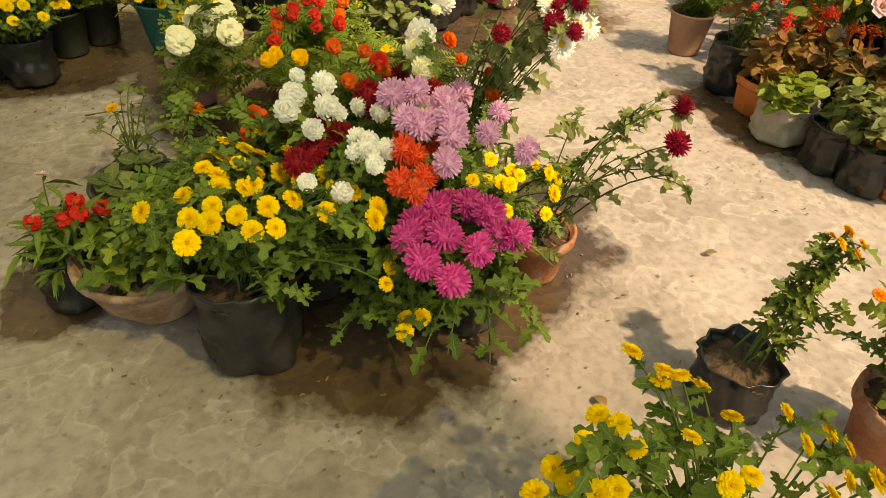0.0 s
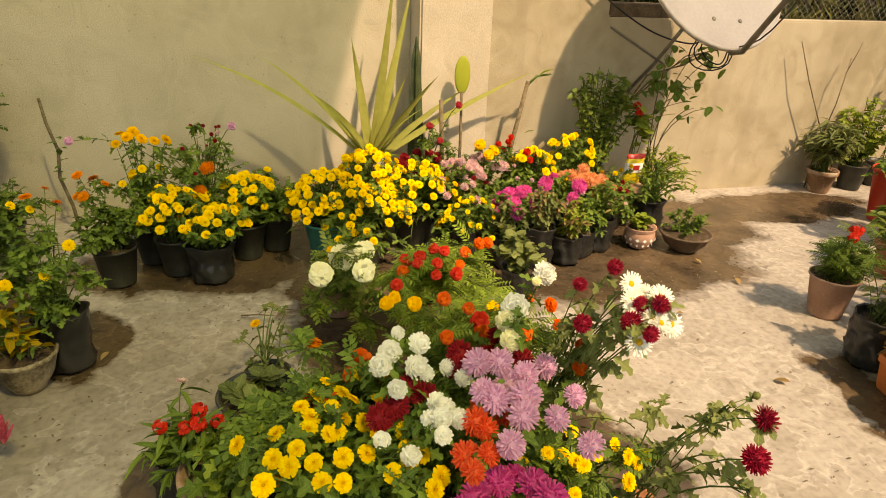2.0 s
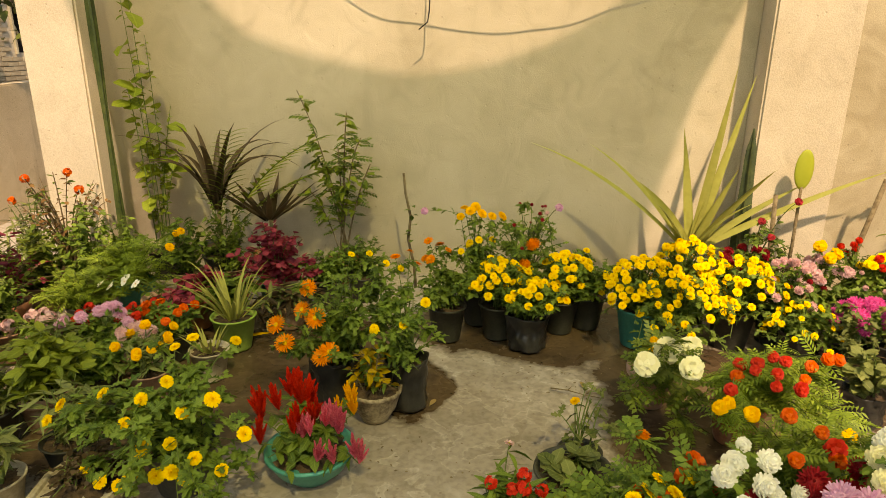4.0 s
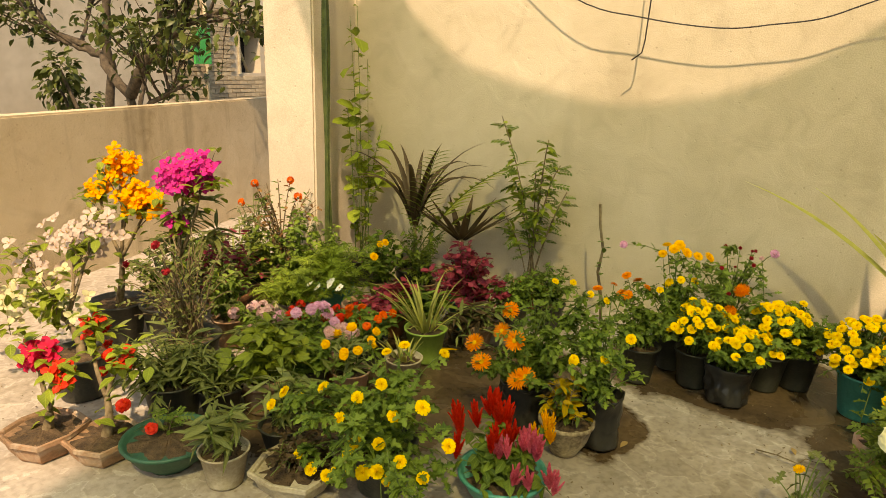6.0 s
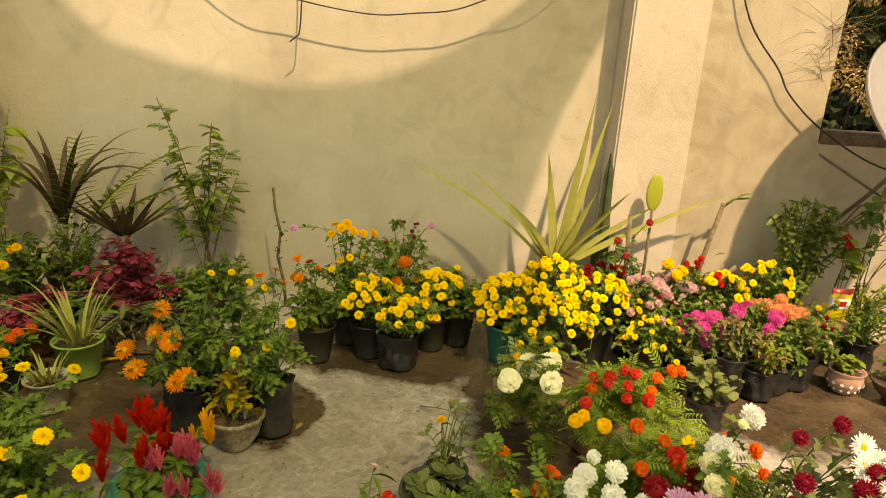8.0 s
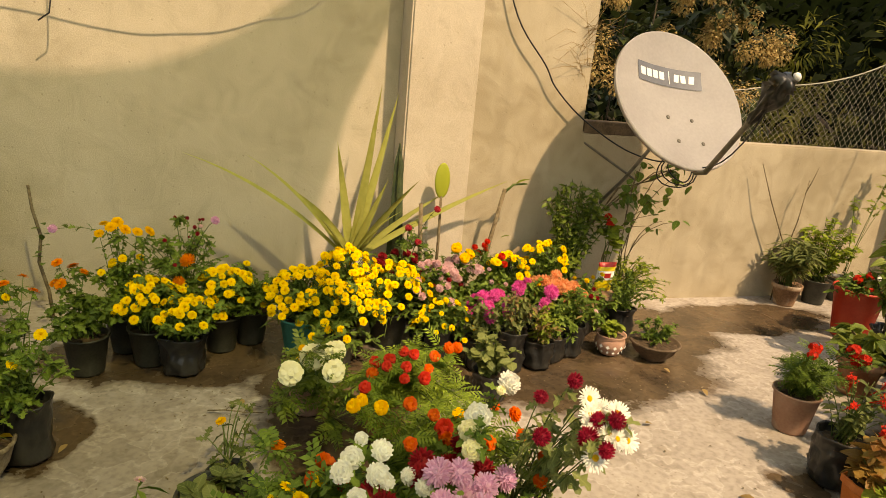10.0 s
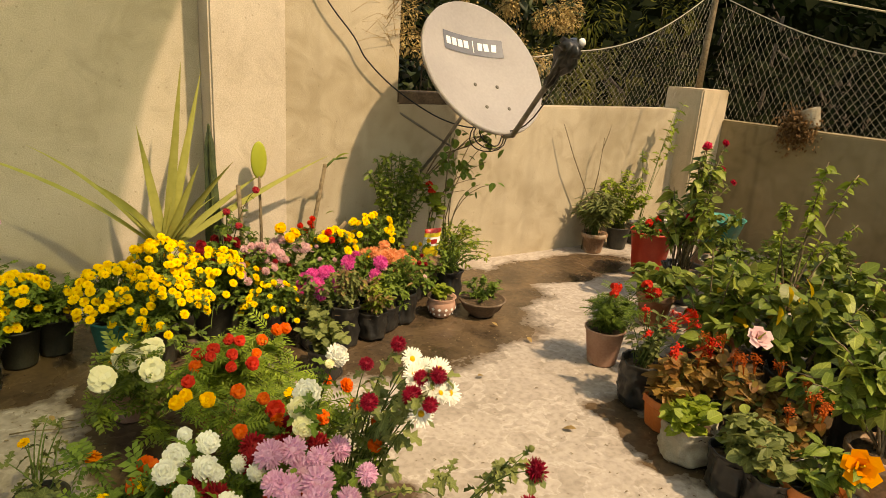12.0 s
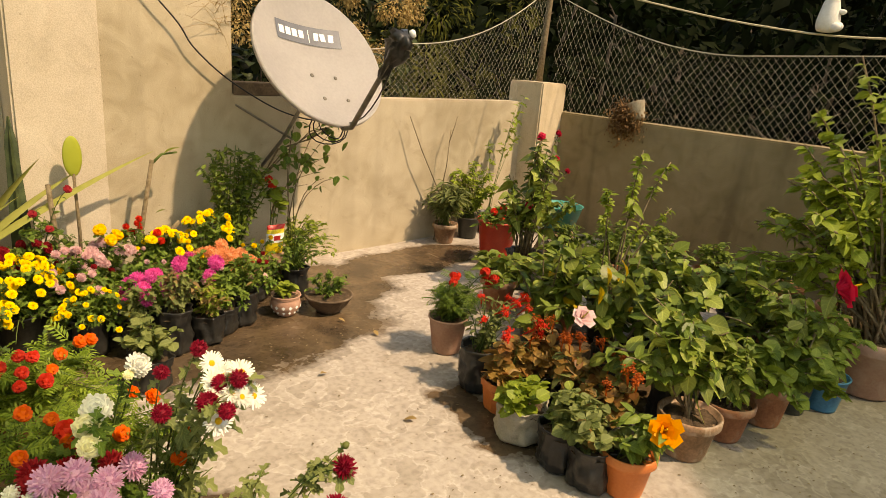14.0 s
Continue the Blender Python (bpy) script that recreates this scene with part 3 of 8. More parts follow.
def head(kind, color):
    """The shared mesh of a flower head."""
    if (kind, color) in HEADS:
        return HEADS[kind, color]
    rng = random.Random(kind)
    v, f = [], []
    eye = None
    if kind == "pompon":
        ball_into(v, f, 84, 0.22, 0.27, 0.17, 2.0, 0.7, 0.9, rng, 0.85)
    elif kind == "incurved":
        ball_into(v, f, 165, 0.17, 0.36, 0.078, 1.75, 0.95, 0.55, rng, 0.8, 0.18)
    elif kind == "marigold":
        ball_into(v, f, 74, 0.18, 0.32, 0.2, 1.7, 0.9, -0.15, rng, 0.75, 0.35, 0.95)
    elif kind == "daisy":
        for n, r0, q, w, e, c in ((19, 0.1, 0.41, 0.15, -0.1, -0.15), (18, 0.09, 0.39, 0.14, 0.2, -0.15), (16, 0.09, 0.31, 0.13, 0.45, -0.15), (13, 0.07, 0.24, 0.11, 0.75, -0.1), (10, 0.05, 0.17, 0.09, 1.0, -0.1)):
            petals_into(v, f, n, r0, q, w, e, c, rng, 0.85, 0.1)
        eye = len(f)
        dome_into(v, f, 0.08, 0.14)
    elif kind == "single":
        for n, r0, q, w, e, c in ((26, 0.1, 0.42, 0.07, -0.05, 0.1), (24, 0.09, 0.41, 0.07, 0.25, 0.1), (18, 0.08, 0.34, 0.065, 0.55, 0.1)):
            petals_into(v, f, n, r0, q, w, e, c, rng, 0.5, 0.12)
        eye = len(f)
        dome_into(v, f, 0.14, 0.1)
    elif kind == "five":
        petals_into(v, f, 5, 0.03, 0.46, 0.42, 0.25, -0.25, rng, 0.8, 0.08)
        eye = len(f)
        dome_into(v, f, 0.07, 0.07, 6)
    elif kind == "cluster":
        for k in range(26):
            d = Vector((rng.uniform(-1, 1), rng.uniform(-1, 1), rng.uniform(-0.3, 1))).normalized() * 0.34
            vv, ff = [], []
            petals_into(vv, ff, 5, 0.01, 0.17, 0.15, 0.3, -0.2, rng, 0.8, 0.2)
            turn = d.to_track_quat("Z", "Y").to_matrix()
            n = len(v)
            v += [turn @ p + d for p in vv]
            f += [tuple(i + n for i in q) for q in ff]
    elif kind == "trumpet":
        petals_into(v, f, 5, 0.04, 0.55, 0.46, 0.75, -0.65, rng, 0.75, 0.06)
        petals_into(v, f, 6, 0.04, 0.45, 0.34, 0.95, -0.5, rng, 0.8, 0.2, 0, 0.5)
        petals_into(v, f, 7, 0.03, 0.34, 0.26, 1.15, -0.35, rng, 0.8, 0.3)
        eye = len(f)
        a, b = tube([(0, 0, 0.05), (0.02, 0, 0.3), (0.05, 0.02, 0.55)], 0.035, 5, 0.7)
        n = len(v)
        v += a
        f += [tuple(i + n for i in q) for q in b]
    elif kind == "plume":
        lobes = [(1.0, 0.0, 0.0, 0.0)] + [(rng.uniform(0.4, 0.68), rng.uniform(0.0, 0.28), 1.05 * q, rng.uniform(0.16, 0.42)) for q in range(7)]
        for size, base, turn, tilt in lobes:
            m = Matrix.Translation((0, 0, base)) @ Matrix.Rotation(turn, 3, "Z").to_4x4() @ Matrix.Rotation(tilt, 4, "Y") @ Matrix.Scale(size, 4)
            for k in range(int(90 * size)):
                u = k / (90 * size)
                r = 0.125 * min(1.0, 0.35 + 3.0 * u) * (1 - u) ** 0.75 * rng.uniform(0.6, 1.35) + 0.008
                a = k * 2.4
                p = Vector((0.35 * r * math.cos(a), 0.35 * r * math.sin(a), u * 0.88))
                n = len(v)
                d = Vector((math.cos(a) * r * 0.75, math.sin(a) * r * 0.75, 0.10 + 0.3 * r))
                s = Vector((-math.sin(a), math.cos(a), 0)) * 0.03
                v += [m @ c for c in (p - s * 0.8, p + s * 0.8, p + d * 0.55 + s * 1.2, p + d * 1.1, p + d * 0.55 - s * 1.2)]
                f.append((n, n + 1, n + 2, n + 3, n + 4))
    elif kind == "spray":
        for k in range(7):
            a, lean = rng.uniform(0, 6.28), rng.uniform(0.1, 0.6)
            top = Vector((math.cos(a) * lean * 0.6, math.sin(a) * lean * 0.6, rng.uniform(0.55, 1.0)))
            a_, b_ = tube([(0, 0, -0.5), (top.x * 0.3, top.y * 0.3, 0.3), top], 0.018, 4, 0.6)
            n = len(v)
            v += a_
            f += [tuple(i + n for i in q) for q in b_]
            for _ in range(9):
                p = top + Vector((rng.gauss(0, 0.09), rng.gauss(0, 0.09), rng.gauss(0, 0.09)))
                vv, ff = [], []
                petals_into(vv, ff, 4, 0.0, 0.075, 0.06, 0.6, -0.2, rng, 0.7, 0.3)
                n = len(v)
                v += [q + p for q in vv]
                f += [tuple(i + n for i in q) for q in ff]
    elif kind == "bract":
        for k in range(3):
            a = 2.094 * k + rng.uniform(-0.2, 0.2)
            out, side = Vector((math.cos(a), math.sin(a), 0)), Vector((-math.sin(a), math.cos(a), 0))
            n = len(v)
            for u, w, z in ((0.02, 0.03, 0.0), (0.28, 0.34, 0.12), (0.58, 0.30, 0.2), (0.88, 0.0, 0.18)):
                v += [out * u - side * w + Vector((0, 0, z)), out * u + Vector((0, 0, z - 0.09)), out * u + side * w + Vector((0, 0, z))]
            for j in range(3):
                q = n + 3 * j
                f += [(q, q + 1, q + 4, q + 3), (q + 1, q + 2, q + 5, q + 4)]
        eye = len(f)
        a_, b_ = tube([(0, 0, 0), (0, 0, 0.3)], 0.035, 5, 0.8)
        n = len(v)
        v += a_
        f += [tuple(i + n for i in q) for q in b_]
    elif kind == "bud":
        dome_into(v, f, 0.5, 0.6, 8)
        v += [Vector((0, 0, -0.45))]
        base = len(v) - 1
        for k in range(8):
            f.append((base, (k + 1) % 8, k))
    slots = None if eye is None else [0] * eye + [1] * (len(f) - eye)
    mats = [BUD if kind == "bud" else PETAL[color], EYE_GREEN if color == "pale_pink" else EYE]
    HEADS[kind, color] = mesh_of("flower_head", [tuple(p) for p in v], f, mats, kind == "bud", slots)
    return HEADS[kind, color]


# pots; each fills a thing's root with its pot and its soil, and gives the soil's height
def pot_part(root, kind, r, h, material, rng, label=""):
    t = max(0.006, r * 0.06)
    if kind == "rimmed":
        prof = ((r * 0.66, 0), (r * 0.7, 0.01), (r * 0.9, h * 0.76), (r * 1.0, h * 0.78), (r * 1.03, h * 0.8), (r * 1.04, h * 0.97), (r, h), (r - t, h * 0.985), (r * 0.86, h * 0.86))
        bm, top = lathe(prof, 32, 0.012, seed=rng.random() * 9), (r * 0.86, h * 0.86)
    elif kind == "tapered":
        prof = ((r * 0.7, 0), (r * 0.72, 0.008), (r * 0.97, h * 0.94), (r * 1.04, h * 0.95), (r * 1.04, h * 0.99), (r, h), (r - t, h * 0.98), (r * 0.88, h * 0.88))
        bm, top = lathe(prof, 32, 0.015, seed=rng.random() * 9), (r * 0.88, h * 0.88)
    elif kind == "bowl":
        prof = ((r * 0.5, 0), (r * 0.55, 0.012), (r * 0.8, h * 0.4), (r * 0.97, h * 0.85), (r * 1.03, h * 0.9), (r * 1.03, h * 0.98), (r * 0.98, h), (r * 0.93, h * 0.96), (r * 0.87, h * 0.84))
        bm, top = lathe(prof, 36, 0.02, seed=rng.random() * 9), (r * 0.87, h * 0.84)
    elif kind == "belly":
        prof = ((r * 0.55, 0), (r * 0.6, 0.008), (r * 1.0, h * 0.45), (r * 0.92, h * 0.75), (r * 0.85, h * 0.82), (r * 1.0, h * 0.95), (r * 0.98, h), (r * 0.9, h * 0.97), (r * 0.8, h * 0.86))
        bm, top = lathe(prof, 32, 0.01, seed=rng.random() * 9), (r * 0.8, h * 0.86)
    elif kind == "tray":
        prof = ((r * 0.8, 0), (r * 0.86, 0.012), (r * 0.98, h * 0.75), (r * 1.08, h * 0.8), (r * 1.08, h * 0.98), (r * 1.02, h), (r * 0.95, h * 0.95), (r * 0.92, h * 0.84))
        bm, top = lathe(prof, 8, 0.01, seed=rng.random() * 9, square=0.4), (r * 0.92, h * 0.84)
        for f in bm.faces:
            f.smooth = False
    else:
        prof = [(r * 0.82, 0), (r * 0.94, 0.01)] + [(r * (0.98 + 0.05 * rng.uniform(-1, 1)), h * k / 11) for k in range(1, 11)] + [(r * 1.07, h * 0.97), (r * 1.04, h * 1.0), (r * 0.97, h * 0.95), (r * 0.9, h * 0.8)]
        bm, top = lathe(prof, 40, 0.22, 2.6, rng.random() * 30), (r * 0.93, h * 0.8)
    pot = part("pot", bm, material, root, label)
    bm = bmesh.new()
    bmesh.ops.create_circle(bm, cap_ends=True, segments=24, radius=top[0] * 1.01)
    bmesh.ops.subdivide_edges(bm, edges=bm.edges[:], cuts=1)
    bmesh.ops.poke(bm, faces=bm.faces[:])
    for v in bm.verts:
        v.co.z = top[1] + 0.012 * noise.noise(v.co * 25 + Vector((rng.random(), 0, 0))) + (0.008 if v.co.length < top[0] * 0.5 else 0)
    part("soil", bm, SOIL, pot, "dark crumbly soil")
    return top[1] - 0.01


def dome_tips(rng, n, cx, cy, r, z0, z1):
    """Places for shoot tips over a bush."""
    out = []
    for _ in range(n):
        a, q = rng.uniform(0, 2 * math.pi), r * math.sqrt(rng.random())
        out.append((cx + q * math.cos(a), cy + q * math.sin(a), z1 - (z1 - z0) * (q / r) ** 2 * rng.uniform(0.5, 1.2) - rng.uniform(0, 0.12) * (z1 - z0)))
    return out


# how far the petals of a head reach beyond its nominal size
FULLNESS = {"pompon": 0.9, "incurved": 0.92, "marigold": 0.88, "daisy": 0.86, "single": 0.9, "plume": 0.85}


def plant(name, label, category, at, pot, tips=(), flowers=(), leaf=(LOBED, LEAF, 200, 0.06), group="", apart_leaves=False, stem=STEM, thick=0.003, buds=0, low=0.15, second=None, sun_tilt=0.5, upright=False, seed=0, pot_label="", rise=0.25, face=None):
    """A potted plant: stems from the soil to each tip and flower, leaves along them, and the flower heads.
    flowers: rows of (kind, colour, size, places)."""
    rng = random.Random(f"{name}{at}{seed}")
    root = thing(name, (at[0], at[1], at[2] if len(at) > 2 else 0.0), label, category, group)
    base = Vector(root.location)
    z = pot_part(root, *pot, rng, pot_label) if pot else 0.0
    r = pot[1] if pot else 0.05
    lines, ends = [], [(Vector(p) - base, None, 0) for p in tips]
    for kind, color, size, places in flowers:
        size *= FULLNESS.get(kind, 1.0)
        ends += [(Vector(p) - base, (kind, color), size) for p in places]
    for p, flower, size in ends:
        a, q = rng.uniform(0, 6.283), r * 0.5 * rng.random()
        foot = Vector((q * math.cos(a), q * math.sin(a), z))
        flat = Vector((p.x - foot.x, p.y - foot.y, 0))
        knee = foot + flat * rng.uniform(0.3, 0.55) + Vector((0, 0, max(0.02, p.z - z) * rng.uniform(0.55, 0.8) + rise * flat.length))
        lines.append((bow(foot, knee, p), thick * rng.uniform(0.8, 1.2)))
        if flower:
            facing = (flat * 1.2 / max(flat.length, 0.1) * 0.5 + Vector((0.15, -0.5, 0.75)) * (0.4 + sun_tilt) + Vector((rng.uniform(-0.3, 0.3), rng.uniform(-0.3, 0.3), rng.uniform(0, 0.3)))).normalized()
            if upright:
                facing = (Vector((rng.uniform(-0.2, 0.2), rng.uniform(-0.2, 0.2), 1)) + 0.6 * flat).normalized()
            if face:
                facing = Vector(face).normalized()
            m = Matrix.Translation(p) @ facing.to_track_quat("Z", "Y").to_matrix().to_4x4() @ Matrix.Rotation(rng.uniform(0, 6.28), 4, "Z") @ Matrix.Scale(size * rng.uniform(0.85, 1.12), 4)
            placed("flower", head(*flower), root, m)
    for _ in range(buds):
        pts, _r = rng.choice(lines)
        p = pts[-1] + Vector((rng.uniform(-0.05, 0.05), rng.uniform(-0.05, 0.05), rng.uniform(-0.03, 0.03)))
        lines.append(([pts[-2], (pts[-2] + p) / 2 + Vector((0, 0, 0.005)), p], thick * 0.6))
        placed("bud", head("bud", "green"), root, Matrix.Translation(p) @ Matrix.Scale(rng.uniform(0.008, 0.014), 4))
    if lines:
        tagged(tubes("stem", lines, stem, root), kind="stuff")
    layers = [(*leaf, apart_leaves)] + ([(*second, apart_leaves)] if second else [])
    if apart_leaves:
        # glossy bushes get darker filler: shade between their leaves painted as leaf colour
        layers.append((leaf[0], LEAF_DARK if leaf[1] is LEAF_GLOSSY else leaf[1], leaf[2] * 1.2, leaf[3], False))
    for shape, material, count, size, apart in layers:
        poses = []
        if not apart:
            fine = 0.84 if shape in (LANCE, FERN, PINNATE) else 0.72
            count, size, shape = count * (1.6 if fine > 0.8 else 2.75), size * fine, LIGHTER.get(id(shape), shape)
        else:
            size *= 0.88
        for _ in range(int(count)):
            pts, _r = rng.choice(lines)
            u = rng.uniform(low, 0.97) * (len(pts) - 1)
            i = min(int(u), len(pts) - 2)
            p = pts[i].lerp(pts[i + 1], u - i)
            a = rng.uniform(0, 6.283)
            d = Vector((math.cos(a), math.sin(a), rng.uniform(-0.9, 0.8) if apart else rng.uniform(-0.45, 0.7))) + 0.5 * Vector((p.x, p.y, 0)) / (r + 0.1)
            poses.append(aimed(p, d, size * rng.uniform(0.5, 1.25), rng.uniform(-1.0, 1.0) if apart else rng.uniform(-0.7, 0.7)) @ Matrix.Diagonal((rng.uniform(0.8, 1.15), 1, rng.uniform(0.2, 2.0), 1)))
        if poses and apart:
            kinds = [mesh_of("leaf", *bent(shape, droop, twist), [material], True, uv=blade_uv(shape)) for droop, twist in ((0.0, 0.0), (0.35, 0.25), (-0.2, -0.3), (0.6, -0.15))]
            for k, m in enumerate(poses):
                placed("leaf", kinds[k % 4], root, m)
        elif poses:
            scattered("foliage", shape, poses, material, root, kind="stuff")
    return root


# setting
def slab(name, x0, x1, y0, y1, z0, z1, material, label, category="wall"):
    bm = bmesh.new()
    box(bm, x0, x1, y0, y1, z0, z1)
    bmesh.ops.bevel(bm, geom=bm.edges[:], offset=0.012, segments=2, affect="EDGES")
    return tagged(part(name, bm, material), label, category, kind="structure")


bm = bmesh.new()
bmesh.ops.create_grid(bm, x_segments=60, y_segments=60, size=6.5)
for v in bm.verts:
    v.co.z = 0.004 * noise.noise(v.co * 1.3)
bmesh.ops.translate(bm, verts=bm.verts[:], vec=(1.2, -2.8, -0.005))
floor = tagged(part("floor", bm, SCREED), "worn concrete roof terrace floor with wet patches", "floor", kind="structure")
slab("roof_slab", -5.3, 7.7, -9.3, 3.7, -0.35, -0.03, PARAPET, "concrete roof slab below the terrace floor", "slab")
slab("wall_north", -1.9, 1.81, 0, 0.22, -0.02, 2.9, PLASTER, "tall cement-rendered terrace wall with stains")
slab("pillar_1", -2.24, -1.87, -0.49, 0.24, -0.02, 2.9, PILLAR_RENDER, "rendered pillar at the wall's end", "pillar")
slab("pillar_2", 1.80, 2.22, -0.22, 0.24, -0.02, 2.9, PILLAR_RENDER, "rendered pillar proud of the tall wall", "pillar")
bm = bmesh.new()
face = bm.faces.new([bm.verts.new((x, -0.2, z)) for x, z in ((2.2, -0.02), (5.76, -0.02), (5.76, 1.12), (2.96, 1.12), (2.96, 2.9), (2.2, 2.9))])
out = bmesh.ops.extrude_face_region(bm, geom=[face])
bmesh.ops.translate(bm, verts=[v for v in out["geom"] if isinstance(v, bmesh.types.BMVert)], vec=(0, 0.17, 0))
bmesh.ops.recalc_face_normals(bm, faces=bm.faces[:])
bmesh.ops.bevel(bm, geom=[e for e in bm.edges if e.is_boundary is False], offset=0.01, segments=2, affect="EDGES")
tagged(part("wall_north_end", bm, AGED), "tall rendered wall stepping down to a low parapet", "wall", kind="structure")
slab("parapet_east", 6.05, 6.22, -8.5, -0.1, -0.02, 1.05, OLD_SHADED_RENDER, "low weathered parapet, shade put into its render colour", "parapet")
slab("pillar_3", 5.73, 6.08, -0.40, -0.02, -0.02, 1.3, PARAPET, "short corner pillar of the parapet", "pillar")
slab("parapet_south", -5.0, 6.06, -9.1, -8.9, -0.02, 1.05, PARAPET, "low weathered parapet closing the terrace", "parapet")
w = slab("parapet_west", -0.07, 0.07, -5, 4.5, -0.02, 1.07, PARAPET, "low weathered parapet with grime runs", "parapet")
w.location, w.rotation_euler = (-3.58, 0, 0), (0, 0, radians(9))

# ground and distance, a storey below the terrace
GROUND = grainy("far_ground", (0.05, 0.045, 0.025), (0.12, 0.11, 0.06), 0.6, 0.95, 0.2, 6.0)
bm = bmesh.new()
bmesh.ops.create_grid(bm, x_segments=8, y_segments=8, size=900)
bmesh.ops.translate(bm, verts=bm.verts[:], vec=(0, 0, -3.6))
tagged(part("ground", bm, GROUND), "dusty open ground far below the terrace", "ground", kind="structure")
slab("house_body", -5.2, 7.6, -9.2, 3.6, -3.6, -0.34, PARAPET, "rendered house body under the terrace", "house wall")

# shade sheet over the terrace, tied to the wall tops
def woven_sheet():
    """Open-weave shade cloth: part of the light goes straight through the holes."""
    m, n, l, b = nodes_of("shade_cloth")
    l.new(ramp(n, l, noise_node(n, l, 6.0), ((0.3, (0.45, 0.46, 0.32)), (0.7, (0.52, 0.52, 0.38)))), b.inputs["Base Color"])
    hole, t, one, two = n.new("ShaderNodeBsdfTransparent"), n.new("ShaderNodeBsdfTranslucent"), n.new("ShaderNodeMixShader"), n.new("ShaderNodeMixShader")
    t.inputs["Color"].default_value, hole.inputs["Color"].default_value = (0.54, 0.60, 0.32, 1), (0.86, 1.0, 0.70, 1)
    one.inputs[0].default_value, two.inputs[0].default_value = 0.56, 0.32
    l.new(b.outputs[0], one.inputs[1])
    l.new(t.outputs[0], one.inputs[2])
    l.new(one.outputs[0], two.inputs[1])
    l.new(hole.outputs[0], two.inputs[2])
    l.new(two.outputs[0], n["Material Output"].inputs["Surface"])
    return m


SHEET = woven_sheet()


def shade_sheet():
    root = thing("shade_sheet", (1.0, -3.0, 3.0), "pale green net shade sheet tied above the terrace", "shade sheet")
    edge = [(-1.33, -0.62), (-1.14, -0.83), (-0.71, -1.04), (-0.38, -1.11), (0.01, -1.16), (0.29, -1.19), (0.6, -1.18), (0.88, -1.14), (1.13, -1.07), (1.37, -0.96), (1.66, -0.76), (1.97, -0.55), (2.09, -0.91), (2.02, -1.24), (2.03, -1.58), (2.18, -4.85), (2.38, -5.95), (-0.52, -6.15), (-0.67, -4.05), (-0.8, -2.85), (-0.92, -2.05), (-1.82, -1.15)]
    bm = bmesh.new()
    bm.faces.new([bm.verts.new((x - 1.0, y + 3.0, 0)) for x, y in edge])
    bmesh.ops.triangulate(bm, faces=bm.faces[:])
    part("cloth", bm, SHEET, root)
    for a, b in (((-1.33, -0.62, 3.0), (-1.2, 0.1, 2.9)), ((1.97, -0.55, 3.0), (2.1, 0.1, 2.9)), ((-1.82, -1.15, 3.0), (-2.0, -0.2, 2.9)), ((2.09, -0.91, 3.0), (2.7, 0.0, 2.9))):
        p, q = Vector(a) - Vector((1, -3, 3)), Vector(b) - Vector((1, -3, 3))
        tubes("tie_rope", [([p, (p + q) / 2 - Vector((0, 0, 0.02)), q], 0.004)], TWIG, root)


shade_sheet()


def side_sheet():
    """A second cloth on poles behind the camera, by the east parapet; unseen, added to cast shade."""
    root = thing("shade_sheet", (5.5, -6.3, 3.0), "unseen shade sheet added on poles by the east parapet", "shade sheet")
    bm = bmesh.new()
    bm.faces.new([bm.verts.new((x - 5.5, y + 6.3, 0)) for x, y in ((3.75, -5.75), (4.15, -5.2), (4.7, -4.85), (5.8, -4.7), (6.9, -4.6), (6.95, -6.4), (6.9, -8.2), (5.4, -8.1), (4.2, -8.2), (3.85, -7.0))])
    bmesh.ops.triangulate(bm, faces=bm.faces[:])
    part("cloth", bm, SHEET, root)
    for x, y, z in ((6.13, -5.2, 1.02), (6.13, -8.0, 1.02), (4.2, -8.15, -0.02)):
        tubes("pole", [([(x - 5.5, y + 6.3, z - 3.0), (x - 5.49, y + 6.3, (z - 3.0) / 2), (x - 5.5, y + 6.3, 0.02)], 0.02)], TWIG, root, 8, 0.9)


side_sheet()

# satellite dish
DISH_GREY = grainy("dish_paint", (0.48, 0.45, 0.43), (0.60, 0.57, 0.54), 3, 0.55, 0.06, 60, 0.0)
STEEL = grainy("dull_steel", (0.13, 0.115, 0.09), (0.26, 0.23, 0.19), 14, 0.5, 0.15, 80, 0.6)
DARK_STEEL = grainy("dark_steel", (0.05, 0.045, 0.04), (0.13, 0.12, 0.1), 14, 0.55, 0.15, 80, 0.3)
SLATE = grainy("slate_sticker", (0.10, 0.105, 0.12), (0.14, 0.145, 0.16), 10, 0.5, 0.02)
WHITE = grainy("white_print", (0.75, 0.73, 0.68), (0.82, 0.8, 0.75), 10, 0.5, 0.02)
CABLE = grainy("black_cable", (0.012, 0.011, 0.01), (0.03, 0.028, 0.025), 20, 0.5, 0.05)


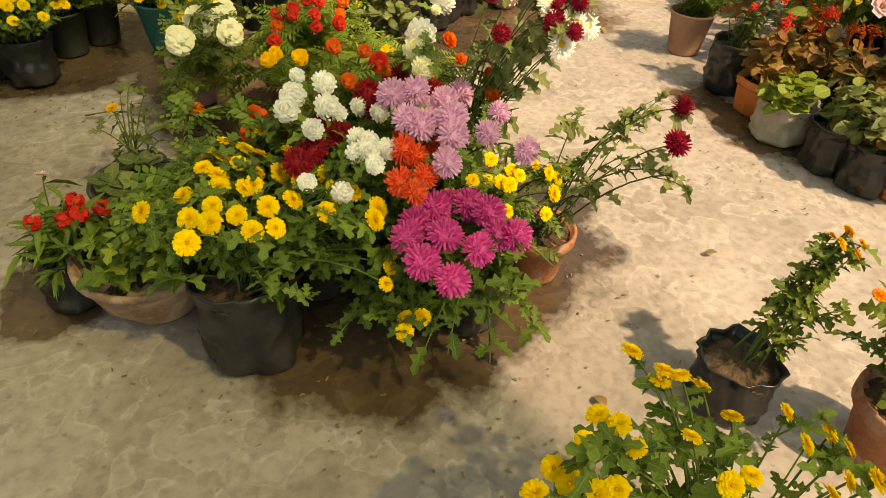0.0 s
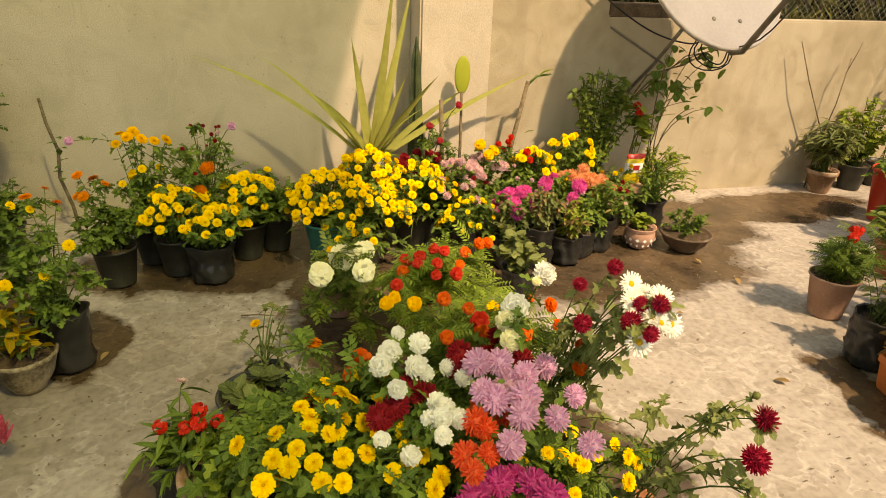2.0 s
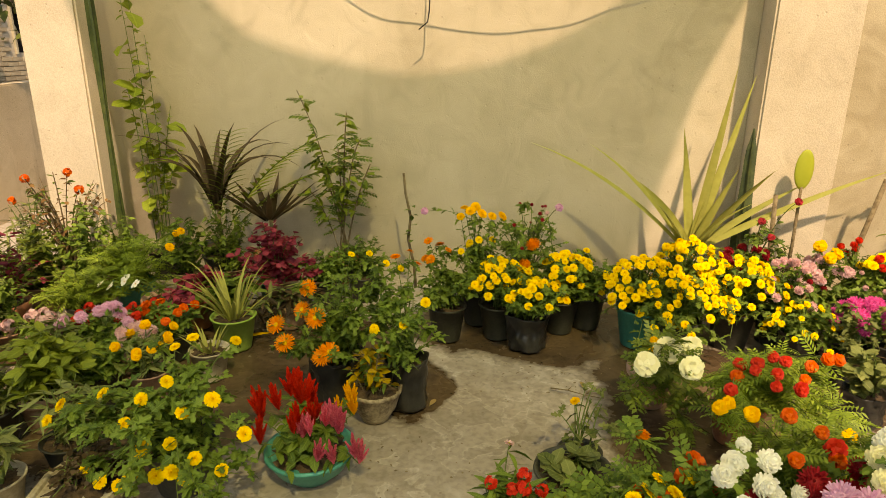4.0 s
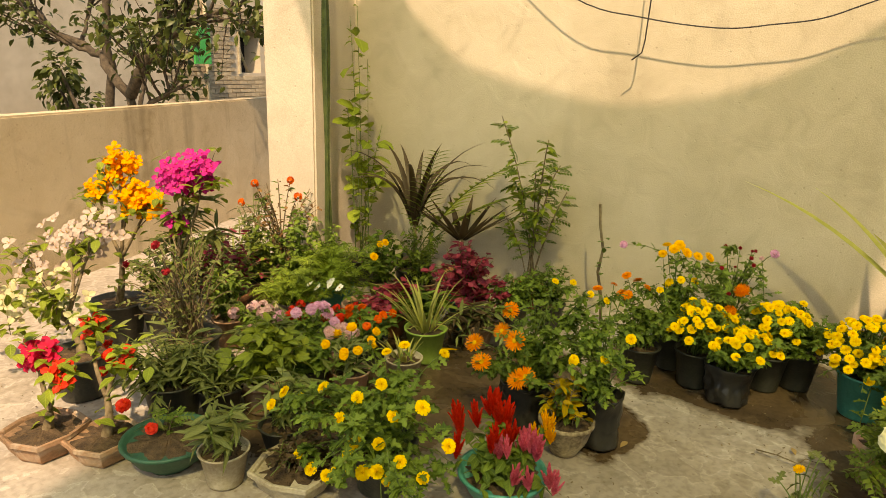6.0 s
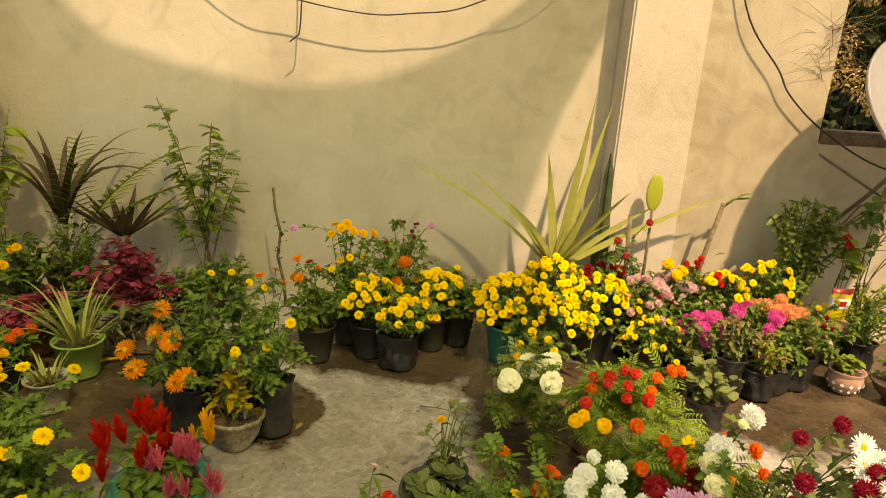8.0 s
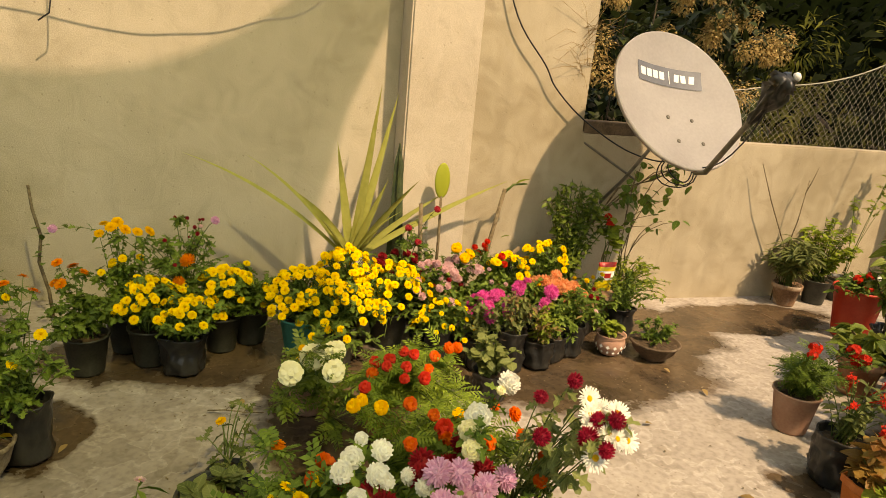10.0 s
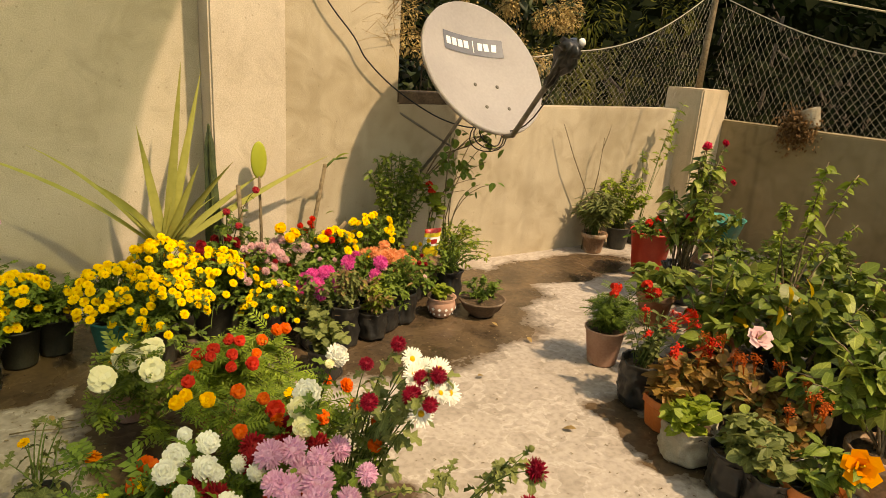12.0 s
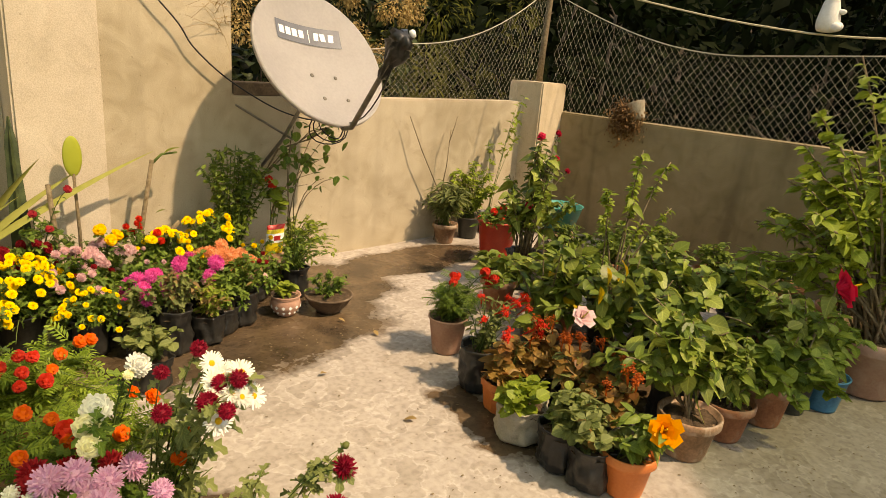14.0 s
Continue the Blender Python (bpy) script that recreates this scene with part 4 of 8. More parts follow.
def dish():
    c = Vector((3.225, -0.749, 1.39))
    n = Vector((0.0633, -0.8137, 0.5778)).normalized()
    right = Matrix.Rotation(-0.106, 3, n) @ Vector((0, 0, 1)).cross(n).normalized()
    up = n.cross(right)
    root = thing("satellite_dish", (3.15, -0.2, 0.66), "grey satellite dish with slate sticker on wall bracket", "satellite dish")
    pose_ = Matrix(((right.x, up.x, n.x, 0), (right.y, up.y, n.y, 0), (right.z, up.z, n.z, 0), (0, 0, 0, 1)))
    m = Matrix.Translation(c - root.location) @ pose_
    R, OVALITY = 0.428, 0.952
    bm = bmesh.new()
    rings = []
    for k in range(15):
        q = R * k / 14
        z = 0.075 * (k / 14) ** 2 - 0.075
        rings.append([bm.verts.new((q * OVALITY * math.cos(a), q * math.sin(a), z)) for a in (2 * math.pi * j / 64 for j in range(64 if k else 1))])
    for j in range(64):
        bm.faces.new((rings[0][0], rings[1][j], rings[1][(j + 1) % 64]))
        for k in range(1, 14):
            bm.faces.new((rings[k][j], rings[k + 1][j], rings[k + 1][(j + 1) % 64], rings[k][(j + 1) % 64]))
    lip = [bm.verts.new((1.02 * R * OVALITY * math.cos(a), 1.02 * R * math.sin(a), 0.004)) for a in (2 * math.pi * j / 64 for j in range(64))]
    skirt = [bm.verts.new((1.025 * R * OVALITY * math.cos(a), 1.025 * R * math.sin(a), -0.022)) for a in (2 * math.pi * j / 64 for j in range(64))]
    for j in range(64):
        i = (j + 1) % 64
        bm.faces.new((rings[14][j], lip[j], lip[i], rings[14][i]))
        bm.faces.new((lip[j], skirt[j], skirt[i], lip[i]))
    bmesh.ops.solidify(bm, geom=bm.faces[:], thickness=0.003)
    for f in bm.faces:
        f.smooth = True
    o = part("reflector", bm, DISH_GREY, root)
    o.matrix_basis = m

    def bowl(x, y):
        return 0.075 * ((x / OVALITY) ** 2 + y * y) / (R * R) - 0.075

    def sticker(name, x0, x1, y0, y1, lift, material, parent, lean=0.0):
        v, f = [], []
        for i in range(9):
            for j in range(4):
                x, y = x0 + (x1 - x0) * i / 8, y0 + (y1 - y0) * j / 3
                x += lean * (y - y0)
                v.append((x, y, bowl(x, y) + lift))
        for i in range(8):
            for j in range(3):
                f.append((i * 4 + j, i * 4 + 4 + j, i * 4 + 5 + j, i * 4 + 1 + j))
        ob = new(name, mesh_of(name, v, f, [material], True))
        ob.parent = parent
        ob.matrix_basis = m if parent is root else Matrix()
        return ob

    plate = sticker("sticker", -0.224, 0.212, 0.117, 0.231, 0.004, SLATE, root)
    # plain bars stand in for the maker's mark
    for x, w, lean in ((-0.205, 0.034, 0), (-0.16, 0.034, 0), (-0.115, 0.034, 0), (-0.07, 0.034, 0), (-0.005, 0.005, 0), (0.03, 0.032, 0.1), (0.078, 0.034, -0.1), (0.128, 0.034, 0.1)):
        sticker("mark", x, x + w, 0.151 - (0.02 if w == 0.005 else 0), 0.198 + (0.012 if w == 0.005 else 0), 0.0065, WHITE, plate, lean)
    for x, y in ((-0.046, -0.085), (0.113, -0.085), (-0.02, -0.242), (0.139, -0.242)):
        b = lathe(((0.009, 0), (0.012, 0.001), (0.012, 0.004), (0.006, 0.007)), 12)
        o = part("bolt", b, STEEL, root, "steel bolt")
        o.matrix_basis = m @ Matrix.Translation((x, y, bowl(x, y)))
    low = m @ Vector((0.03, -R * 1.0, 0.01))
    lnb = Vector((3.18, -1.50, 1.50)) - root.location
    mid = low + Vector((0.0, -0.05, -0.015))
    tubes("arm", [([m @ Vector((0.03, -0.2, -0.12)), low + Vector((0, 0.02, -0.03)), mid, mid.lerp(lnb, 0.5), lnb], 0.017)], STEEL, root, 8, 0.85)
    d = (lnb - mid).normalized()
    b = lathe(((0.016, -0.20), (0.022, -0.16), (0.018, -0.12), (0.03, -0.08), (0.038, -0.05), (0.05, 0.0), (0.034, 0.03), (0.052, 0.05), (0.044, 0.08), (0.02, 0.09)), 22, 0.9, 5.0, 4.0, 0.4)
    o = part("receiver_head", b, BLACK_BAG, root, "receiver head wrapped in black polythene")
    o.matrix_basis = Matrix.Translation(lnb - d * 0.05) @ d.to_track_quat("Z", "Y").to_matrix().to_4x4()
    b = lathe(((0.008, 0), (0.018, 0.004), (0.02, 0.02), (0.012, 0.03)), 12, 0.2)
    o = part("cap", b, WHITE, root)
    o.matrix_basis = Matrix.Translation(lnb + Vector((0.03, -0.02, 0.03))) @ Vector((0.7, -0.5, 0.3)).to_track_quat("Z", "Y").to_matrix().to_4x4()
    hub = m @ Vector((-0.02, -0.14, -0.17))
    tubes("bracket", [([(0, 0.02, 0), (0.08, -0.12, 0.2), hub], 0.012)], STEEL, root, 8, 1.0)
    tubes("clamp", [([hub - n * 0.02, hub + n * 0.085], 0.032)], DARK_STEEL, root, 8, 1.0)
    wires = []
    for k in range(3):
        r = 0.13 - 0.02 * k
        cc = hub + Vector((0.1 + 0.02 * k, -0.06, -0.17))
        wires.append(([cc + Vector((r * math.cos(a), 0.03 * math.sin(2 * a + k), r * 0.9 * math.sin(a))) for a in (2 * math.pi * j / 18 for j in range(19))], 0.004))
    wires.append((bow(lnb, mid + Vector((0.03, -0.1, -0.12)), hub + Vector((0.1, -0.06, -0.1)), 10), 0.004))
    tubes("feed_cable", wires, CABLE, root, 5, 1.0)


dish()


def wire(name, label, points, radius, material, category="cable"):
    """A sagging cable through points."""
    root = thing(name, points[0], label, category)
    pts = [Vector(p) - Vector(points[0]) for p in points]
    out = []
    for k in range(len(pts) - 1):
        a, b, c, d = pts[max(k - 1, 0)], pts[k], pts[k + 1], pts[min(k + 2, len(pts) - 1)]
        for j in range(6):
            u = j / 6
            out.append(0.5 * (2 * b + (c - a) * u + (2 * a - 5 * b + 4 * c - d) * u * u + (3 * b - a - 3 * c + d) * u ** 3))
    out.append(pts[-1])
    tubes("strand", [(out, radius)], material, root, 5, 1.0)
    return root


wire("cable", "black cable hanging down the wall to the dish", [(2.25, -0.225, 2.2), (2.41, -0.25, 1.76), (2.62, -0.25, 1.51), (2.71, -0.25, 1.38), (2.92, -0.25, 1.21), (3.24, -0.26, 1.04), (3.4, -0.45, 1.0), (3.32, -0.62, 1.12)], 0.005, CABLE)
w = wire("cable", "dark wire sagging along the tall wall", [(-1.2, -0.005, 2.3), (-0.4, -0.13, 1.82), (0.0, -0.13, 1.71), (0.39, -0.13, 1.66), (0.64, -0.13, 1.68), (0.85, -0.13, 1.71), (1.06, -0.13, 1.79), (1.34, -0.13, 1.89), (1.78, -0.02, 2.2)], 0.004, CABLE)
tubes("loose_end", [([Vector(p) - w.location for p in ((0.03, -0.13, 2.0), (0.03, -0.13, 1.83), (0.02, -0.13, 1.59), (0.01, -0.13, 1.53), (-0.04, -0.13, 1.49))], 0.004)], CABLE, w, 5, 1.0)
wire("conduit", "short grey pipe slanting out of the wall", [(2.97, -0.19, 1.07), (3.08, -0.24, 1.0), (3.31, -0.32, 0.86)], 0.008, STEEL, "pipe")

WOOD = grainy("weathered_wood", (0.06, 0.04, 0.025), (0.19, 0.13, 0.08), 18, 0.85, 0.5)
bm = bmesh.new()
box(bm, 2.965, 3.62, -0.19, -0.06, 1.118, 1.20)
bmesh.ops.bevel(bm, geom=bm.edges[:], offset=0.006, segments=1, affect="EDGES")
tagged(part("plank", bm, WOOD), "dark weathered plank lying on the parapet", "plank")
straw = []
rng = random.Random(5)
root = thing("straw_tuft", (2.9, -0.2, 1.6), "dry straw wisps hanging at the wall edge", "straw")
for k in range(46):
    a = Vector((rng.uniform(-0.05, 0.06), rng.uniform(-0.02, 0.02), rng.uniform(-0.15, 0.15)))
    b = a + Vector((rng.uniform(-0.28, 0.25), rng.uniform(-0.12, 0.02), rng.uniform(-0.15, 0.2)))
    straw.append(([a, (a + b) / 2 + Vector((0, 0, rng.uniform(0, 0.06))), b], 0.0016))
tagged(tubes("straw", straw, DRY, root, 3), kind="stuff")

# near-black sheet: the shaded depth behind the trees is painted into it
WOODS = grainy("shade_toned_woods", (0.003, 0.005, 0.002), (0.018, 0.024, 0.007), 0.5, 1.0, 0.0, 4.0, spec=0.0)
bm = bmesh.new()
arc = [(22 * math.cos(a) + 3, 22 * math.sin(a)) for a in (radians(d) for d in range(-80, 96, 6))]
for (x, y), (u, w) in zip(arc, arc[1:]):
    bm.faces.new([bm.verts.new(p) for p in ((x, y, -3.6), (u, w, -3.6), (u, w, 10), (x, y, 10))])
bmesh.ops.remove_doubles(bm, verts=bm.verts[:], dist=0.001)
tagged(part("backdrop", bm, WOODS), "wall of distant woods, deep shade in its colour", "woods", kind="structure")

# bird net with its pole
NET = grainy("net_twine", (0.40, 0.35, 0.26), (0.56, 0.50, 0.39), 30, 0.9, 0.0)


def net(name, label, low, high, count, radius=0.001):
    """A sagging square-mesh net between two edges, given as functions of 0..1."""
    root = thing(name, low(0), label, "net")
    base = Vector(root.location)
    lines = []
    rng = random.Random(name)
    for s in (1, -1):
        for k in range(-12, count + 12):
            u0 = k / count
            pts = []
            for j in range(13):
                v = j / 12
                u = u0 + s * v * 8.0 / count
                if 0 <= u <= 1:
                    p = Vector(low(u)).lerp(Vector(high(u)), v)
                    p += Vector((noise.noise((u * 9, v * 3, 1)), noise.noise((u * 9, v * 3, 5)), noise.noise((u * 14, v * 5, 9)))) * 0.018 * (1 - abs(2 * v - 1))
                    pts.append(p - base)
            if len(pts) > 2:
                lines.append((pts, radius))
    tubes("mesh", lines, NET, root, 3, 1.0, smooth=False)
    tubes("edge_cord", [([Vector(high(k / 24)) - base for k in range(25)], 0.004)], NET, root, 5, 1.0)


def sag(a, b, drop, u):
    p = Vector(a).lerp(Vector(b), u)
    return p - Vector((0, 0, drop * 4 * u * (1 - u)))


net("bird_net", "fine twine bird net sagging from pole to wall", lambda u: (5.98 - 2.5 * u, -0.12, 1.13), lambda u: tuple(sag((6.03, -0.14, 2.12), (3.5, -0.1, 1.42), 0.17, u) + Vector((0, 0, -0.18 * math.sin(math.pi * min(1, u * 1.6)) * 0.4))), 46, 0.0008)
net("bird_net", "fine twine bird net sagging along the parapet", lambda u: (6.12, -0.22 - 4.6 * u, 1.055), lambda u: tuple(Vector((6.12, -0.16 - 4.6 * u, 2.06 - 0.44 * math.sin(math.pi * min(0.5, u * 1.36)) + (0.22 * max(0, u - 0.37)))) ), 80, 0.0008)
root = thing("net_pole", (6.0, -0.14, 1.29), "rough wooden pole standing on the corner pillar", "pole")
tubes("shaft", [([(0, 0, 0), (0.008, 0, 0.35), (0.03, 0.0, 0.75), (0.05, 0, 1.15)], 0.03)], TWIG, root, 8, 0.8)
ROPE = grainy("pale_rope", (0.45, 0.37, 0.22), (0.62, 0.53, 0.35), 60, 0.9, 0.4)
w = wire("rope", "pale rope stretched above the parapet", [(5.4, 7.6, 3.3), (5.42, 3.6, 3.25), (5.45, 1.0, 2.62), (5.5, -0.6, 2.12), (5.5, -1.43, 1.93), (5.5, -2.2, 1.79), (5.5, -2.93, 1.73), (5.5, -4.2, 1.78), (5.6, -6.5, 2.2)], 0.0065, ROPE, "rope")
tubes("post", [([Vector((6.12, -6.6, 1.04)) - w.location, Vector((6.05, -6.55, 1.7)) - w.location, Vector((5.6, -6.5, 2.25)) - w.location], 0.02)], TWIG, w, 6, 1.0)


def toy():
    root_m = grainy("white_toy_plaster", (0.62, 0.58, 0.5), (0.76, 0.73, 0.66), 9, 0.6, 0.2)
    bm = lathe(((0.02, 0.0), (0.05, 0.006), (0.062, 0.03), (0.064, 0.06), (0.058, 0.1), (0.048, 0.15), (0.040, 0.18), (0.046, 0.2), (0.05, 0.23), (0.042, 0.26), (0.015, 0.275)), 24)
    for p, r in (((0.0, -0.052, 0.035), (0.026, 0.036, 0.028)), ((-0.03, -0.05, 0.03), (0.026, 0.034, 0.026)), ((0.0, -0.058, 0.115), (0.017, 0.032, 0.017)), ((0.0, -0.03, 0.275), (0.015, 0.015, 0.02)), ((0.0, 0.03, 0.275), (0.015, 0.015, 0.02))):
        bmesh.ops.create_icosphere(bm, subdivisions=3, radius=1, matrix=Matrix.Translation(p) @ Matrix.Diagonal((*r, 1)))
    for f in bm.faces:
        f.smooth = True
    ob = tagged(part("toy_figure", bm, root_m), "white plaster toy figure sitting on the rope", "toy")
    ob.location = (5.5, -2.62, 1.755)


toy()

# hanging dried plant over the east parapet
root = thing("hanging_pot", (6.06, -1.2, 1.05), "tilted pale pot with dried brown trailing plant", "flower pot")
o = part("pot", lathe(((0.045, 0), (0.05, 0.01), (0.075, 0.13), (0.08, 0.14), (0.07, 0.138)), 20, 0.02), CREAM, root)
o.matrix_basis = Matrix.Translation((-0.03, 0.0, 0.03)) @ Matrix.Rotation(radians(-25), 4, "X")
rng = random.Random(8)
scattered("dry_trail", OVAL, [aimed((rng.gauss(-0.085, 0.045), 0.1 + rng.gauss(0, 0.065), rng.gauss(0.01, 0.07)), (rng.uniform(-1, 1), rng.uniform(-1, 1), rng.uniform(-1, 0.5)), rng.uniform(0.018, 0.034)) for _ in range(1900)], DRY_RUST, root, kind="stuff")

# trees beyond the parapets
TWO = leaf_shape(((0, 0.03), (0.5, 0.3), (1, 0.02)), 0.2, 0.3)


def crown_poses(rng, clumps, leaves, size):
    out = []
    for (x, y, z), r in clumps:
        for _ in range(leaves):
            d = Vector((rng.gauss(0, 1), rng.gauss(0, 1), rng.gauss(0, 1))).normalized()
            p = Vector((x, y, z)) + d * r * (rng.random() ** 0.4)
            out.append(aimed(p, d + Vector((rng.uniform(-1, 1), rng.uniform(-1, 1), rng.uniform(-1.2, 0.3))), size * rng.uniform(0.6, 1.3), rng.uniform(-0.8, 0.8)))
    return out


def tree(at, height, spread, clumps, leaves, size, material, label, seed, shape=TWO, trunk=0.12, flat=1.0, tuft=1.0):
    rng = random.Random(seed)
    root = thing("tree", at, label, "tree", "trees beyond the terrace")
    spots, lines = [], [([(0, 0, 0), (0.1, 0.05, height * 0.3), (0.0, 0.15, height * 0.6)], trunk)]
    for k in range(clumps):
        a, q = rng.uniform(0, 6.28), spread * math.sqrt(rng.random())
        c = (q * math.cos(a), q * math.sin(a) * flat, height * rng.uniform(0.35, 1.0) * (1 - 0.25 * q / spread))
        spots.append((c, spread * rng.uniform(0.22, 0.4) * tuft))
        if k < (14 if tuft == 1.0 else 26):
            s = Vector((0, 0.1, height * rng.uniform(0.25, 0.55)))
            lines.append((bow(s, (Vector(c) + s) / 2 + Vector((0, 0, 0.3)), c), trunk * 0.35))
    tubes("trunk", lines, BARK, root, 6, 0.45)
    scattered("crown", shape, crown_poses(rng, spots, leaves, size), material, root, kind="stuff")
    return root


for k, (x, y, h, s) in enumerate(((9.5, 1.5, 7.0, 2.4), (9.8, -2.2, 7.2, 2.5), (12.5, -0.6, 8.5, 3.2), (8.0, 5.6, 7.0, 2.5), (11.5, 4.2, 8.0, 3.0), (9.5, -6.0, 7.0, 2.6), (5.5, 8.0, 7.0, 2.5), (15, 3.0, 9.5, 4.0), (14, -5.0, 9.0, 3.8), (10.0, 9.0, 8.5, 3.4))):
    tree((x, y, -3.6), h, s, 34, 76, 0.22, LEAF_WOODS, "leafy tree beyond the terrace, deep shade in its colour", 40 + k)
BAMBOO_LEAF = leaf_shape(((0, 0.03), (0.4, 0.09), (1, 0.01)), 0.2, 0.4)
tree((7.6, 2.2, -3.6), 6.6, 1.2, 40, 250, 0.15, LEAF_BAMBOO, "yellowish bamboo clump behind the parapet", 61, BAMBOO_LEAF, 0.05)
# flowering creeper just behind the dish
rng = random.Random(3)
root = thing("creeper", (3.9, 0.55, -3.6), "leafy creeper with brown-cream dried flower heads", "creeper")
spots = [((rng.uniform(-0.75, 0.95), rng.uniform(-0.3, 0.35), 3.6 + rng.uniform(0.3, 2.7)), rng.uniform(0.2, 0.34)) for _ in range(34)]
tagged(tubes("stem", [(bow((rng.uniform(-0.2, 0.2), 0, 0), (rng.uniform(-0.6, 0.6), 0.1, 3.0), c), 0.012) for c, r in spots[:14]], BARK, root, 5), kind="stuff")
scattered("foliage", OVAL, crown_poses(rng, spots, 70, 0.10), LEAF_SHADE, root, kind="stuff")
scattered("dried_bloom", TWO, crown_poses(rng, [((rng.uniform(-0.7, 0.95), rng.uniform(-0.42, -0.25), 3.6 + rng.uniform(1.35, 2.3)), rng.uniform(0.07, 0.12)) for _ in range(30)], 300, 0.022), BLOOM_DRY, root, "brown-cream dried flower heads", "stuff")

# tree and brick house beyond the west parapet
tree((-7.2, 2.6, -3.6), 6.2, 1.5, 30, 130, 0.12, LEAF_LEATHER, "broad-leaved tree beyond the west parapet", 71, SMALL_OVAL, 0.14, tuft=0.75)


def gnarled_tree():
    """Two crooked dark trunks that fork low, their limbs reaching sideways, leaves in loose sprays at the ends."""
    rng = random.Random(74)
    root = thing("tree", (-5.2, 0.9, -3.6), "dark crooked tree with sparse leathery leaves over the west parapet", "tree", "trees beyond the terrace")
    base = Vector(root.location)
    lines, ends = [], []

    def limb(points, radius, depth):
        pts = [Vector(p) for p in points]
        path = []
        for a, b in zip(pts, pts[1:]):
            for k in range(4):
                path.append(a.lerp(b, k / 4) + Vector((rng.uniform(-1, 1), rng.uniform(-1, 1), rng.uniform(-1, 1))) * radius * 0.5)
        path.append(pts[-1])
        lines.append((path, radius))
        for k in range(len(path) // 2, len(path)):
            ends.append(path[k])
        if depth:
            for _ in range(5):
                s_ = path[rng.randrange(len(path) // 3, len(path))]
                d = (pts[-1] - pts[0]).normalized() + Vector((rng.uniform(-1, 1), rng.uniform(-0.7, 0.7), rng.uniform(-0.55, 0.8)))
                e = s_ + d.normalized() * rng.uniform(0.35, 0.75)
                limb([s_, s_.lerp(e, 0.5) + Vector((0, 0, rng.uniform(-0.08, 0.1))), e], radius * 0.42, depth - 1)

    limb([(-5.25, 0.9, -3.6), (-5.3, 0.95, -1.2), (-5.12, 0.9, 0.6), (-5.0, 0.9, 1.05)], 0.085, 0)
    limb([(-5.0, 0.9, 1.05), (-4.65, 0.85, 1.45), (-4.27, 0.9, 1.72), (-4.0, 0.9, 2.2)], 0.062, 2)
    limb([(-4.45, 0.88, 1.6), (-4.0, 0.85, 1.75), (-3.5, 0.8, 1.86)], 0.04, 2)
    limb([(-5.0, 0.9, 1.05), (-5.4, 0.95, 1.4), (-5.9, 0.9, 1.62), (-6.5, 0.9, 2.0)], 0.055, 2)
    limb([(-5.1, 0.9, 0.75), (-4.6, 0.8, 1.0), (-4.1, 0.75, 1.18)], 0.035, 2)
    limb([(-5.4, 1.0, -3.6), (-5.5, 1.05, 0.4), (-5.35, 1.0, 1.3), (-5.2, 0.95, 2.1), (-5.0, 0.9, 2.7)], 0.06, 2)
    tubes("trunk", [([p - base for p in pts], r) for pts, r in lines], BARK, root, 6, 0.5)
    poses = []
    for e in ends:
        for _ in range(3):
            p = e - base + Vector((rng.gauss(0, 0.07), rng.gauss(0, 0.07), rng.gauss(0, 0.06)))
            poses.append(aimed(p, (rng.uniform(-1, 1), rng.uniform(-1, 0.6), rng.uniform(-1.0, 0.5)), rng.uniform(0.06, 0.115), rng.uniform(-0.8, 0.8)))
    scattered("crown", SMALL_OVAL, poses, LEAF_LEATHER, root, kind="stuff")


gnarled_tree()


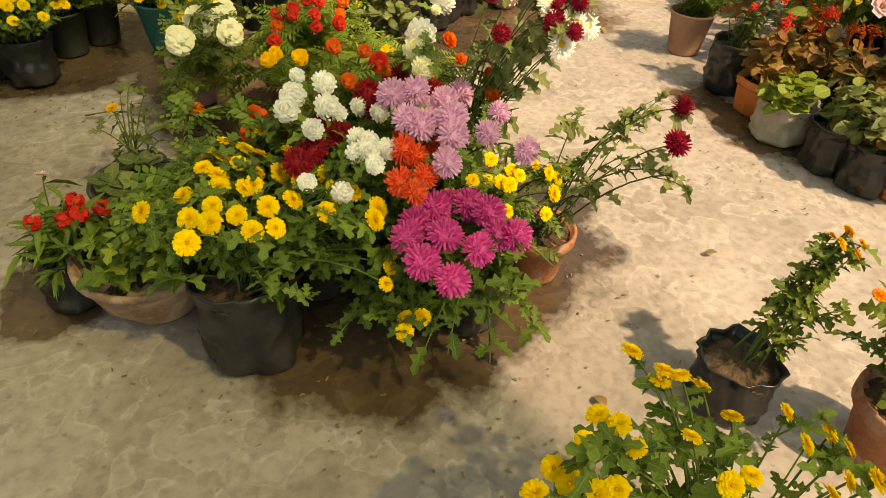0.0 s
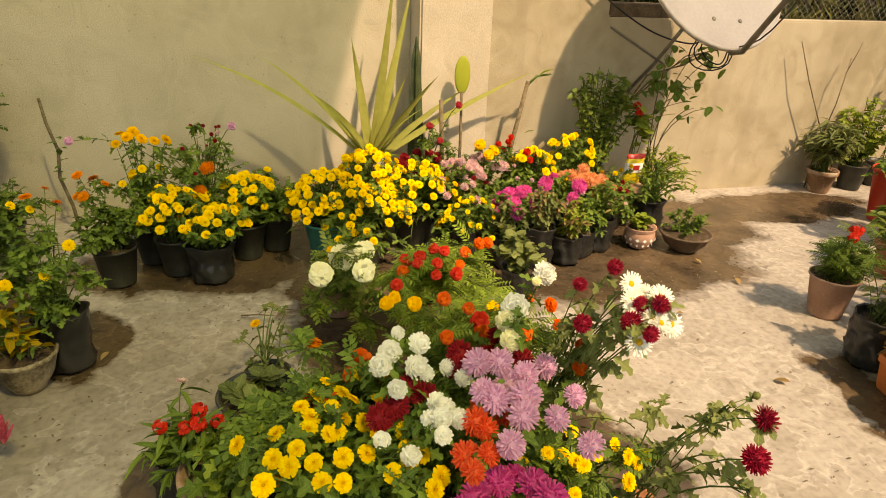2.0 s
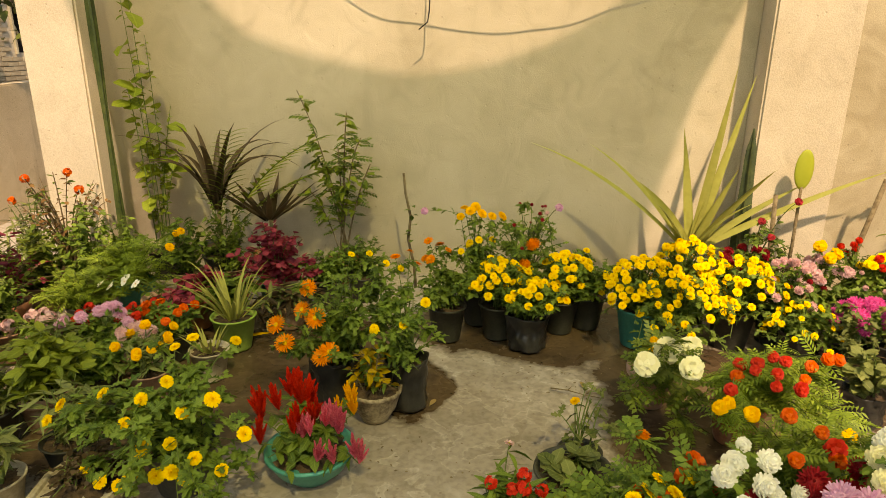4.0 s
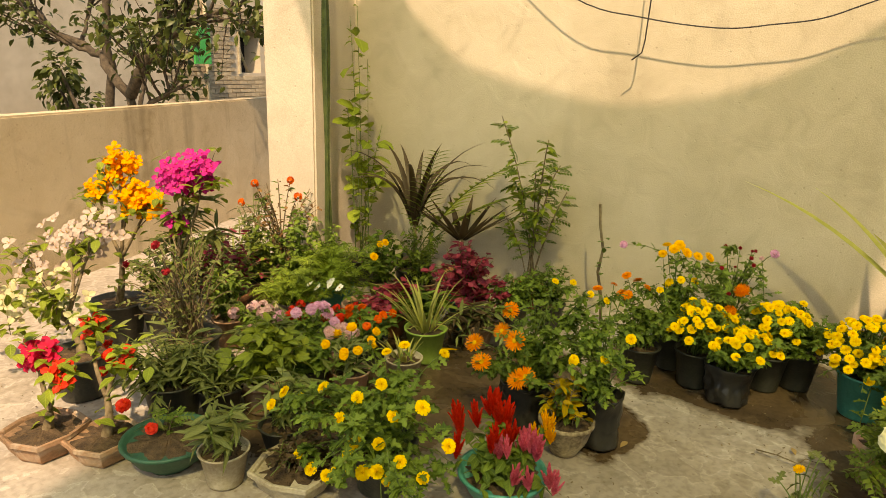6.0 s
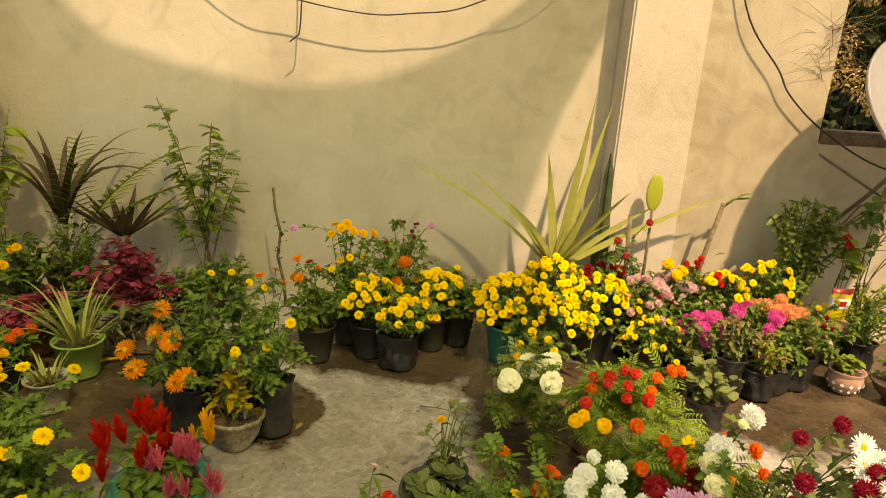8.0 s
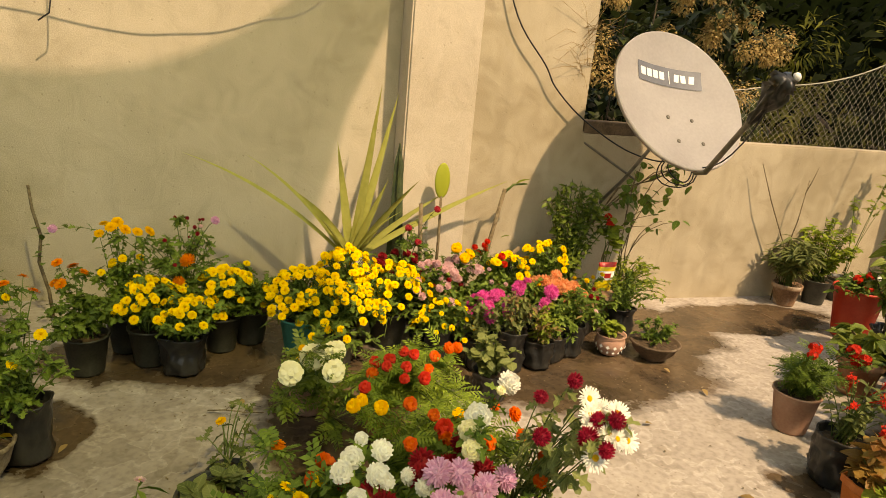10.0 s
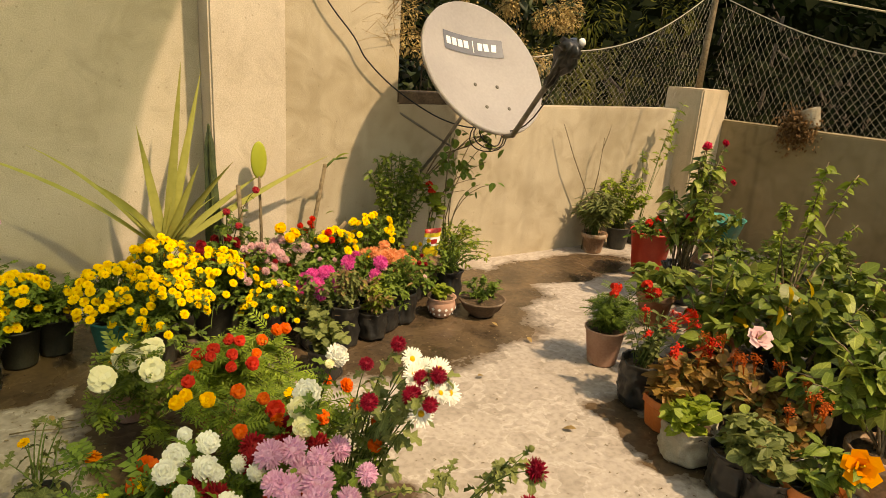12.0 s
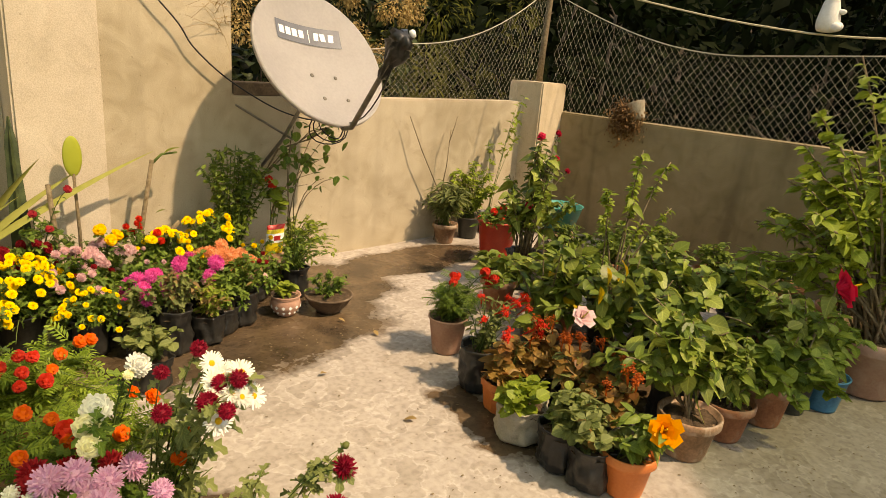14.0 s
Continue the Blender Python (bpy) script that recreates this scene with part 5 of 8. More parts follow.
def brick_house():
    brick_m = grainy("pale_brick", (0.36, 0.28, 0.19), (0.52, 0.42, 0.30), 3.0, 0.9, 0.3, vary=0.2)
    mortar = grainy("mortar", (0.46, 0.39, 0.30), (0.58, 0.50, 0.40), 5, 0.95, 0.2)
    dark = grainy("painted_room_shade", (0.01, 0.009, 0.008), (0.02, 0.018, 0.015), 5, 0.9, 0.0)
    green = grainy("green_sheet", (0.02, 0.30, 0.07), (0.04, 0.42, 0.11), 5, 0.5, 0.1)
    root = thing("brick_house", (-9.0, 7.0, -3.6), "half-built pale brick house behind the trees", "house")
    bm = bmesh.new()
    box(bm, -3.0, -0.02, -9.5, 0.28, 0, 7.2)
    box(bm, -3.0, -0.02, 0.97, 6, 0, 7.2)
    box(bm, -3.0, -0.02, 0.28, 0.97, 0, 4.76)
    box(bm, -3.0, -0.02, 0.28, 0.97, 5.62, 7.2)
    wall = part("wall", bm, mortar, root)
    bm = bmesh.new()
    box(bm, -3.2, 0.12, -9.7, 6.2, 7.2, 7.4)
    part("roof", bm, mortar, root, "flat concrete roof slab")
    # near-black sheet inside the hole, in place of the unlit room's shade
    bm = bmesh.new()
    box(bm, -0.5, -0.45, 0.1, 1.2, 4.5, 5.9)
    part("window", bm, dark, root, "near-black sheet for the shade in the open window hole")
    bm = bmesh.new()
    box(bm, -0.05, 0.03, 0.24, 0.28, 4.74, 5.64)
    part("window_post", bm, CREAM, root)
    tubes("strut", [([(-0.3, 0.45, 5.6), (-0.2, 0.75, 4.78)], 0.03)], CREAM, root, 5, 1.0)
    tubes("pipe", [([(0.06, -0.74, 2.5), (0.06, -0.72, 6.5)], 0.04)], CREAM, root, 8, 1.0, "pale drain pipe")
    bm = bmesh.new()
    box(bm, 0.3, 0.34, -1.33, -0.92, 4.93, 5.58)
    box(bm, -0.05, 0.32, -1.2, -1.15, 5.2, 5.26)
    part("sunshade", bm, green, root, "bright green sheet sunshade")
    b = bmesh.new()
    box(b, -0.02, 0.012, -0.115, 0.115, 0.0, 0.07)
    me = bpy.data.meshes.new("brick")
    b.to_mesh(me)
    b.free()
    me.materials.append(brick_m)
    for r in range(22):
        for k in range(13):
            y, z = -1.6 + 0.245 * k + (0.12 if r % 2 else 0), 4.2 + 0.085 * r
            if not (0.1 < y < 1.1 and 4.68 < z < 5.64) and (y < 2):
                placed("brick", me, wall, Matrix.Translation((0, y, z)))


brick_house()

# ---- potted plants ----
G_BED = "flower bed in the middle of the terrace"
G_ROW = "flower pots along the tall wall"
G_LEFT = "plants at the west pillar"
G_RIGHT = "leafy plants by the east parapet"
MUM, MARI = "chrysanthemum", "marigold"


def lift(places, rng_seed, dz=0.05):
    rng = random.Random(rng_seed)
    return [(x, y, z + rng.uniform(-dz, dz)) for x, y, z in places]


def gathered(places, cx, cy, sx, sy):
    return [(cx + sx * (x - cx), cy + sy * (y - cy), z) for x, y, z in places]


# the bed in the middle
yellow = [(1.0, -2.52), (1.03, -2.57), (1.0, -2.62), (1.08, -2.51), (1.11, -2.62), (1.1, -2.67), (0.95, -2.64), (0.94, -2.68), (0.87, -2.68), (0.98, -2.71), (1.0, -2.71), (1.06, -2.69), (1.05, -2.79),
          (1.0, -2.79), (0.89, -2.79), (0.94, -2.79), (0.84, -2.83), (0.95, -2.85), (0.99, -2.86), (1.14, -2.74), (1.13, -2.8), (1.13, -2.83), (1.16, -2.82), (1.18, -2.89), (1.16, -2.92), (0.79, -2.7), (0.91, -2.74), (1.02, -2.66), (1.08, -2.74), (0.97, -2.57), (1.05, -2.6), (0.93, -2.6), (1.09, -2.86), (0.86, -2.76)]
plant("potted_chrysanthemum", "bushy yellow chrysanthemum in a black polythene bag", MUM, (0.95, -2.70), ("bag", 0.112, 0.25, BLACK_BAG),
      dome_tips(random.Random(1), 26, 0.99, -2.70, 0.22, 0.27, 0.42),
      [("daisy", "yellow", 0.05, [(x, y, 0.44) for x, y in yellow]), ("daisy", "yellow", 0.044, [(1.2, -2.9, 0.33), (1.18, -2.94, 0.33), (1.15, -2.98, 0.33)])],
      (LOBED, LEAF, 380, 0.06), G_BED, buds=16, low=0.3)
plant("potted_chrysanthemum", "low chrysanthemum with three yellow blooms in black pot", MUM, (1.27, -2.80), ("tapered", 0.075, 0.15, BLACK_POT),
      dome_tips(random.Random(2), 12, 1.25, -2.86, 0.16, 0.12, 0.28), [("daisy", "yellow", 0.045, [(1.2, -2.97, 0.2), (1.23, -2.98, 0.2), (1.18, -3.0, 0.2)])], (LOBED, LEAF, 150, 0.055), G_BED)
plant("potted_chrysanthemum", "magenta chrysanthemum with a ring of large blooms, black bag", MUM, (1.44, -2.86), ("bag", 0.085, 0.2, BLACK_BAG), dome_tips(random.Random(3), 14, 1.34, -2.96, 0.18, 0.16, 0.36),
      [("incurved", "magenta", 0.077, lift([(1.25, -2.91, 0.4), (1.21, -2.95, 0.4), (1.34, -2.89, 0.4), (1.37, -2.92, 0.4), (1.39, -2.96, 0.4), (1.41, -3.03, 0.4), (1.38, -3.01, 0.4), (1.27, -2.99, 0.4), (1.21, -3.01, 0.39), (1.24, -3.07, 0.38), (1.3, -3.06, 0.4), (1.30, -2.90, 0.41)], 3, 0.015))],
      (LOBED, LEAF, 230, 0.065), G_BED)
plant("potted_chrysanthemum", "coral-orange pompon chrysanthemum among the bed's blooms", MUM, (1.3, -2.62), ("tapered", 0.085, 0.17, BLACK_POT), dome_tips(random.Random(4), 10, 1.3, -2.75, 0.16, 0.2, 0.44),
      [("incurved", "coral", 0.062, lift([(1.3, -2.77, 0.51), (1.35, -2.8, 0.51), (1.27, -2.82, 0.51), (1.29, -2.84, 0.51), (1.23, -2.89, 0.5), (1.27, -2.91, 0.5), (1.22, -2.96, 0.49)], 4, 0.02))], (LOBED, LEAF, 160, 0.055), G_BED)
plant("potted_chrysanthemum", "white pompon chrysanthemum crowded among other blooms", MUM, (1.16, -2.58), ("tapered", 0.085, 0.17, BLACK_POT), dome_tips(random.Random(5), 10, 1.18, -2.7, 0.16, 0.2, 0.44),
      [("pompon", "white", 0.055, lift([(1.21, -2.74, 0.5), (1.22, -2.77, 0.5), (1.18, -2.8, 0.5), (1.2, -2.81, 0.5), (1.24, -2.81, 0.5), (1.19, -2.86, 0.5), (1.13, -2.84, 0.48), (1.08, -2.79, 0.47), (1.21, -2.65, 0.5), (1.27, -2.62, 0.5), (1.29, -2.68, 0.5)], 5, 0.02))], (LOBED, LEAF, 160, 0.055), G_BED)
plant("potted_chrysanthemum", "lilac-pink chrysanthemum with wide shaggy blooms", MUM, (1.46, -2.6), ("bag", 0.09, 0.2, BLACK_BAG), dome_tips(random.Random(6), 12, 1.42, -2.74, 0.18, 0.2, 0.46),
      [("incurved", "pink", 0.07, lift([(1.32, -2.68, 0.54), (1.37, -2.69, 0.54), (1.42, -2.73, 0.54), (1.48, -2.7, 0.54), (1.38, -2.73, 0.54), (1.3, -2.78, 0.54), (1.32, -2.8, 0.54), (1.38, -2.82, 0.54), (1.36, -2.86, 0.54)], 6, 0.02)),
       ("incurved", "pink", 0.065, [(1.31, -2.92, 0.52), (1.42, -2.89, 0.54), (1.49, -2.83, 0.54), (1.45, -2.98, 0.54)])], (LOBED, LEAF, 200, 0.055), G_BED)
plant("potted_chrysanthemum", "cream-white chrysanthemum with full blooms in the bed", MUM, (1.12, -2.42), ("tapered", 0.085, 0.17, BLACK_POT), dome_tips(random.Random(7), 10, 1.14, -2.55, 0.16, 0.2, 0.48),
      [("pompon", "white", 0.064, lift([(1.14, -2.58, 0.55), (1.11, -2.62, 0.55), (1.21, -2.58, 0.55), (1.19, -2.64, 0.55), (1.13, -2.71, 0.53)], 7, 0.02)), ("pompon", "white", 0.05, [(1.17, -2.53, 0.56)])], (LOBED, LEAF, 150, 0.055), G_BED)
plant("potted_chrysanthemum", "dark red chrysanthemum between the white and pink", MUM, (1.28, -2.42), ("tapered", 0.085, 0.17, BLACK_POT), dome_tips(random.Random(8), 10, 1.25, -2.58, 0.18, 0.2, 0.44),
      [("incurved", "dark_red", 0.075, [(1.13, -2.7, 0.48), (1.09, -2.72, 0.47), (1.18, -2.65, 0.49), (1.32, -2.56, 0.5), (1.2, -2.68, 0.48), (1.44, -2.5, 0.5), (1.38, -2.6, 0.5), (1.46, -2.62, 0.5), (1.30, -2.62, 0.5)])], (LOBED, LEAF, 150, 0.055), G_BED)
plant("potted_marigold", "orange-red marigold with ferny leaves behind the yellow blooms", MARI, (0.98, -2.4), ("tapered", 0.09, 0.17, BLACK_POT), dome_tips(random.Random(9), 16, 1.0, -2.45, 0.2, 0.18, 0.4),
      [("marigold", "orange_red", 0.066, [(1.1, -2.43, 0.43), (1.13, -2.52, 0.43), (0.96, -2.54, 0.41), (1.07, -2.48, 0.42), (1.02, -2.5, 0.36)]), ("marigold", "orange", 0.05, [(0.99, -2.31, 0.42), (0.86, -2.73, 0.36)])], (PINNATE, LEAF, 260, 0.09), G_BED, buds=8)
plant("potted_chrysanthemum", "small yellow button chrysanthemum beside the clay pot", MUM, (1.56, -2.72), ("bag", 0.08, 0.17, BLACK_BAG), dome_tips(random.Random(10), 18, 1.54, -2.82, 0.17, 0.14, 0.32),
      [("daisy", "yellow", 0.042, lift([(1.55, -2.74, 0.36), (1.57, -2.8, 0.36), (1.57, -2.83, 0.36), (1.5, -2.8, 0.36), (1.51, -2.84, 0.36), (1.52, -2.86, 0.36), (1.46, -2.8, 0.36), (1.4, -2.8, 0.36), (1.64, -2.85, 0.36), (1.69, -2.85, 0.36), (1.47, -2.92, 0.36), (1.54, -2.97, 0.34), (1.62, -2.82, 0.36), (1.66, -2.86, 0.36)], 10, 0.015)), ("daisy", "yellow", 0.058, [(1.6, -2.92, 0.36)])], (PINNATE, LEAF, 200, 0.06), G_BED, buds=10)
plant("potted_chrysanthemum", "leggy chrysanthemum with two maroon blooms in terracotta pot", MUM, (1.69, -2.80), ("rimmed", 0.092, 0.155, CLAY),
      [(1.85, -2.89, 0.5), (1.89, -2.91, 0.53), (1.74, -3.1, 0.47), (1.71, -2.84, 0.5), (1.66, -2.92, 0.3), (1.75, -2.85, 0.38), (1.78, -2.95, 0.42), (1.70, -2.95, 0.33), (1.62, -2.9, 0.25), (1.74, -2.80, 0.32)],
      [("incurved", "maroon", 0.07, [(1.803, -3.028, 0.573), (1.742, -3.086, 0.535)]), ("bud", "green", 0.018, [(1.85, -2.89, 0.5), (1.89, -2.91, 0.53), (1.74, -3.1, 0.47)])], (LOBED, LEAF_GREY, 70, 0.055), G_BED, thick=0.0028, buds=3, low=0.4)
plant("potted_chrysanthemum", "tall thin-stemmed white daisy chrysanthemum with maroon blooms", MUM, (1.6, -2.5), ("bag", 0.085, 0.18, BLACK_BAG),
      dome_tips(random.Random(11), 12, 1.6, -2.66, 0.14, 0.3, 0.66), [("single", "white", 0.062, lift(gathered([(1.67, -2.76, 0.71), (1.65, -2.85, 0.71), (1.67, -2.87, 0.69), (1.63, -2.73, 0.72), (1.58, -2.93, 0.68), (1.66, -2.72, 0.72), (1.68, -2.83, 0.7), (1.62, -2.78, 0.71), (1.7, -2.78, 0.73), (1.64, -2.68, 0.74), (1.69, -2.7, 0.73), (1.6, -2.84, 0.71), (1.71, -2.86, 0.7)], 1.655, -2.80, 0.75, 0.5), 11, 0.012)),
      ("incurved", "maroon", 0.05, gathered([(1.63, -2.79, 0.73), (1.57, -2.88, 0.72), (1.67, -2.83, 0.74), (1.6, -2.95, 0.71)], 1.64, -2.82, 0.8, 0.5)), ("incurved", "maroon", 0.045, [(1.65, -2.66, 0.75), (1.56, -2.67, 0.72), (1.52, -2.77, 0.68)])], (LOBED, LEAF_GREY, 170, 0.06), G_BED, thick=0.0028, buds=10, low=0.1)
plant("potted_chrysanthemum", "white chrysanthemum on tall stalks behind the pink", MUM, (1.5, -2.32), ("tapered", 0.085, 0.17, BLACK_POT), dome_tips(random.Random(12), 10, 1.5, -2.4, 0.14, 0.2, 0.5),
      [("pompon", "white", 0.082, [(1.59, -2.43, 0.63), (1.45, -2.57, 0.62)]), ("pompon", "cream", 0.075, [(1.42, -2.6, 0.6), (1.41, -2.65, 0.58)]), ("pompon", "cream", 0.035, [(1.56, -2.45, 0.62)])], (LOBED, LEAF, 130, 0.055), G_BED, buds=6)
plant("potted_marigold", "cream-white marigold with ferny leaves in faded clay pot", MARI, (1.17, -1.40), ("rimmed", 0.095, 0.17, PINK_CLAY), dome_tips(random.Random(13), 16, 1.16, -1.75, 0.16, 0.14, 0.36),
      [("marigold", "cream", 0.105, [(1.05, -1.93, 0.44), (1.13, -1.83, 0.45), (1.21, -1.8, 0.45), (1.19, -1.93, 0.44)]), ("marigold", "golden", 0.045, [(1.11, -1.7, 0.42), (1.1, -1.76, 0.40)])], (PINNATE, LEAF_DARK, 200, 0.09), G_BED, buds=5)
plant("potted_marigold", "red-orange marigold in full bloom with feathery foliage", MARI, (1.45, -1.62), ("rimmed", 0.1, 0.17, CLAY), dome_tips(random.Random(14), 34, 1.5, -1.95, 0.26, 0.2, 0.46),
      [("marigold", "red", 0.05, lift([(1.32, -1.97, 0.5), (1.42, -1.95, 0.5), (1.45, -1.97, 0.5), (1.34, -2.05, 0.49), (1.39, -2.09, 0.49), (1.26, -2.11, 0.48), (1.45, -2.11, 0.48), (1.36, -2.0, 0.5), (1.41, -2.03, 0.5)], 14, 0.02)), ("marigold", "orange_red", 0.048, [(1.52, -1.98, 0.5), (1.3, -2.02, 0.47), (1.48, -2.05, 0.49), (1.59, -1.92, 0.5), (1.62, -1.92, 0.5)])], (FERN, LEAF_FERN, 620, 0.085), G_BED, buds=8)
plant("potted_marigold", "mixed orange marigolds with ferny leaves in the bed", MARI, (1.45, -2.15), ("tapered", 0.1, 0.18, BLACK_POT), dome_tips(random.Random(15), 34, 1.48, -2.3, 0.26, 0.2, 0.46),
      [("marigold", "orange_red", 0.05, lift([(1.4, -2.38, 0.5), (1.42, -2.44, 0.5), (1.31, -2.48, 0.49), (1.63, -2.47, 0.5), (1.63, -2.41, 0.5), (1.62, -2.29, 0.5), (1.64, -2.59, 0.48), (1.59, -2.67, 0.48), (1.52, -2.5, 0.48), (1.36, -2.28, 0.48)], 15, 0.02)), ("marigold", "red", 0.06, [(1.42, -2.42, 0.5)]), ("marigold", "golden", 0.055, [(1.24, -2.17, 0.46), (1.21, -2.2, 0.46), (1.29, -2.22, 0.46), (1.5, -2.31, 0.47)])], (FERN, LEAF_FERN, 560, 0.08), G_BED, buds=8)
plant("potted_dianthus", "red dianthus with one mauve bloom in a black bag", "dianthus", (0.62, -2.34), ("bag", 0.07, 0.16, BLACK_BAG), dome_tips(random.Random(16), 22, 0.65, -2.36, 0.12, 0.14, 0.27),
      [("cluster", "red", 0.05, [(0.59, -2.38, 0.27), (0.65, -2.4, 0.27), (0.68, -2.39, 0.27), (0.73, -2.39, 0.27), (0.68, -2.32, 0.26)]), ("single", "pale_pink", 0.04, [(0.63, -2.2, 0.28)])], (LANCE, LEAF, 170, 0.09), G_BED, low=0.05)
plant("potted_chrysanthemum", "trailing lobed foliage spilling from a wide terracotta bowl", MUM, (0.79, -2.45), ("bowl", 0.165, 0.17, CLAY_DULL), dome_tips(random.Random(17), 26, 0.84, -2.5, 0.16, 0.2, 0.32), (), (LOBED, LEAF_FRESH, 60, 0.075), G_BED, second=(LOBED, LEAF, 160, 0.07))
plant("potted_succulent", "flat rosette of green leaves in a black pot", "succulent", (0.83, -2.14), ("tapered", 0.12, 0.17, BLACK_POT), dome_tips(random.Random(18), 12, 0.84, -2.16, 0.12, 0.16, 0.21), (), (ROUND, LEAF_GREY, 20, 0.072), G_BED, low=0.5)
plant("potted_chrysanthemum", "thin weak plant with a single golden bloom", MUM, (0.86, -1.95), ("tapered", 0.075, 0.11, BLACK_POT), [(0.78, -1.9, 0.22), (0.93, -1.86, 0.24), (0.89, -1.9, 0.28), (0.84, -1.82, 0.23), (0.98, -1.95, 0.2), (0.92, -2.0, 0.19), (0.8, -2.0, 0.17), (0.9, -1.84, 0.3)],
      [("daisy", "golden", 0.045, [(0.834, -1.92, 0.28)]), ("bud", "green", 0.014, [(0.87, -1.87, 0.3), (0.93, -1.86, 0.27)])], (LOBED, LEAF_GREY, 30, 0.05), G_BED, buds=6, low=0.3)
# near pots
near = [(1.36, -3.39), (1.36, -3.45), (1.38, -3.44), (1.39, -3.46), (1.42, -3.48), (1.24, -3.45), (1.25, -3.48), (1.19, -3.48), (1.33, -3.54), (1.14, -3.48), (1.14, -3.51), (1.24, -3.52), (1.42, -3.54),
        (1.49, -3.58), (1.45, -3.63), (1.51, -3.66), (1.47, -3.69), (1.36, -3.62), (1.31, -3.62), (1.43, -3.69), (1.5, -3.71), (1.09, -3.5), (1.18, -3.55), (1.16, -3.54), (1.52, -3.63)]
plant("potted_chrysanthemum", "yellow chrysanthemum with dark lobed leaves in a clay pot", MUM, (1.33, -3.66), ("tapered", 0.09, 0.17, CLAY), dome_tips(random.Random(20), 18, 1.33, -3.6, 0.2, 0.2, 0.36),
      [("daisy", "yellow", 0.04, lift([(x, y, 0.42) for x, y in near], 20, 0.015))], (LOBED, LEAF, 200, 0.055), G_BED, buds=18)
plant("potted_chrysanthemum", "small orange chrysanthemum in a slumped black bag", MUM, (1.80, -3.36), ("bag", 0.085, 0.15, BLACK_BAG), [(1.9, -3.4, 0.3), (1.86, -3.36, 0.32), (1.84, -3.44, 0.26), (1.93, -3.45, 0.3)],
      [("daisy", "golden", 0.036, lift([(1.94, -3.35, 0.42), (1.97, -3.36, 0.42), (1.92, -3.38, 0.42), (1.96, -3.4, 0.42), (1.93, -3.41, 0.42), (1.95, -3.37, 0.43)], 21, 0.01))], (LOBED, LEAF_DARK, 100, 0.05), G_BED, low=0.35)
plant("potted_chrysanthemum", "leafy chrysanthemum in an orange clay pot", MUM, (1.98, -3.62), ("rimmed", 0.1, 0.17, CLAY), dome_tips(random.Random(22), 10, 1.95, -3.56, 0.13, 0.26, 0.38), [("daisy", "orange", 0.035, [(1.85, -3.5, 0.42), (1.9, -3.52, 0.41)])], (LOBED, LEAF_DARK, 120, 0.055), G_BED)

# the row along the tall wall
rng = random.Random(30)
for k, (x, y, kind, m) in enumerate(((0.25, -0.93, "tapered", BLACK_POT), (0.5, -0.86, "tapered", BLACK_POT), (0.65, -0.96, "bag", BLACK_BAG), (0.81, -0.74, "tapered", BLACK_POT), (0.38, -0.7, "tapered", BLACK_POT), (0.95, -0.66, "tapered", BLACK_POT))):
    top = (0.40, 0.42, 0.36, 0.44, 0.5, 0.44)[k]
    n = (3, 24, 22, 20, 8, 5)[k]
    fl = [("daisy", "yellow", 0.047, dome_tips(rng, int(n * 1.6), x + 0.02, y - 0.06, 0.17, 0.30, top))] if k != 0 else [("daisy", "orange", 0.055, [(0.15, -0.9, 0.5), (0.2, -0.85, 0.47), (0.25, -0.88, 0.45), (0.17, -0.95, 0.42), (0.13, -0.87, 0.4)])]
    if k == 4:
        fl.append(("daisy", "golden", 0.06, [(0.34, -0.75, 0.62), (0.4, -0.75, 0.61), (0.29, -0.75, 0.59), (0.45, -0.75, 0.6), (0.36, -0.7, 0.63), (0.50, -0.74, 0.6), (0.30, -0.68, 0.62)]))
    if k == 3:
        fl.append(("incurved", "orange", 0.085, [(0.66, -0.75, 0.46), (0.62, -0.78, 0.36)]))
        fl.append(("pompon", "pale_pink", 0.035, [(0.72, -0.72, 0.62)]))
    lab = ("leafy orange chrysanthemum in a black pot", "yellow chrysanthemum in a black plastic pot", "yellow chrysanthemum in a dusty black bag", "yellow and orange chrysanthemum in a black pot", "golden chrysanthemum held high behind the yellow ones", "yellow chrysanthemum in a black pot by the wall")[k]
    plant("potted_chrysanthemum", lab, MUM, (x, y), (kind, 0.095, 0.18, m), dome_tips(rng, 26, x, y - 0.02, 0.19, 0.22, top - 0.03), fl, (LOBED, LEAF, 330, 0.052), G_ROW, buds=14, seed=k, low=0.3)
plant("potted_chrysanthemum", "tall dark-budded chrysanthemum at the wall", MUM, (0.62, -0.42), ("tapered", 0.09, 0.17, BLACK_POT), dome_tips(rng, 30, 0.58, -0.5, 0.30, 0.32, 0.55), [("pompon", "dark_red", 0.025, dome_tips(rng, 9, 0.62, -0.5, 0.26, 0.46, 0.62)), ("pompon", "pink", 0.05, [(0.1, -0.72, 0.6), (0.78, -0.6, 0.62)])], (LOBED, LEAF, 330, 0.05), G_ROW, buds=20)
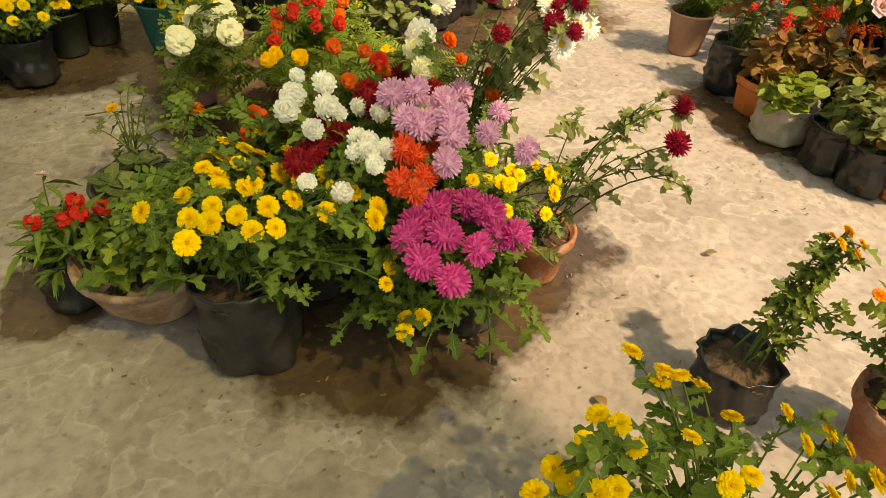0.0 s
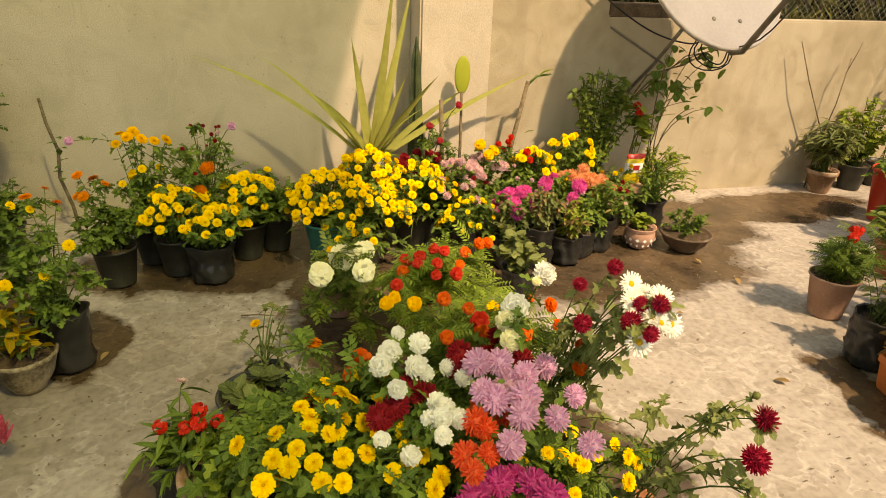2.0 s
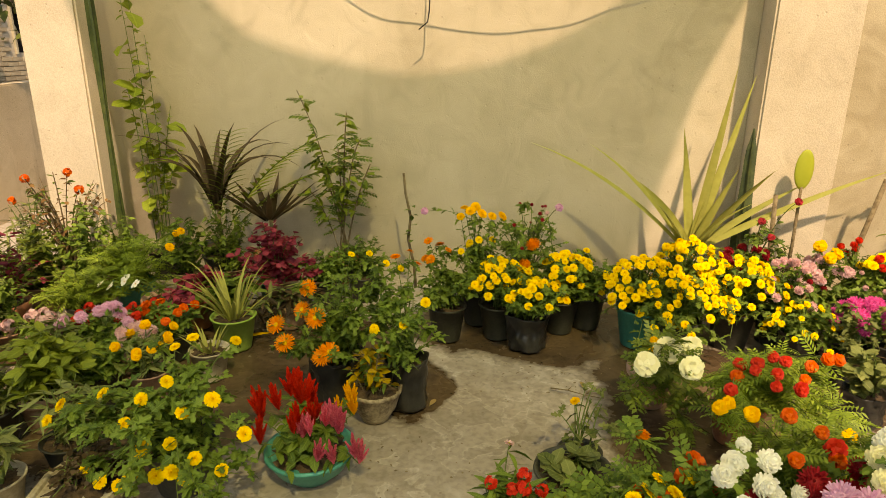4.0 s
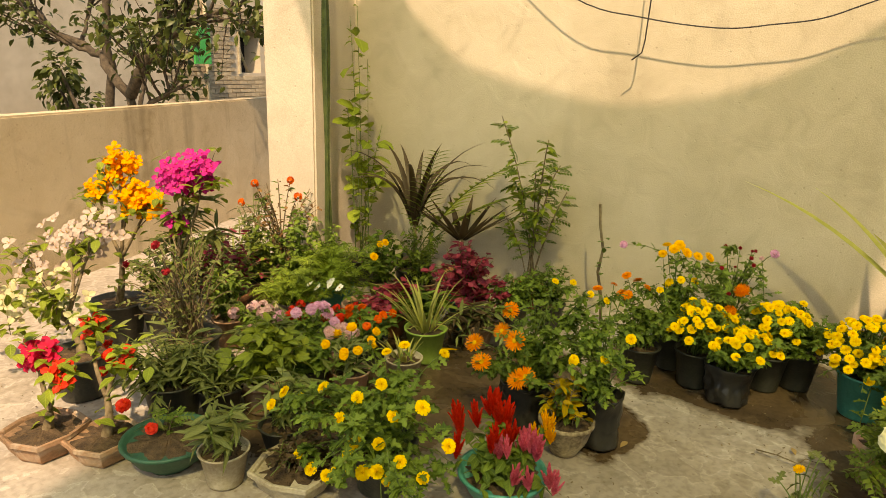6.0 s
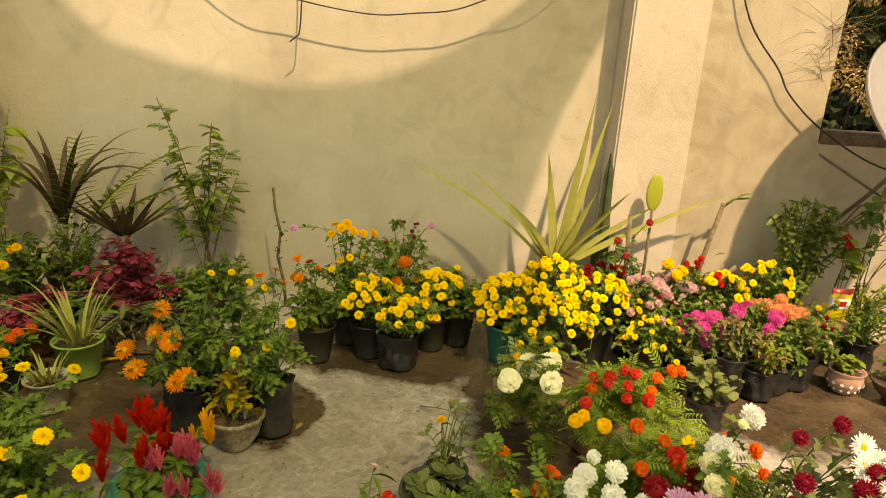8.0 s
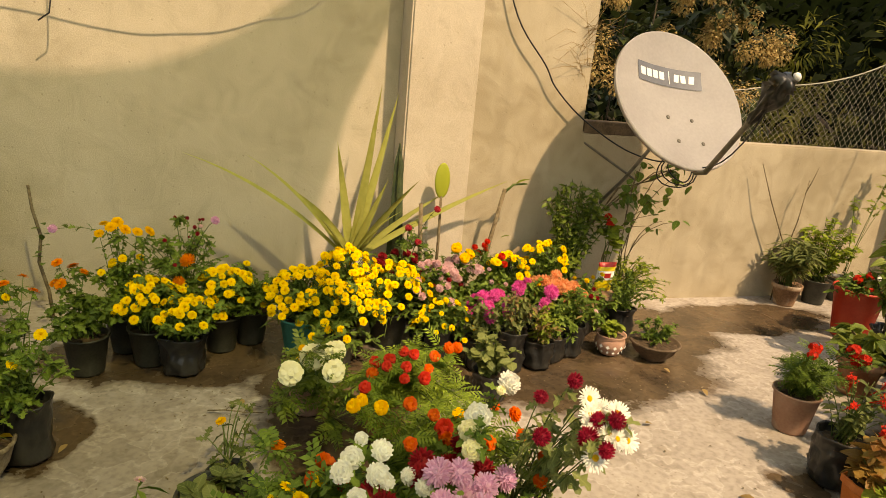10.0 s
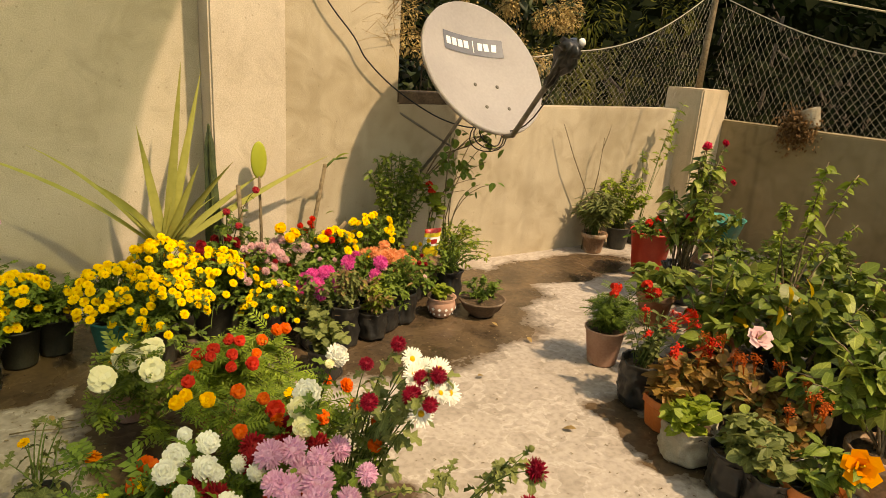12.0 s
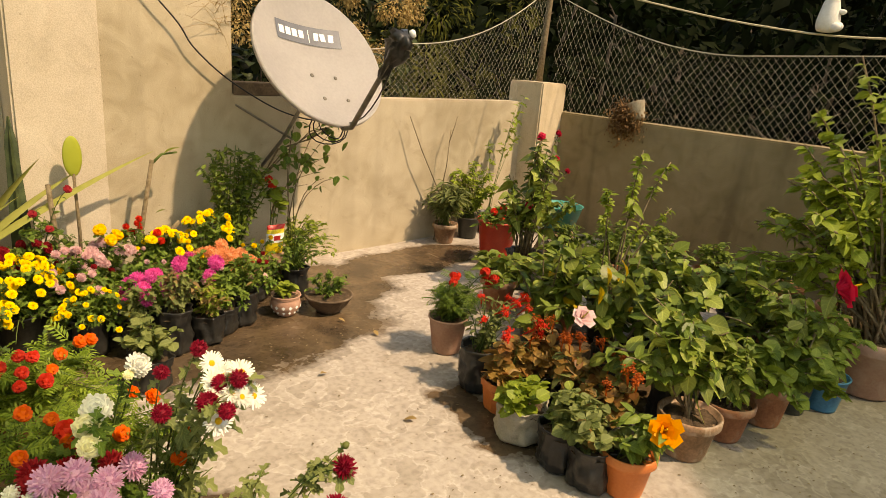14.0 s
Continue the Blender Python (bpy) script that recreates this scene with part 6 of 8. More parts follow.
for k, (x, y, r, m, n) in enumerate(((1.2, -0.83, 0.12, TEAL, 26), (1.42, -0.68, 0.11, BLACK_POT, 42), (1.64, -0.78, 0.11, BLACK_POT, 32), (1.36, -0.96, 0.09, BLACK_POT, 22))):
    plant("potted_chrysanthemum", ("dense yellow chrysanthemum in a teal bucket", "mass of small yellow chrysanthemum blooms against the wall")[k > 0], MUM, (x, y), ("tapered", r, 0.2, m), dome_tips(rng, 26, x, y - 0.04, 0.25, 0.12, 0.46),
          [("daisy", "yellow", 0.046, dome_tips(rng, int(n * 2.9), x, y - 0.05, 0.22, 0.24, (0.47, 0.53, 0.48, 0.41)[k]))], (LOBED, LEAF, 330, 0.052), G_ROW, seed=k, buds=12)
row = ((1.86, -0.72, "pompon", "pale_pink", 0.055, 10, 0.46), (1.72, -0.5, "pompon", "dark_red", 0.05, 10, 0.46), (2.05, -0.62, "incurved", "pale_pink", 0.065, 7, 0.46), (2.14, -0.92, "incurved", "magenta", 0.074, 6, 0.36),
       (2.42, -0.82, "incurved", "magenta", 0.085, 3, 0.4), (2.6, -0.72, "incurved", "peach", 0.095, 5, 0.38), (2.35, -0.56, "daisy", "yellow", 0.055, 10, 0.46), (2.62, -0.5, "daisy", "yellow", 0.05, 12, 0.52), (2.3, -0.45, "pompon", "red", 0.05, 6, 0.5), (1.88, -0.95, "daisy", "yellow", 0.034, 16, 0.34))
for k, (x, y, kind, color, size, n, top) in enumerate(row):
    plant("potted_chrysanthemum", f"{color.replace('_', ' ')} chrysanthemum in a black grow bag by the wall", MUM, (x, y), ("bag", 0.075, 0.18, BLACK_BAG), dome_tips(rng, 20, x, y - 0.05, 0.19, 0.14, top - 0.02), [(kind, color, size, dome_tips(rng, int(n * 2.2), x, y - 0.08, 0.17, top - 0.16, top))], (LOBED, LEAF, 230, 0.052), G_ROW, seed=k, buds=8)
plant("potted_marigold", "golden marigold rising over the pink blooms", MARI, (2.08, -0.45), ("bag", 0.07, 0.17, BLACK_BAG), dome_tips(rng, 8, 2.06, -0.5, 0.1, 0.25, 0.46), [("marigold", "golden", 0.08, [(2.06, -0.72, 0.46), (2.1, -0.68, 0.47), (2.03, -0.66, 0.5)])], (LOBED, LEAF, 90, 0.05), G_ROW)
plant("potted_rose", "thin rose with single red bloom near the pillar", "rose", (1.8, -0.42), ("bag", 0.08, 0.18, BLACK_BAG), dome_tips(rng, 16, 1.8, -0.5, 0.18, 0.3, 0.6), [("marigold", "dark_red", 0.05, [(1.76, -0.62, 0.6), (1.92, -0.6, 0.7), (1.84, -0.55, 0.5)])], (OVAL, LEAF, 160, 0.05), G_ROW, buds=14)
for k, (x, y, h) in enumerate(((2.19, -1.14, 0.22), (2.36, -1.12, 0.15), (2.47, -1.05, 0.14), (2.6, -1.0, 0.18), (2.05, -1.1, 0.16))):
    plant("potted_seedling", ("withered twiggy plant in a tall black bag", "drying seedling with pale leaves in black bag", "small shoots in a black grow bag", "leafy chrysanthemum shoots in a black bag", "grey-green shoots in a black bag")[k], "plant", (x, y), ("bag", 0.075, h, BLACK_BAG), dome_tips(rng, 12, x, y - 0.02, 0.11, h + 0.05, h + 0.22),
          [("single", "pale_pink", 0.04, [(x + 0.08, y - 0.1, h + 0.1)])] if k == 3 else (), (LOBED, (LEAF_GREY, LEAF_FRESH, LEAF, LEAF, LEAF_GREY)[k], 90, 0.05), G_ROW, second=(OVAL, DRY, (60, 40, 0, 10, 0)[k], 0.05), stem=TWIG if k < 2 else STEM)
for k, (x, y, top) in enumerate(((1.95, -0.78, 0.34), (2.2, -0.7, 0.36), (2.42, -0.66, 0.36), (2.7, -0.82, 0.32), (2.55, -0.9, 0.26), (2.82, -0.72, 0.36))):
    plant("potted_chrysanthemum", ("leafy chrysanthemum without blooms in a black bag", "budding chrysanthemum with dry lower leaves, black bag")[k % 2], MUM, (x, y), ("bag", 0.07, 0.16, BLACK_BAG), dome_tips(rng, 26, x, y - 0.04, 0.16, 0.12, top), [("pompon", ("dark_red", "pale_pink", "yellow")[k % 3], 0.035, dome_tips(rng, 5, x, y - 0.05, 0.15, top - 0.06, top + 0.04))], (LOBED, LEAF, 150, 0.06), G_ROW, seed=40 + k, buds=14, second=(OVAL, DRY, 12, 0.05))
plant("potted_kalanchoe", "rosette of grey-green round leaves at the bed's edge", "kalanchoe", (1.98, -1.42), ("bag", 0.075, 0.14, BLACK_BAG), dome_tips(rng, 14, 1.98, -1.45, 0.13, 0.18, 0.34), (), (ROUND, LEAF_GREY, 80, 0.06), G_ROW)
painted = plant("potted_succulent", "low succulent in a white-patterned clay pot", "succulent", (2.85, -1.02), ("belly", 0.085, 0.12, PINK_CLAY), dome_tips(rng, 12, 2.85, -1.03, 0.07, 0.14, 0.19), (), (ROUND, LEAF_FRESH, 50, 0.045), G_ROW)
for row_z, row_r, size in ((0.062, 0.0865, 0.011), (0.028, 0.072, 0.008)):
    bm = bmesh.new()
    for k in range(14):
        a = 2 * math.pi * k / 14
        out, side = Vector((math.cos(a), math.sin(a), 0)), Vector((-math.sin(a), math.cos(a), 0))
        bm.faces.new([bm.verts.new(out * row_r + side * size * x + Vector((0, 0, row_z + size * z))) for x, z in ((-1, 0), (0, -1), (1, 0), (0, 1))])
    part("painted_diamonds", bm, WHITE, painted, "white painted diamonds")
plant("potted_succulent", "sparse creeping plant in a wide dark clay bowl", "succulent", (3.08, -1.1), ("bowl", 0.135, 0.10, DARK_CLAY), dome_tips(rng, 18, 3.08, -1.1, 0.14, 0.11, 0.25), (), (OVAL, LEAF, 190, 0.036), G_ROW)
plant("potted_shrub", "dark small-leaved upright shrub with red blooms", "shrub", (2.78, -0.5), ("bag", 0.1, 0.22, BLACK_BAG), dome_tips(rng, 24, 2.80, -0.48, 0.22, 0.62, 0.9), [("cluster", "red", 0.06, [(2.97, -0.62, 0.68), (2.99, -0.62, 0.64)])], (OVAL, LEAF_DARK, 640, 0.056), G_ROW, thick=0.004, low=0.12, rise=0.05)
plant("potted_shrub", "airy pale-green shrub with thin stems by the bracket", "shrub", (3.16, -0.55), ("bag", 0.09, 0.2, BLACK_BAG), dome_tips(rng, 40, 3.22, -0.62, 0.24, 0.2, 0.46), (), (OVAL, LEAF_FRESH, 460, 0.036), G_ROW, thick=0.003)
plant("potted_shrub", "fine-leaved bush in a black bag", "shrub", (3.05, -0.78), ("bag", 0.08, 0.18, BLACK_BAG), dome_tips(rng, 26, 3.08, -0.82, 0.2, 0.2, 0.42), (), (OVAL, LEAF, 240, 0.035), G_ROW)

# printed packet used as a grow bag
PACK_YELLOW = grainy("yellow_print", (0.62, 0.45, 0.02), (0.72, 0.56, 0.05), 12, 0.4, 0.1)
PACK_RED = grainy("red_print", (0.4, 0.02, 0.02), (0.5, 0.04, 0.03), 12, 0.4, 0.1)
pack = plant("grow_packet", "creased yellow, red and white printed packet with shoots", "grow bag", (3.0, -0.62, 0.22), None, [(3.02, -0.62, 0.66), (2.98, -0.6, 0.72), (3.05, -0.64, 0.6)], (), (ROUND, LEAF_FRESH, 12, 0.11), G_ROW, low=0.5)


def pillow(z0, z1, h=0.18, w=0.115, d=0.055):
    """A band of a filled packet, flat and pinched at both ends."""
    bm = bmesh.new()
    rings = []
    for k in range(7):
        z = z0 + (z1 - z0) * k / 6
        q = max(0.08, math.sin(math.pi * min(1, max(0, z / h))) ** 0.5)
        rings.append([bm.verts.new((w / 2 * math.copysign(abs(math.cos(a)) ** 0.6, math.cos(a)) * (1.06 - 0.1 * q) + 0.1 * z + 0.004 * noise.noise((a * 2, z * 60, 0)), d / 2 * q * math.sin(a) + 0.006 * noise.noise((a * 3, z * 45, 4)), z)) for a in (2 * math.pi * j / 24 for j in range(24))])
    for a, b in zip(rings, rings[1:]):
        for j in range(24):
            bm.faces.new((a[j], a[(j + 1) % 24], b[(j + 1) % 24], b[j]))
    if z1 >= h - 0.001:
        bm.faces.new(rings[-1])
    return bm


for name, z0, z1, m in (("yellow_body", 0.0, 0.075, PACK_YELLOW), ("white_band", 0.075, 0.13, WHITE), ("yellow_band", 0.13, 0.155, PACK_YELLOW), ("red_top", 0.155, 0.18, PACK_RED)):
    part(name, pillow(z0, z1), m, pack)
bm = bmesh.new()
box(bm, -0.012, 0.03, -0.031, -0.029, 0.09, 0.118)
part("printed_mark", bm, PACK_RED, pack)
tub = thing("brick_stand", (3.0, -0.62, 0.0), "dark clay block under the printed packet", "block")
part("block", lathe(((0.08, 0), (0.085, 0.02), (0.085, 0.21), (0.08, 0.22)), 8, 0.02, square=0.5), CLAY_DULL, tub)


def strap(p, d, length, width, droop, seg=9, fold=0.25, tip=0.02, tilt=0.0, broad=False):
    """A long arching leaf."""
    d = Vector(d).normalized()
    flat = Vector((d.x, d.y, 0))
    side = Vector((-d.y, d.x, 0)).normalized() if flat.length > 1e-3 else Vector((1, 0, 0))
    side = (side + Vector((0, 0, tilt * side.y))).normalized()
    if broad and d.z > 0.85:
        side = (Vector((0.9, 0.3, 0)) - d * d.dot(Vector((0.9, 0.3, 0)))).normalized()
    verts, faces = [], []
    p = Vector(p)
    for k in range(seg + 1):
        u = k / seg
        w = width * (1 - u ** 2.2) * (0.75 + 0.6 * u * (1 - u)) + width * tip
        up = side.cross(d)
        verts += [tuple(p - side * w / 2 + up * fold * w), tuple(p), tuple(p + side * w / 2 + up * fold * w)]
        p = p + d * length / seg
        d = (d + Vector((0, 0, -droop / seg))).normalized()
    for k in range(seg):
        a = 3 * k
        faces += [(a, a + 1, a + 4, a + 3), (a + 1, a + 2, a + 5, a + 4)]
    return verts, faces


def strap_plant(name, label, category, at, pot, leaves, material, group, stem_h=0.0, names="leaf", tilt=0.0, broad=False):
    """leaves: rows of (direction, length, width, droop)."""
    rng = random.Random(name + str(at))
    root = thing(name, (at[0], at[1], at[2] if len(at) > 2 else 0), label, category, group)
    z = pot_part(root, *pot, rng) if pot else 0
    if stem_h:
        tubes("stem", [([(0, 0, z - 0.01), (0.01, 0, z + stem_h / 2), (0, 0.01, z + stem_h)], 0.012)], TWIG, root, 6, 0.8)
    for d, q, w, droop in leaves:
        v, f = strap((0.02 * d[0], 0.02 * d[1], z + stem_h - 0.01), d, q, w, droop, tilt=tilt, broad=broad)
        ob = new(names, mesh_of(names, v, f, [material], True))
        ob.parent = root
    return root


strap_plant("agave", "long-leaved pale green agave arching over the flowers", "agave", (1.5, -0.33), ("tapered", 0.13, 0.24, BLACK_POT),
            [((-0.72, -0.03, 0.74), 1.05, 0.055, 0.62), ((-0.6, 0.03, 0.95), 0.80, 0.066, 0.75), ((-0.14, 0.0, 1), 0.66, 0.066, 0.05), ((0.14, 0.04, 1), 0.98, 0.066, 0.02), ((0.26, 0.1, 1), 0.96, 0.066, 0.03),
             ((0.3, -0.1, 0.9), 0.5, 0.066, 0.3), ((0.84, -0.05, 0.55), 1.02, 0.066, 0.22), ((0.78, 0.066, 0.68), 0.66, 0.066, 0.3), ((-0.4, -0.3, 0.8), 0.42, 0.066, 0.7), ((0.4, -0.4, 0.9), 0.45, 0.066, 0.7), ((0.5, -0.2, 0.9), 0.6, 0.066, 0.4), ((-0.5, -0.15, 0.9), 0.5, 0.066, 0.6)], LEAF_AGAVE, G_ROW, 0.16, tilt=0.55, broad=True)


def column_cactus(at, height, r, lean, skin, label):
    root = thing("column_cactus", at, label, "cactus")
    pot_part(root, "tapered", 0.085, 0.15, BLACK_POT, random.Random(7))
    bm = bmesh.new()
    rings = []
    for k in range(int(height / 0.05) + 1):
        z = min(0.05 * k, height)
        q = r * (1 if z < height - 0.12 else max(0.15, (height - z) / 0.12)) * (0.8 + 0.2 * math.sin(z * 5.3))
        rings.append([bm.verts.new((lean[0] * z + q * (1 if j % 2 else 0.55) * math.cos(a), lean[1] * z + q * (1 if j % 2 else 0.55) * math.sin(a), z)) for j, a in enumerate(2 * math.pi * i / 10 for i in range(10))])
    for a, b in zip(rings, rings[1:]):
        for j in range(10):
            bm.faces.new((a[j], a[(j + 1) % 10], b[(j + 1) % 10], b[j]))
    bm.faces.new(rings[-1])
    part("stem", bm, skin, root)


# separate dark skin: shade beside the pillar is put into the colour
SHADED_CACTUS = grainy("shaded_cactus_skin", (0.02, 0.03, 0.012), (0.07, 0.09, 0.03), 14, 0.55, 0.3)
CACTUS = grainy("cactus_skin", (0.022, 0.038, 0.010), (0.085, 0.11, 0.028), 14, 0.55, 0.3)
# column form stands in for an upright agave leaf
column_cactus((1.78, -0.28, 0.0), 1.0, 0.05, (0.0, 0.06), SHADED_CACTUS, "column in place of a green leaf, pillar's shade in its colour")
column_cactus((-1.775, -0.50, 0.0), 2.3, 0.028, (0.0, 0.0), CACTUS, "tall ribbed green column cactus against the pillar")
root = thing("paddle_cactus", (2.02, -0.32, 0.0), "cactus with one upright pale green paddle", "cactus")
tubes("stalk", [([(0, 0, 0), (0.01, 0, 0.4), (0.0, -0.01, 0.72)], 0.012)], TWIG, root, 6, 0.7)
bm = bmesh.new()
bmesh.ops.create_icosphere(bm, subdivisions=3, radius=1, matrix=Matrix.Translation((0, -0.01, 0.81)) @ Matrix.Diagonal((0.046, 0.012, 0.105, 1)))
for f in bm.faces:
    f.smooth = True
part("paddle", bm, PADDLE, root)
root = thing("dry_stalks", (2.3, -0.36, 0.0), "bare cut stalks standing by the wall", "stalks")
for x, q, lean in ((0.0, 0.78, 0.1), (0.12, 0.4, 0.25), (-0.38, 0.68, -0.03), (-0.06, 0.42, 0.3)):
    tubes("stalk", [([(x, 0, 0), (x + lean * 0.3, 0, q * 0.5), (x + lean, -0.01, q)], 0.016)], TWIG, root, 6, 0.8)
    if q > 0.7:
        tubes("shoot", [([(x + lean, -0.01, q - 0.02), (x + lean + 0.05, -0.02, q + 0.03), (x + lean + 0.13, -0.03, q + 0.04)], 0.009)], STEM, root, 5, 0.6, "green side shoot")
        scattered("foliage", OVAL, [aimed((x + lean + 0.06, -0.02, q + 0.03), (0.8, -0.2, 0.7), 0.09), aimed((x + lean, -0.02, q - 0.3), (0.6, -0.4, 0.6), 0.06)], LEAF_FRESH, root, kind="stuff")

# creeper on the dish bracket
rng = random.Random(33)
lines = [(bow((rng.uniform(-0.1, 0.1), rng.uniform(-0.1, 0.0), 0), (rng.uniform(-0.3, 0.05), -0.02, 0.6), (rng.uniform(-0.15, 0.35), rng.uniform(-0.25, 0), rng.uniform(0.5, 1.0)), 8), 0.004) for _ in range(9)]
root = thing("bracket_creeper", (3.2, -0.42, 0.0), "leafy creeper twining up the dish bracket", "creeper")
tagged(tubes("stem", lines, TWIG, root), kind="stuff")
poses = []
for _ in range(46):
    pts = rng.choice(lines)[0]
    poses.append(aimed(pts[rng.randrange(6, 9)] + Vector((rng.uniform(-0.04, 0.04), rng.uniform(-0.05, 0.02), rng.uniform(-0.04, 0.04))), (rng.uniform(-1, 1), rng.uniform(-1, 0.2), rng.uniform(-1, 0.4)), rng.uniform(0.03, 0.06)))
for _ in range(54):
    u = rng.random()
    p = Vector((-0.08, 0.08, 0.72)).lerp(Vector((0.32, -0.08, 1.02)), u) + Vector((rng.gauss(0, 0.05), rng.gauss(0, 0.03), rng.gauss(-0.03, 0.06)))
    poses.append(aimed(p, (rng.uniform(-1, 1), rng.uniform(-1, 0.2), rng.uniform(-1, 0.4)), rng.uniform(0.04, 0.08)))
scattered("foliage", ROUND, poses, LEAF, root, kind="stuff")
for k in range(5):
    o = rng.uniform(-0.04, 0.04)
    tubes("vine", [([(-0.15 + o, 0.14, 0.55), (0.0, 0.08 + o, 0.78 + o), (0.16, -0.02, 0.9 - o), (0.34 + o, -0.1, 1.0 + o)], 0.005)], TWIG, root)

# far corner
plant("potted_palm", "small fine-leaved palm in a mossy clay pot", "palm", (4.69, -0.38), ("rimmed", 0.1, 0.16, CLAY_DULL), dome_tips(random.Random(41), 40, 4.69, -0.38, 0.2, 0.3, 0.52), (), (LANCE, LEAF_GREY, 420, 0.11), thick=0.003, low=0.3)
plant("potted_shrub", "light green bush behind the small palm", "shrub", (4.98, -0.36), ("tapered", 0.1, 0.18, BLACK_POT), dome_tips(random.Random(42), 40, 4.98, -0.36, 0.25, 0.3, 0.68), (), (OVAL, LEAF_FRESH, 420, 0.06), low=0.2)
root = thing("bare_shoots", (4.55, -0.3, 0.0), "thin bare twigs rising against the parapet", "twigs")
for line in (([(0.1, 0, 0), (0.12, 0, 0.4), (-0.1, 0, 0.75), (-0.22, 0.02, 1.0)], 0.006), ([(0.12, 0, 0.3), (0.18, 0, 0.6), (0.2, 0, 0.9)], 0.006), ([(0.19, 0, 0.8), (0.24, 0, 0.93), (0.26, 0, 1.0)], 0.004)):
    tubes("twig", [line], TWIG, root)
plant("potted_geranium", "red-flowered plant in a bright red plastic bucket", "geranium", (4.66, -0.96), ("tapered", 0.15, 0.33, RED_PLASTIC), dome_tips(random.Random(43), 24, 4.6, -0.95, 0.2, 0.3, 0.45), [("cluster", "red", 0.06, [(4.5, -1.05, 0.42), (4.55, -1.1, 0.38), (4.6, -1.05, 0.44)]), ("cluster", "white", 0.06, [(4.66, -1.05, 0.42), (4.7, -1.0, 0.4)])], (OVAL, LEAF, 260, 0.05))
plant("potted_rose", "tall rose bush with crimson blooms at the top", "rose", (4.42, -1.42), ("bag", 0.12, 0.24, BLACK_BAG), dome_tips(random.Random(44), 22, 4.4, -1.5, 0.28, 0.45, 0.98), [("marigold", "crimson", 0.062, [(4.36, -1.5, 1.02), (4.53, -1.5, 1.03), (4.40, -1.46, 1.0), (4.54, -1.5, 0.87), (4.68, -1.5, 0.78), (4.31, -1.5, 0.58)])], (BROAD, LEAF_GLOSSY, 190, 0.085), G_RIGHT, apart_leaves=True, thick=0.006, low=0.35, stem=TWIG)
plant("wall_creeper", "light green creeper climbing the corner pillar", "creeper", (5.25, -0.32), ("tapered", 0.09, 0.18, BLACK_POT), [(5.4, -0.36, 0.92), (5.5, -0.38, 0.85), (5.2, -0.3, 0.8), (5.45, -0.38, 1.15), (5.52, -0.4, 1.2)], (), (LOBED, LEAF_FRESH, 30, 0.08), low=0.6)
basket = thing("basket", (5.15, -1.15, 0.24), "turquoise plastic basket on an upturned pot", "basket")
part("bowl", lathe(((0.1, 0), (0.12, 0.01), (0.17, 0.18), (0.18, 0.19), (0.165, 0.185), (0.11, 0.03)), 24, 0.03), TEAL, basket)
bs = thing("upturned_pot", (5.15, -1.15, 0.0), "upturned clay pot under the basket", "flower pot")
part("pot", lathe(((0.16, 0), (0.165, 0.02), (0.12, 0.23), (0.1, 0.24)), 24, 0.01), CLAY_DULL, bs)
for k, (x, y, r, h, m) in enumerate(((4.85, -1.45, 0.17, 0.22, CREAM), (5.2, -1.6, 0.15, 0.2, CREAM), (5.35, -1.9, 0.14, 0.2, ORANGE_PLASTIC), (5.3, -2.35, 0.15, 0.22, CLAY), (4.95, -1.8, 0.13, 0.2, CLAY), (5.5, -2.7, 0.15, 0.2, CLAY))):
    plant("potted_shrub", ("pale basin with low leaves behind the roses", "pale tub with sprawling leaves", "orange tub with herb leaves by the parapet", "clay pot with leafy herb by the parapet", "clay pot with young leaves", "clay pot with leafy shrub by the parapet")[k], "shrub", (x, y), ("tapered", r, h, m), dome_tips(random.Random(50 + k), 20, x, y, 0.2, 0.25, 0.42), (), (OVAL, LEAF_DARK, 170, 0.06), G_RIGHT)

# leafy plants on the right
plant("potted_geranium", "red geranium with ferny leaves in a faded clay pot", "geranium", (3.28, -1.87), ("tapered", 0.1, 0.19, PINK_CLAY), dome_tips(random.Random(60), 28, 3.28, -1.9, 0.15, 0.24, 0.38), [("cluster", "red", 0.06, [(3.18, -1.98, 0.42), (3.21, -1.96, 0.44), (3.4, -1.98, 0.42), (3.43, -2.02, 0.4), (3.38, -2.0, 0.44), (3.46, -1.96, 0.36)])], (FERN, LEAF, 240, 0.08), G_RIGHT)
plant("potted_crown_of_thorns", "thin stems with small red blooms in black bag", "flowering plant", (3.13, -2.24), ("bag", 0.095, 0.21, BLACK_BAG), dome_tips(random.Random(61), 16, 3.15, -2.26, 0.13, 0.3, 0.46), [("spray", "red", 0.06, dome_tips(random.Random(62), 12, 3.18, -2.3, 0.13, 0.3, 0.46))], (OVAL, LEAF_GREY, 70, 0.055), G_RIGHT)
plant("potted_kalanchoe", "reddish succulent leaves in a square orange pot", "kalanchoe", (3.07, -2.44), ("tray", 0.085, 0.14, ORANGE_PLASTIC), dome_tips(random.Random(63), 14, 3.08, -2.46, 0.12, 0.18, 0.34), [("spray", "red", 0.085, dome_tips(random.Random(64), 3, 3.1, -2.46, 0.1, 0.3, 0.40))], (ROUND, LEAF_RUST, 60, 0.07), G_RIGHT, apart_leaves=True)
plant("potted_succulent", "succulent in a crumpled grey cloth sack", "succulent", (2.97, -2.62), ("bag", 0.1, 0.15, SACK), dome_tips(random.Random(65), 14, 2.98, -2.64, 0.12, 0.16, 0.26), (), (ROUND, LEAF_FRESH, 46, 0.075), G_RIGHT, apart_leaves=True)
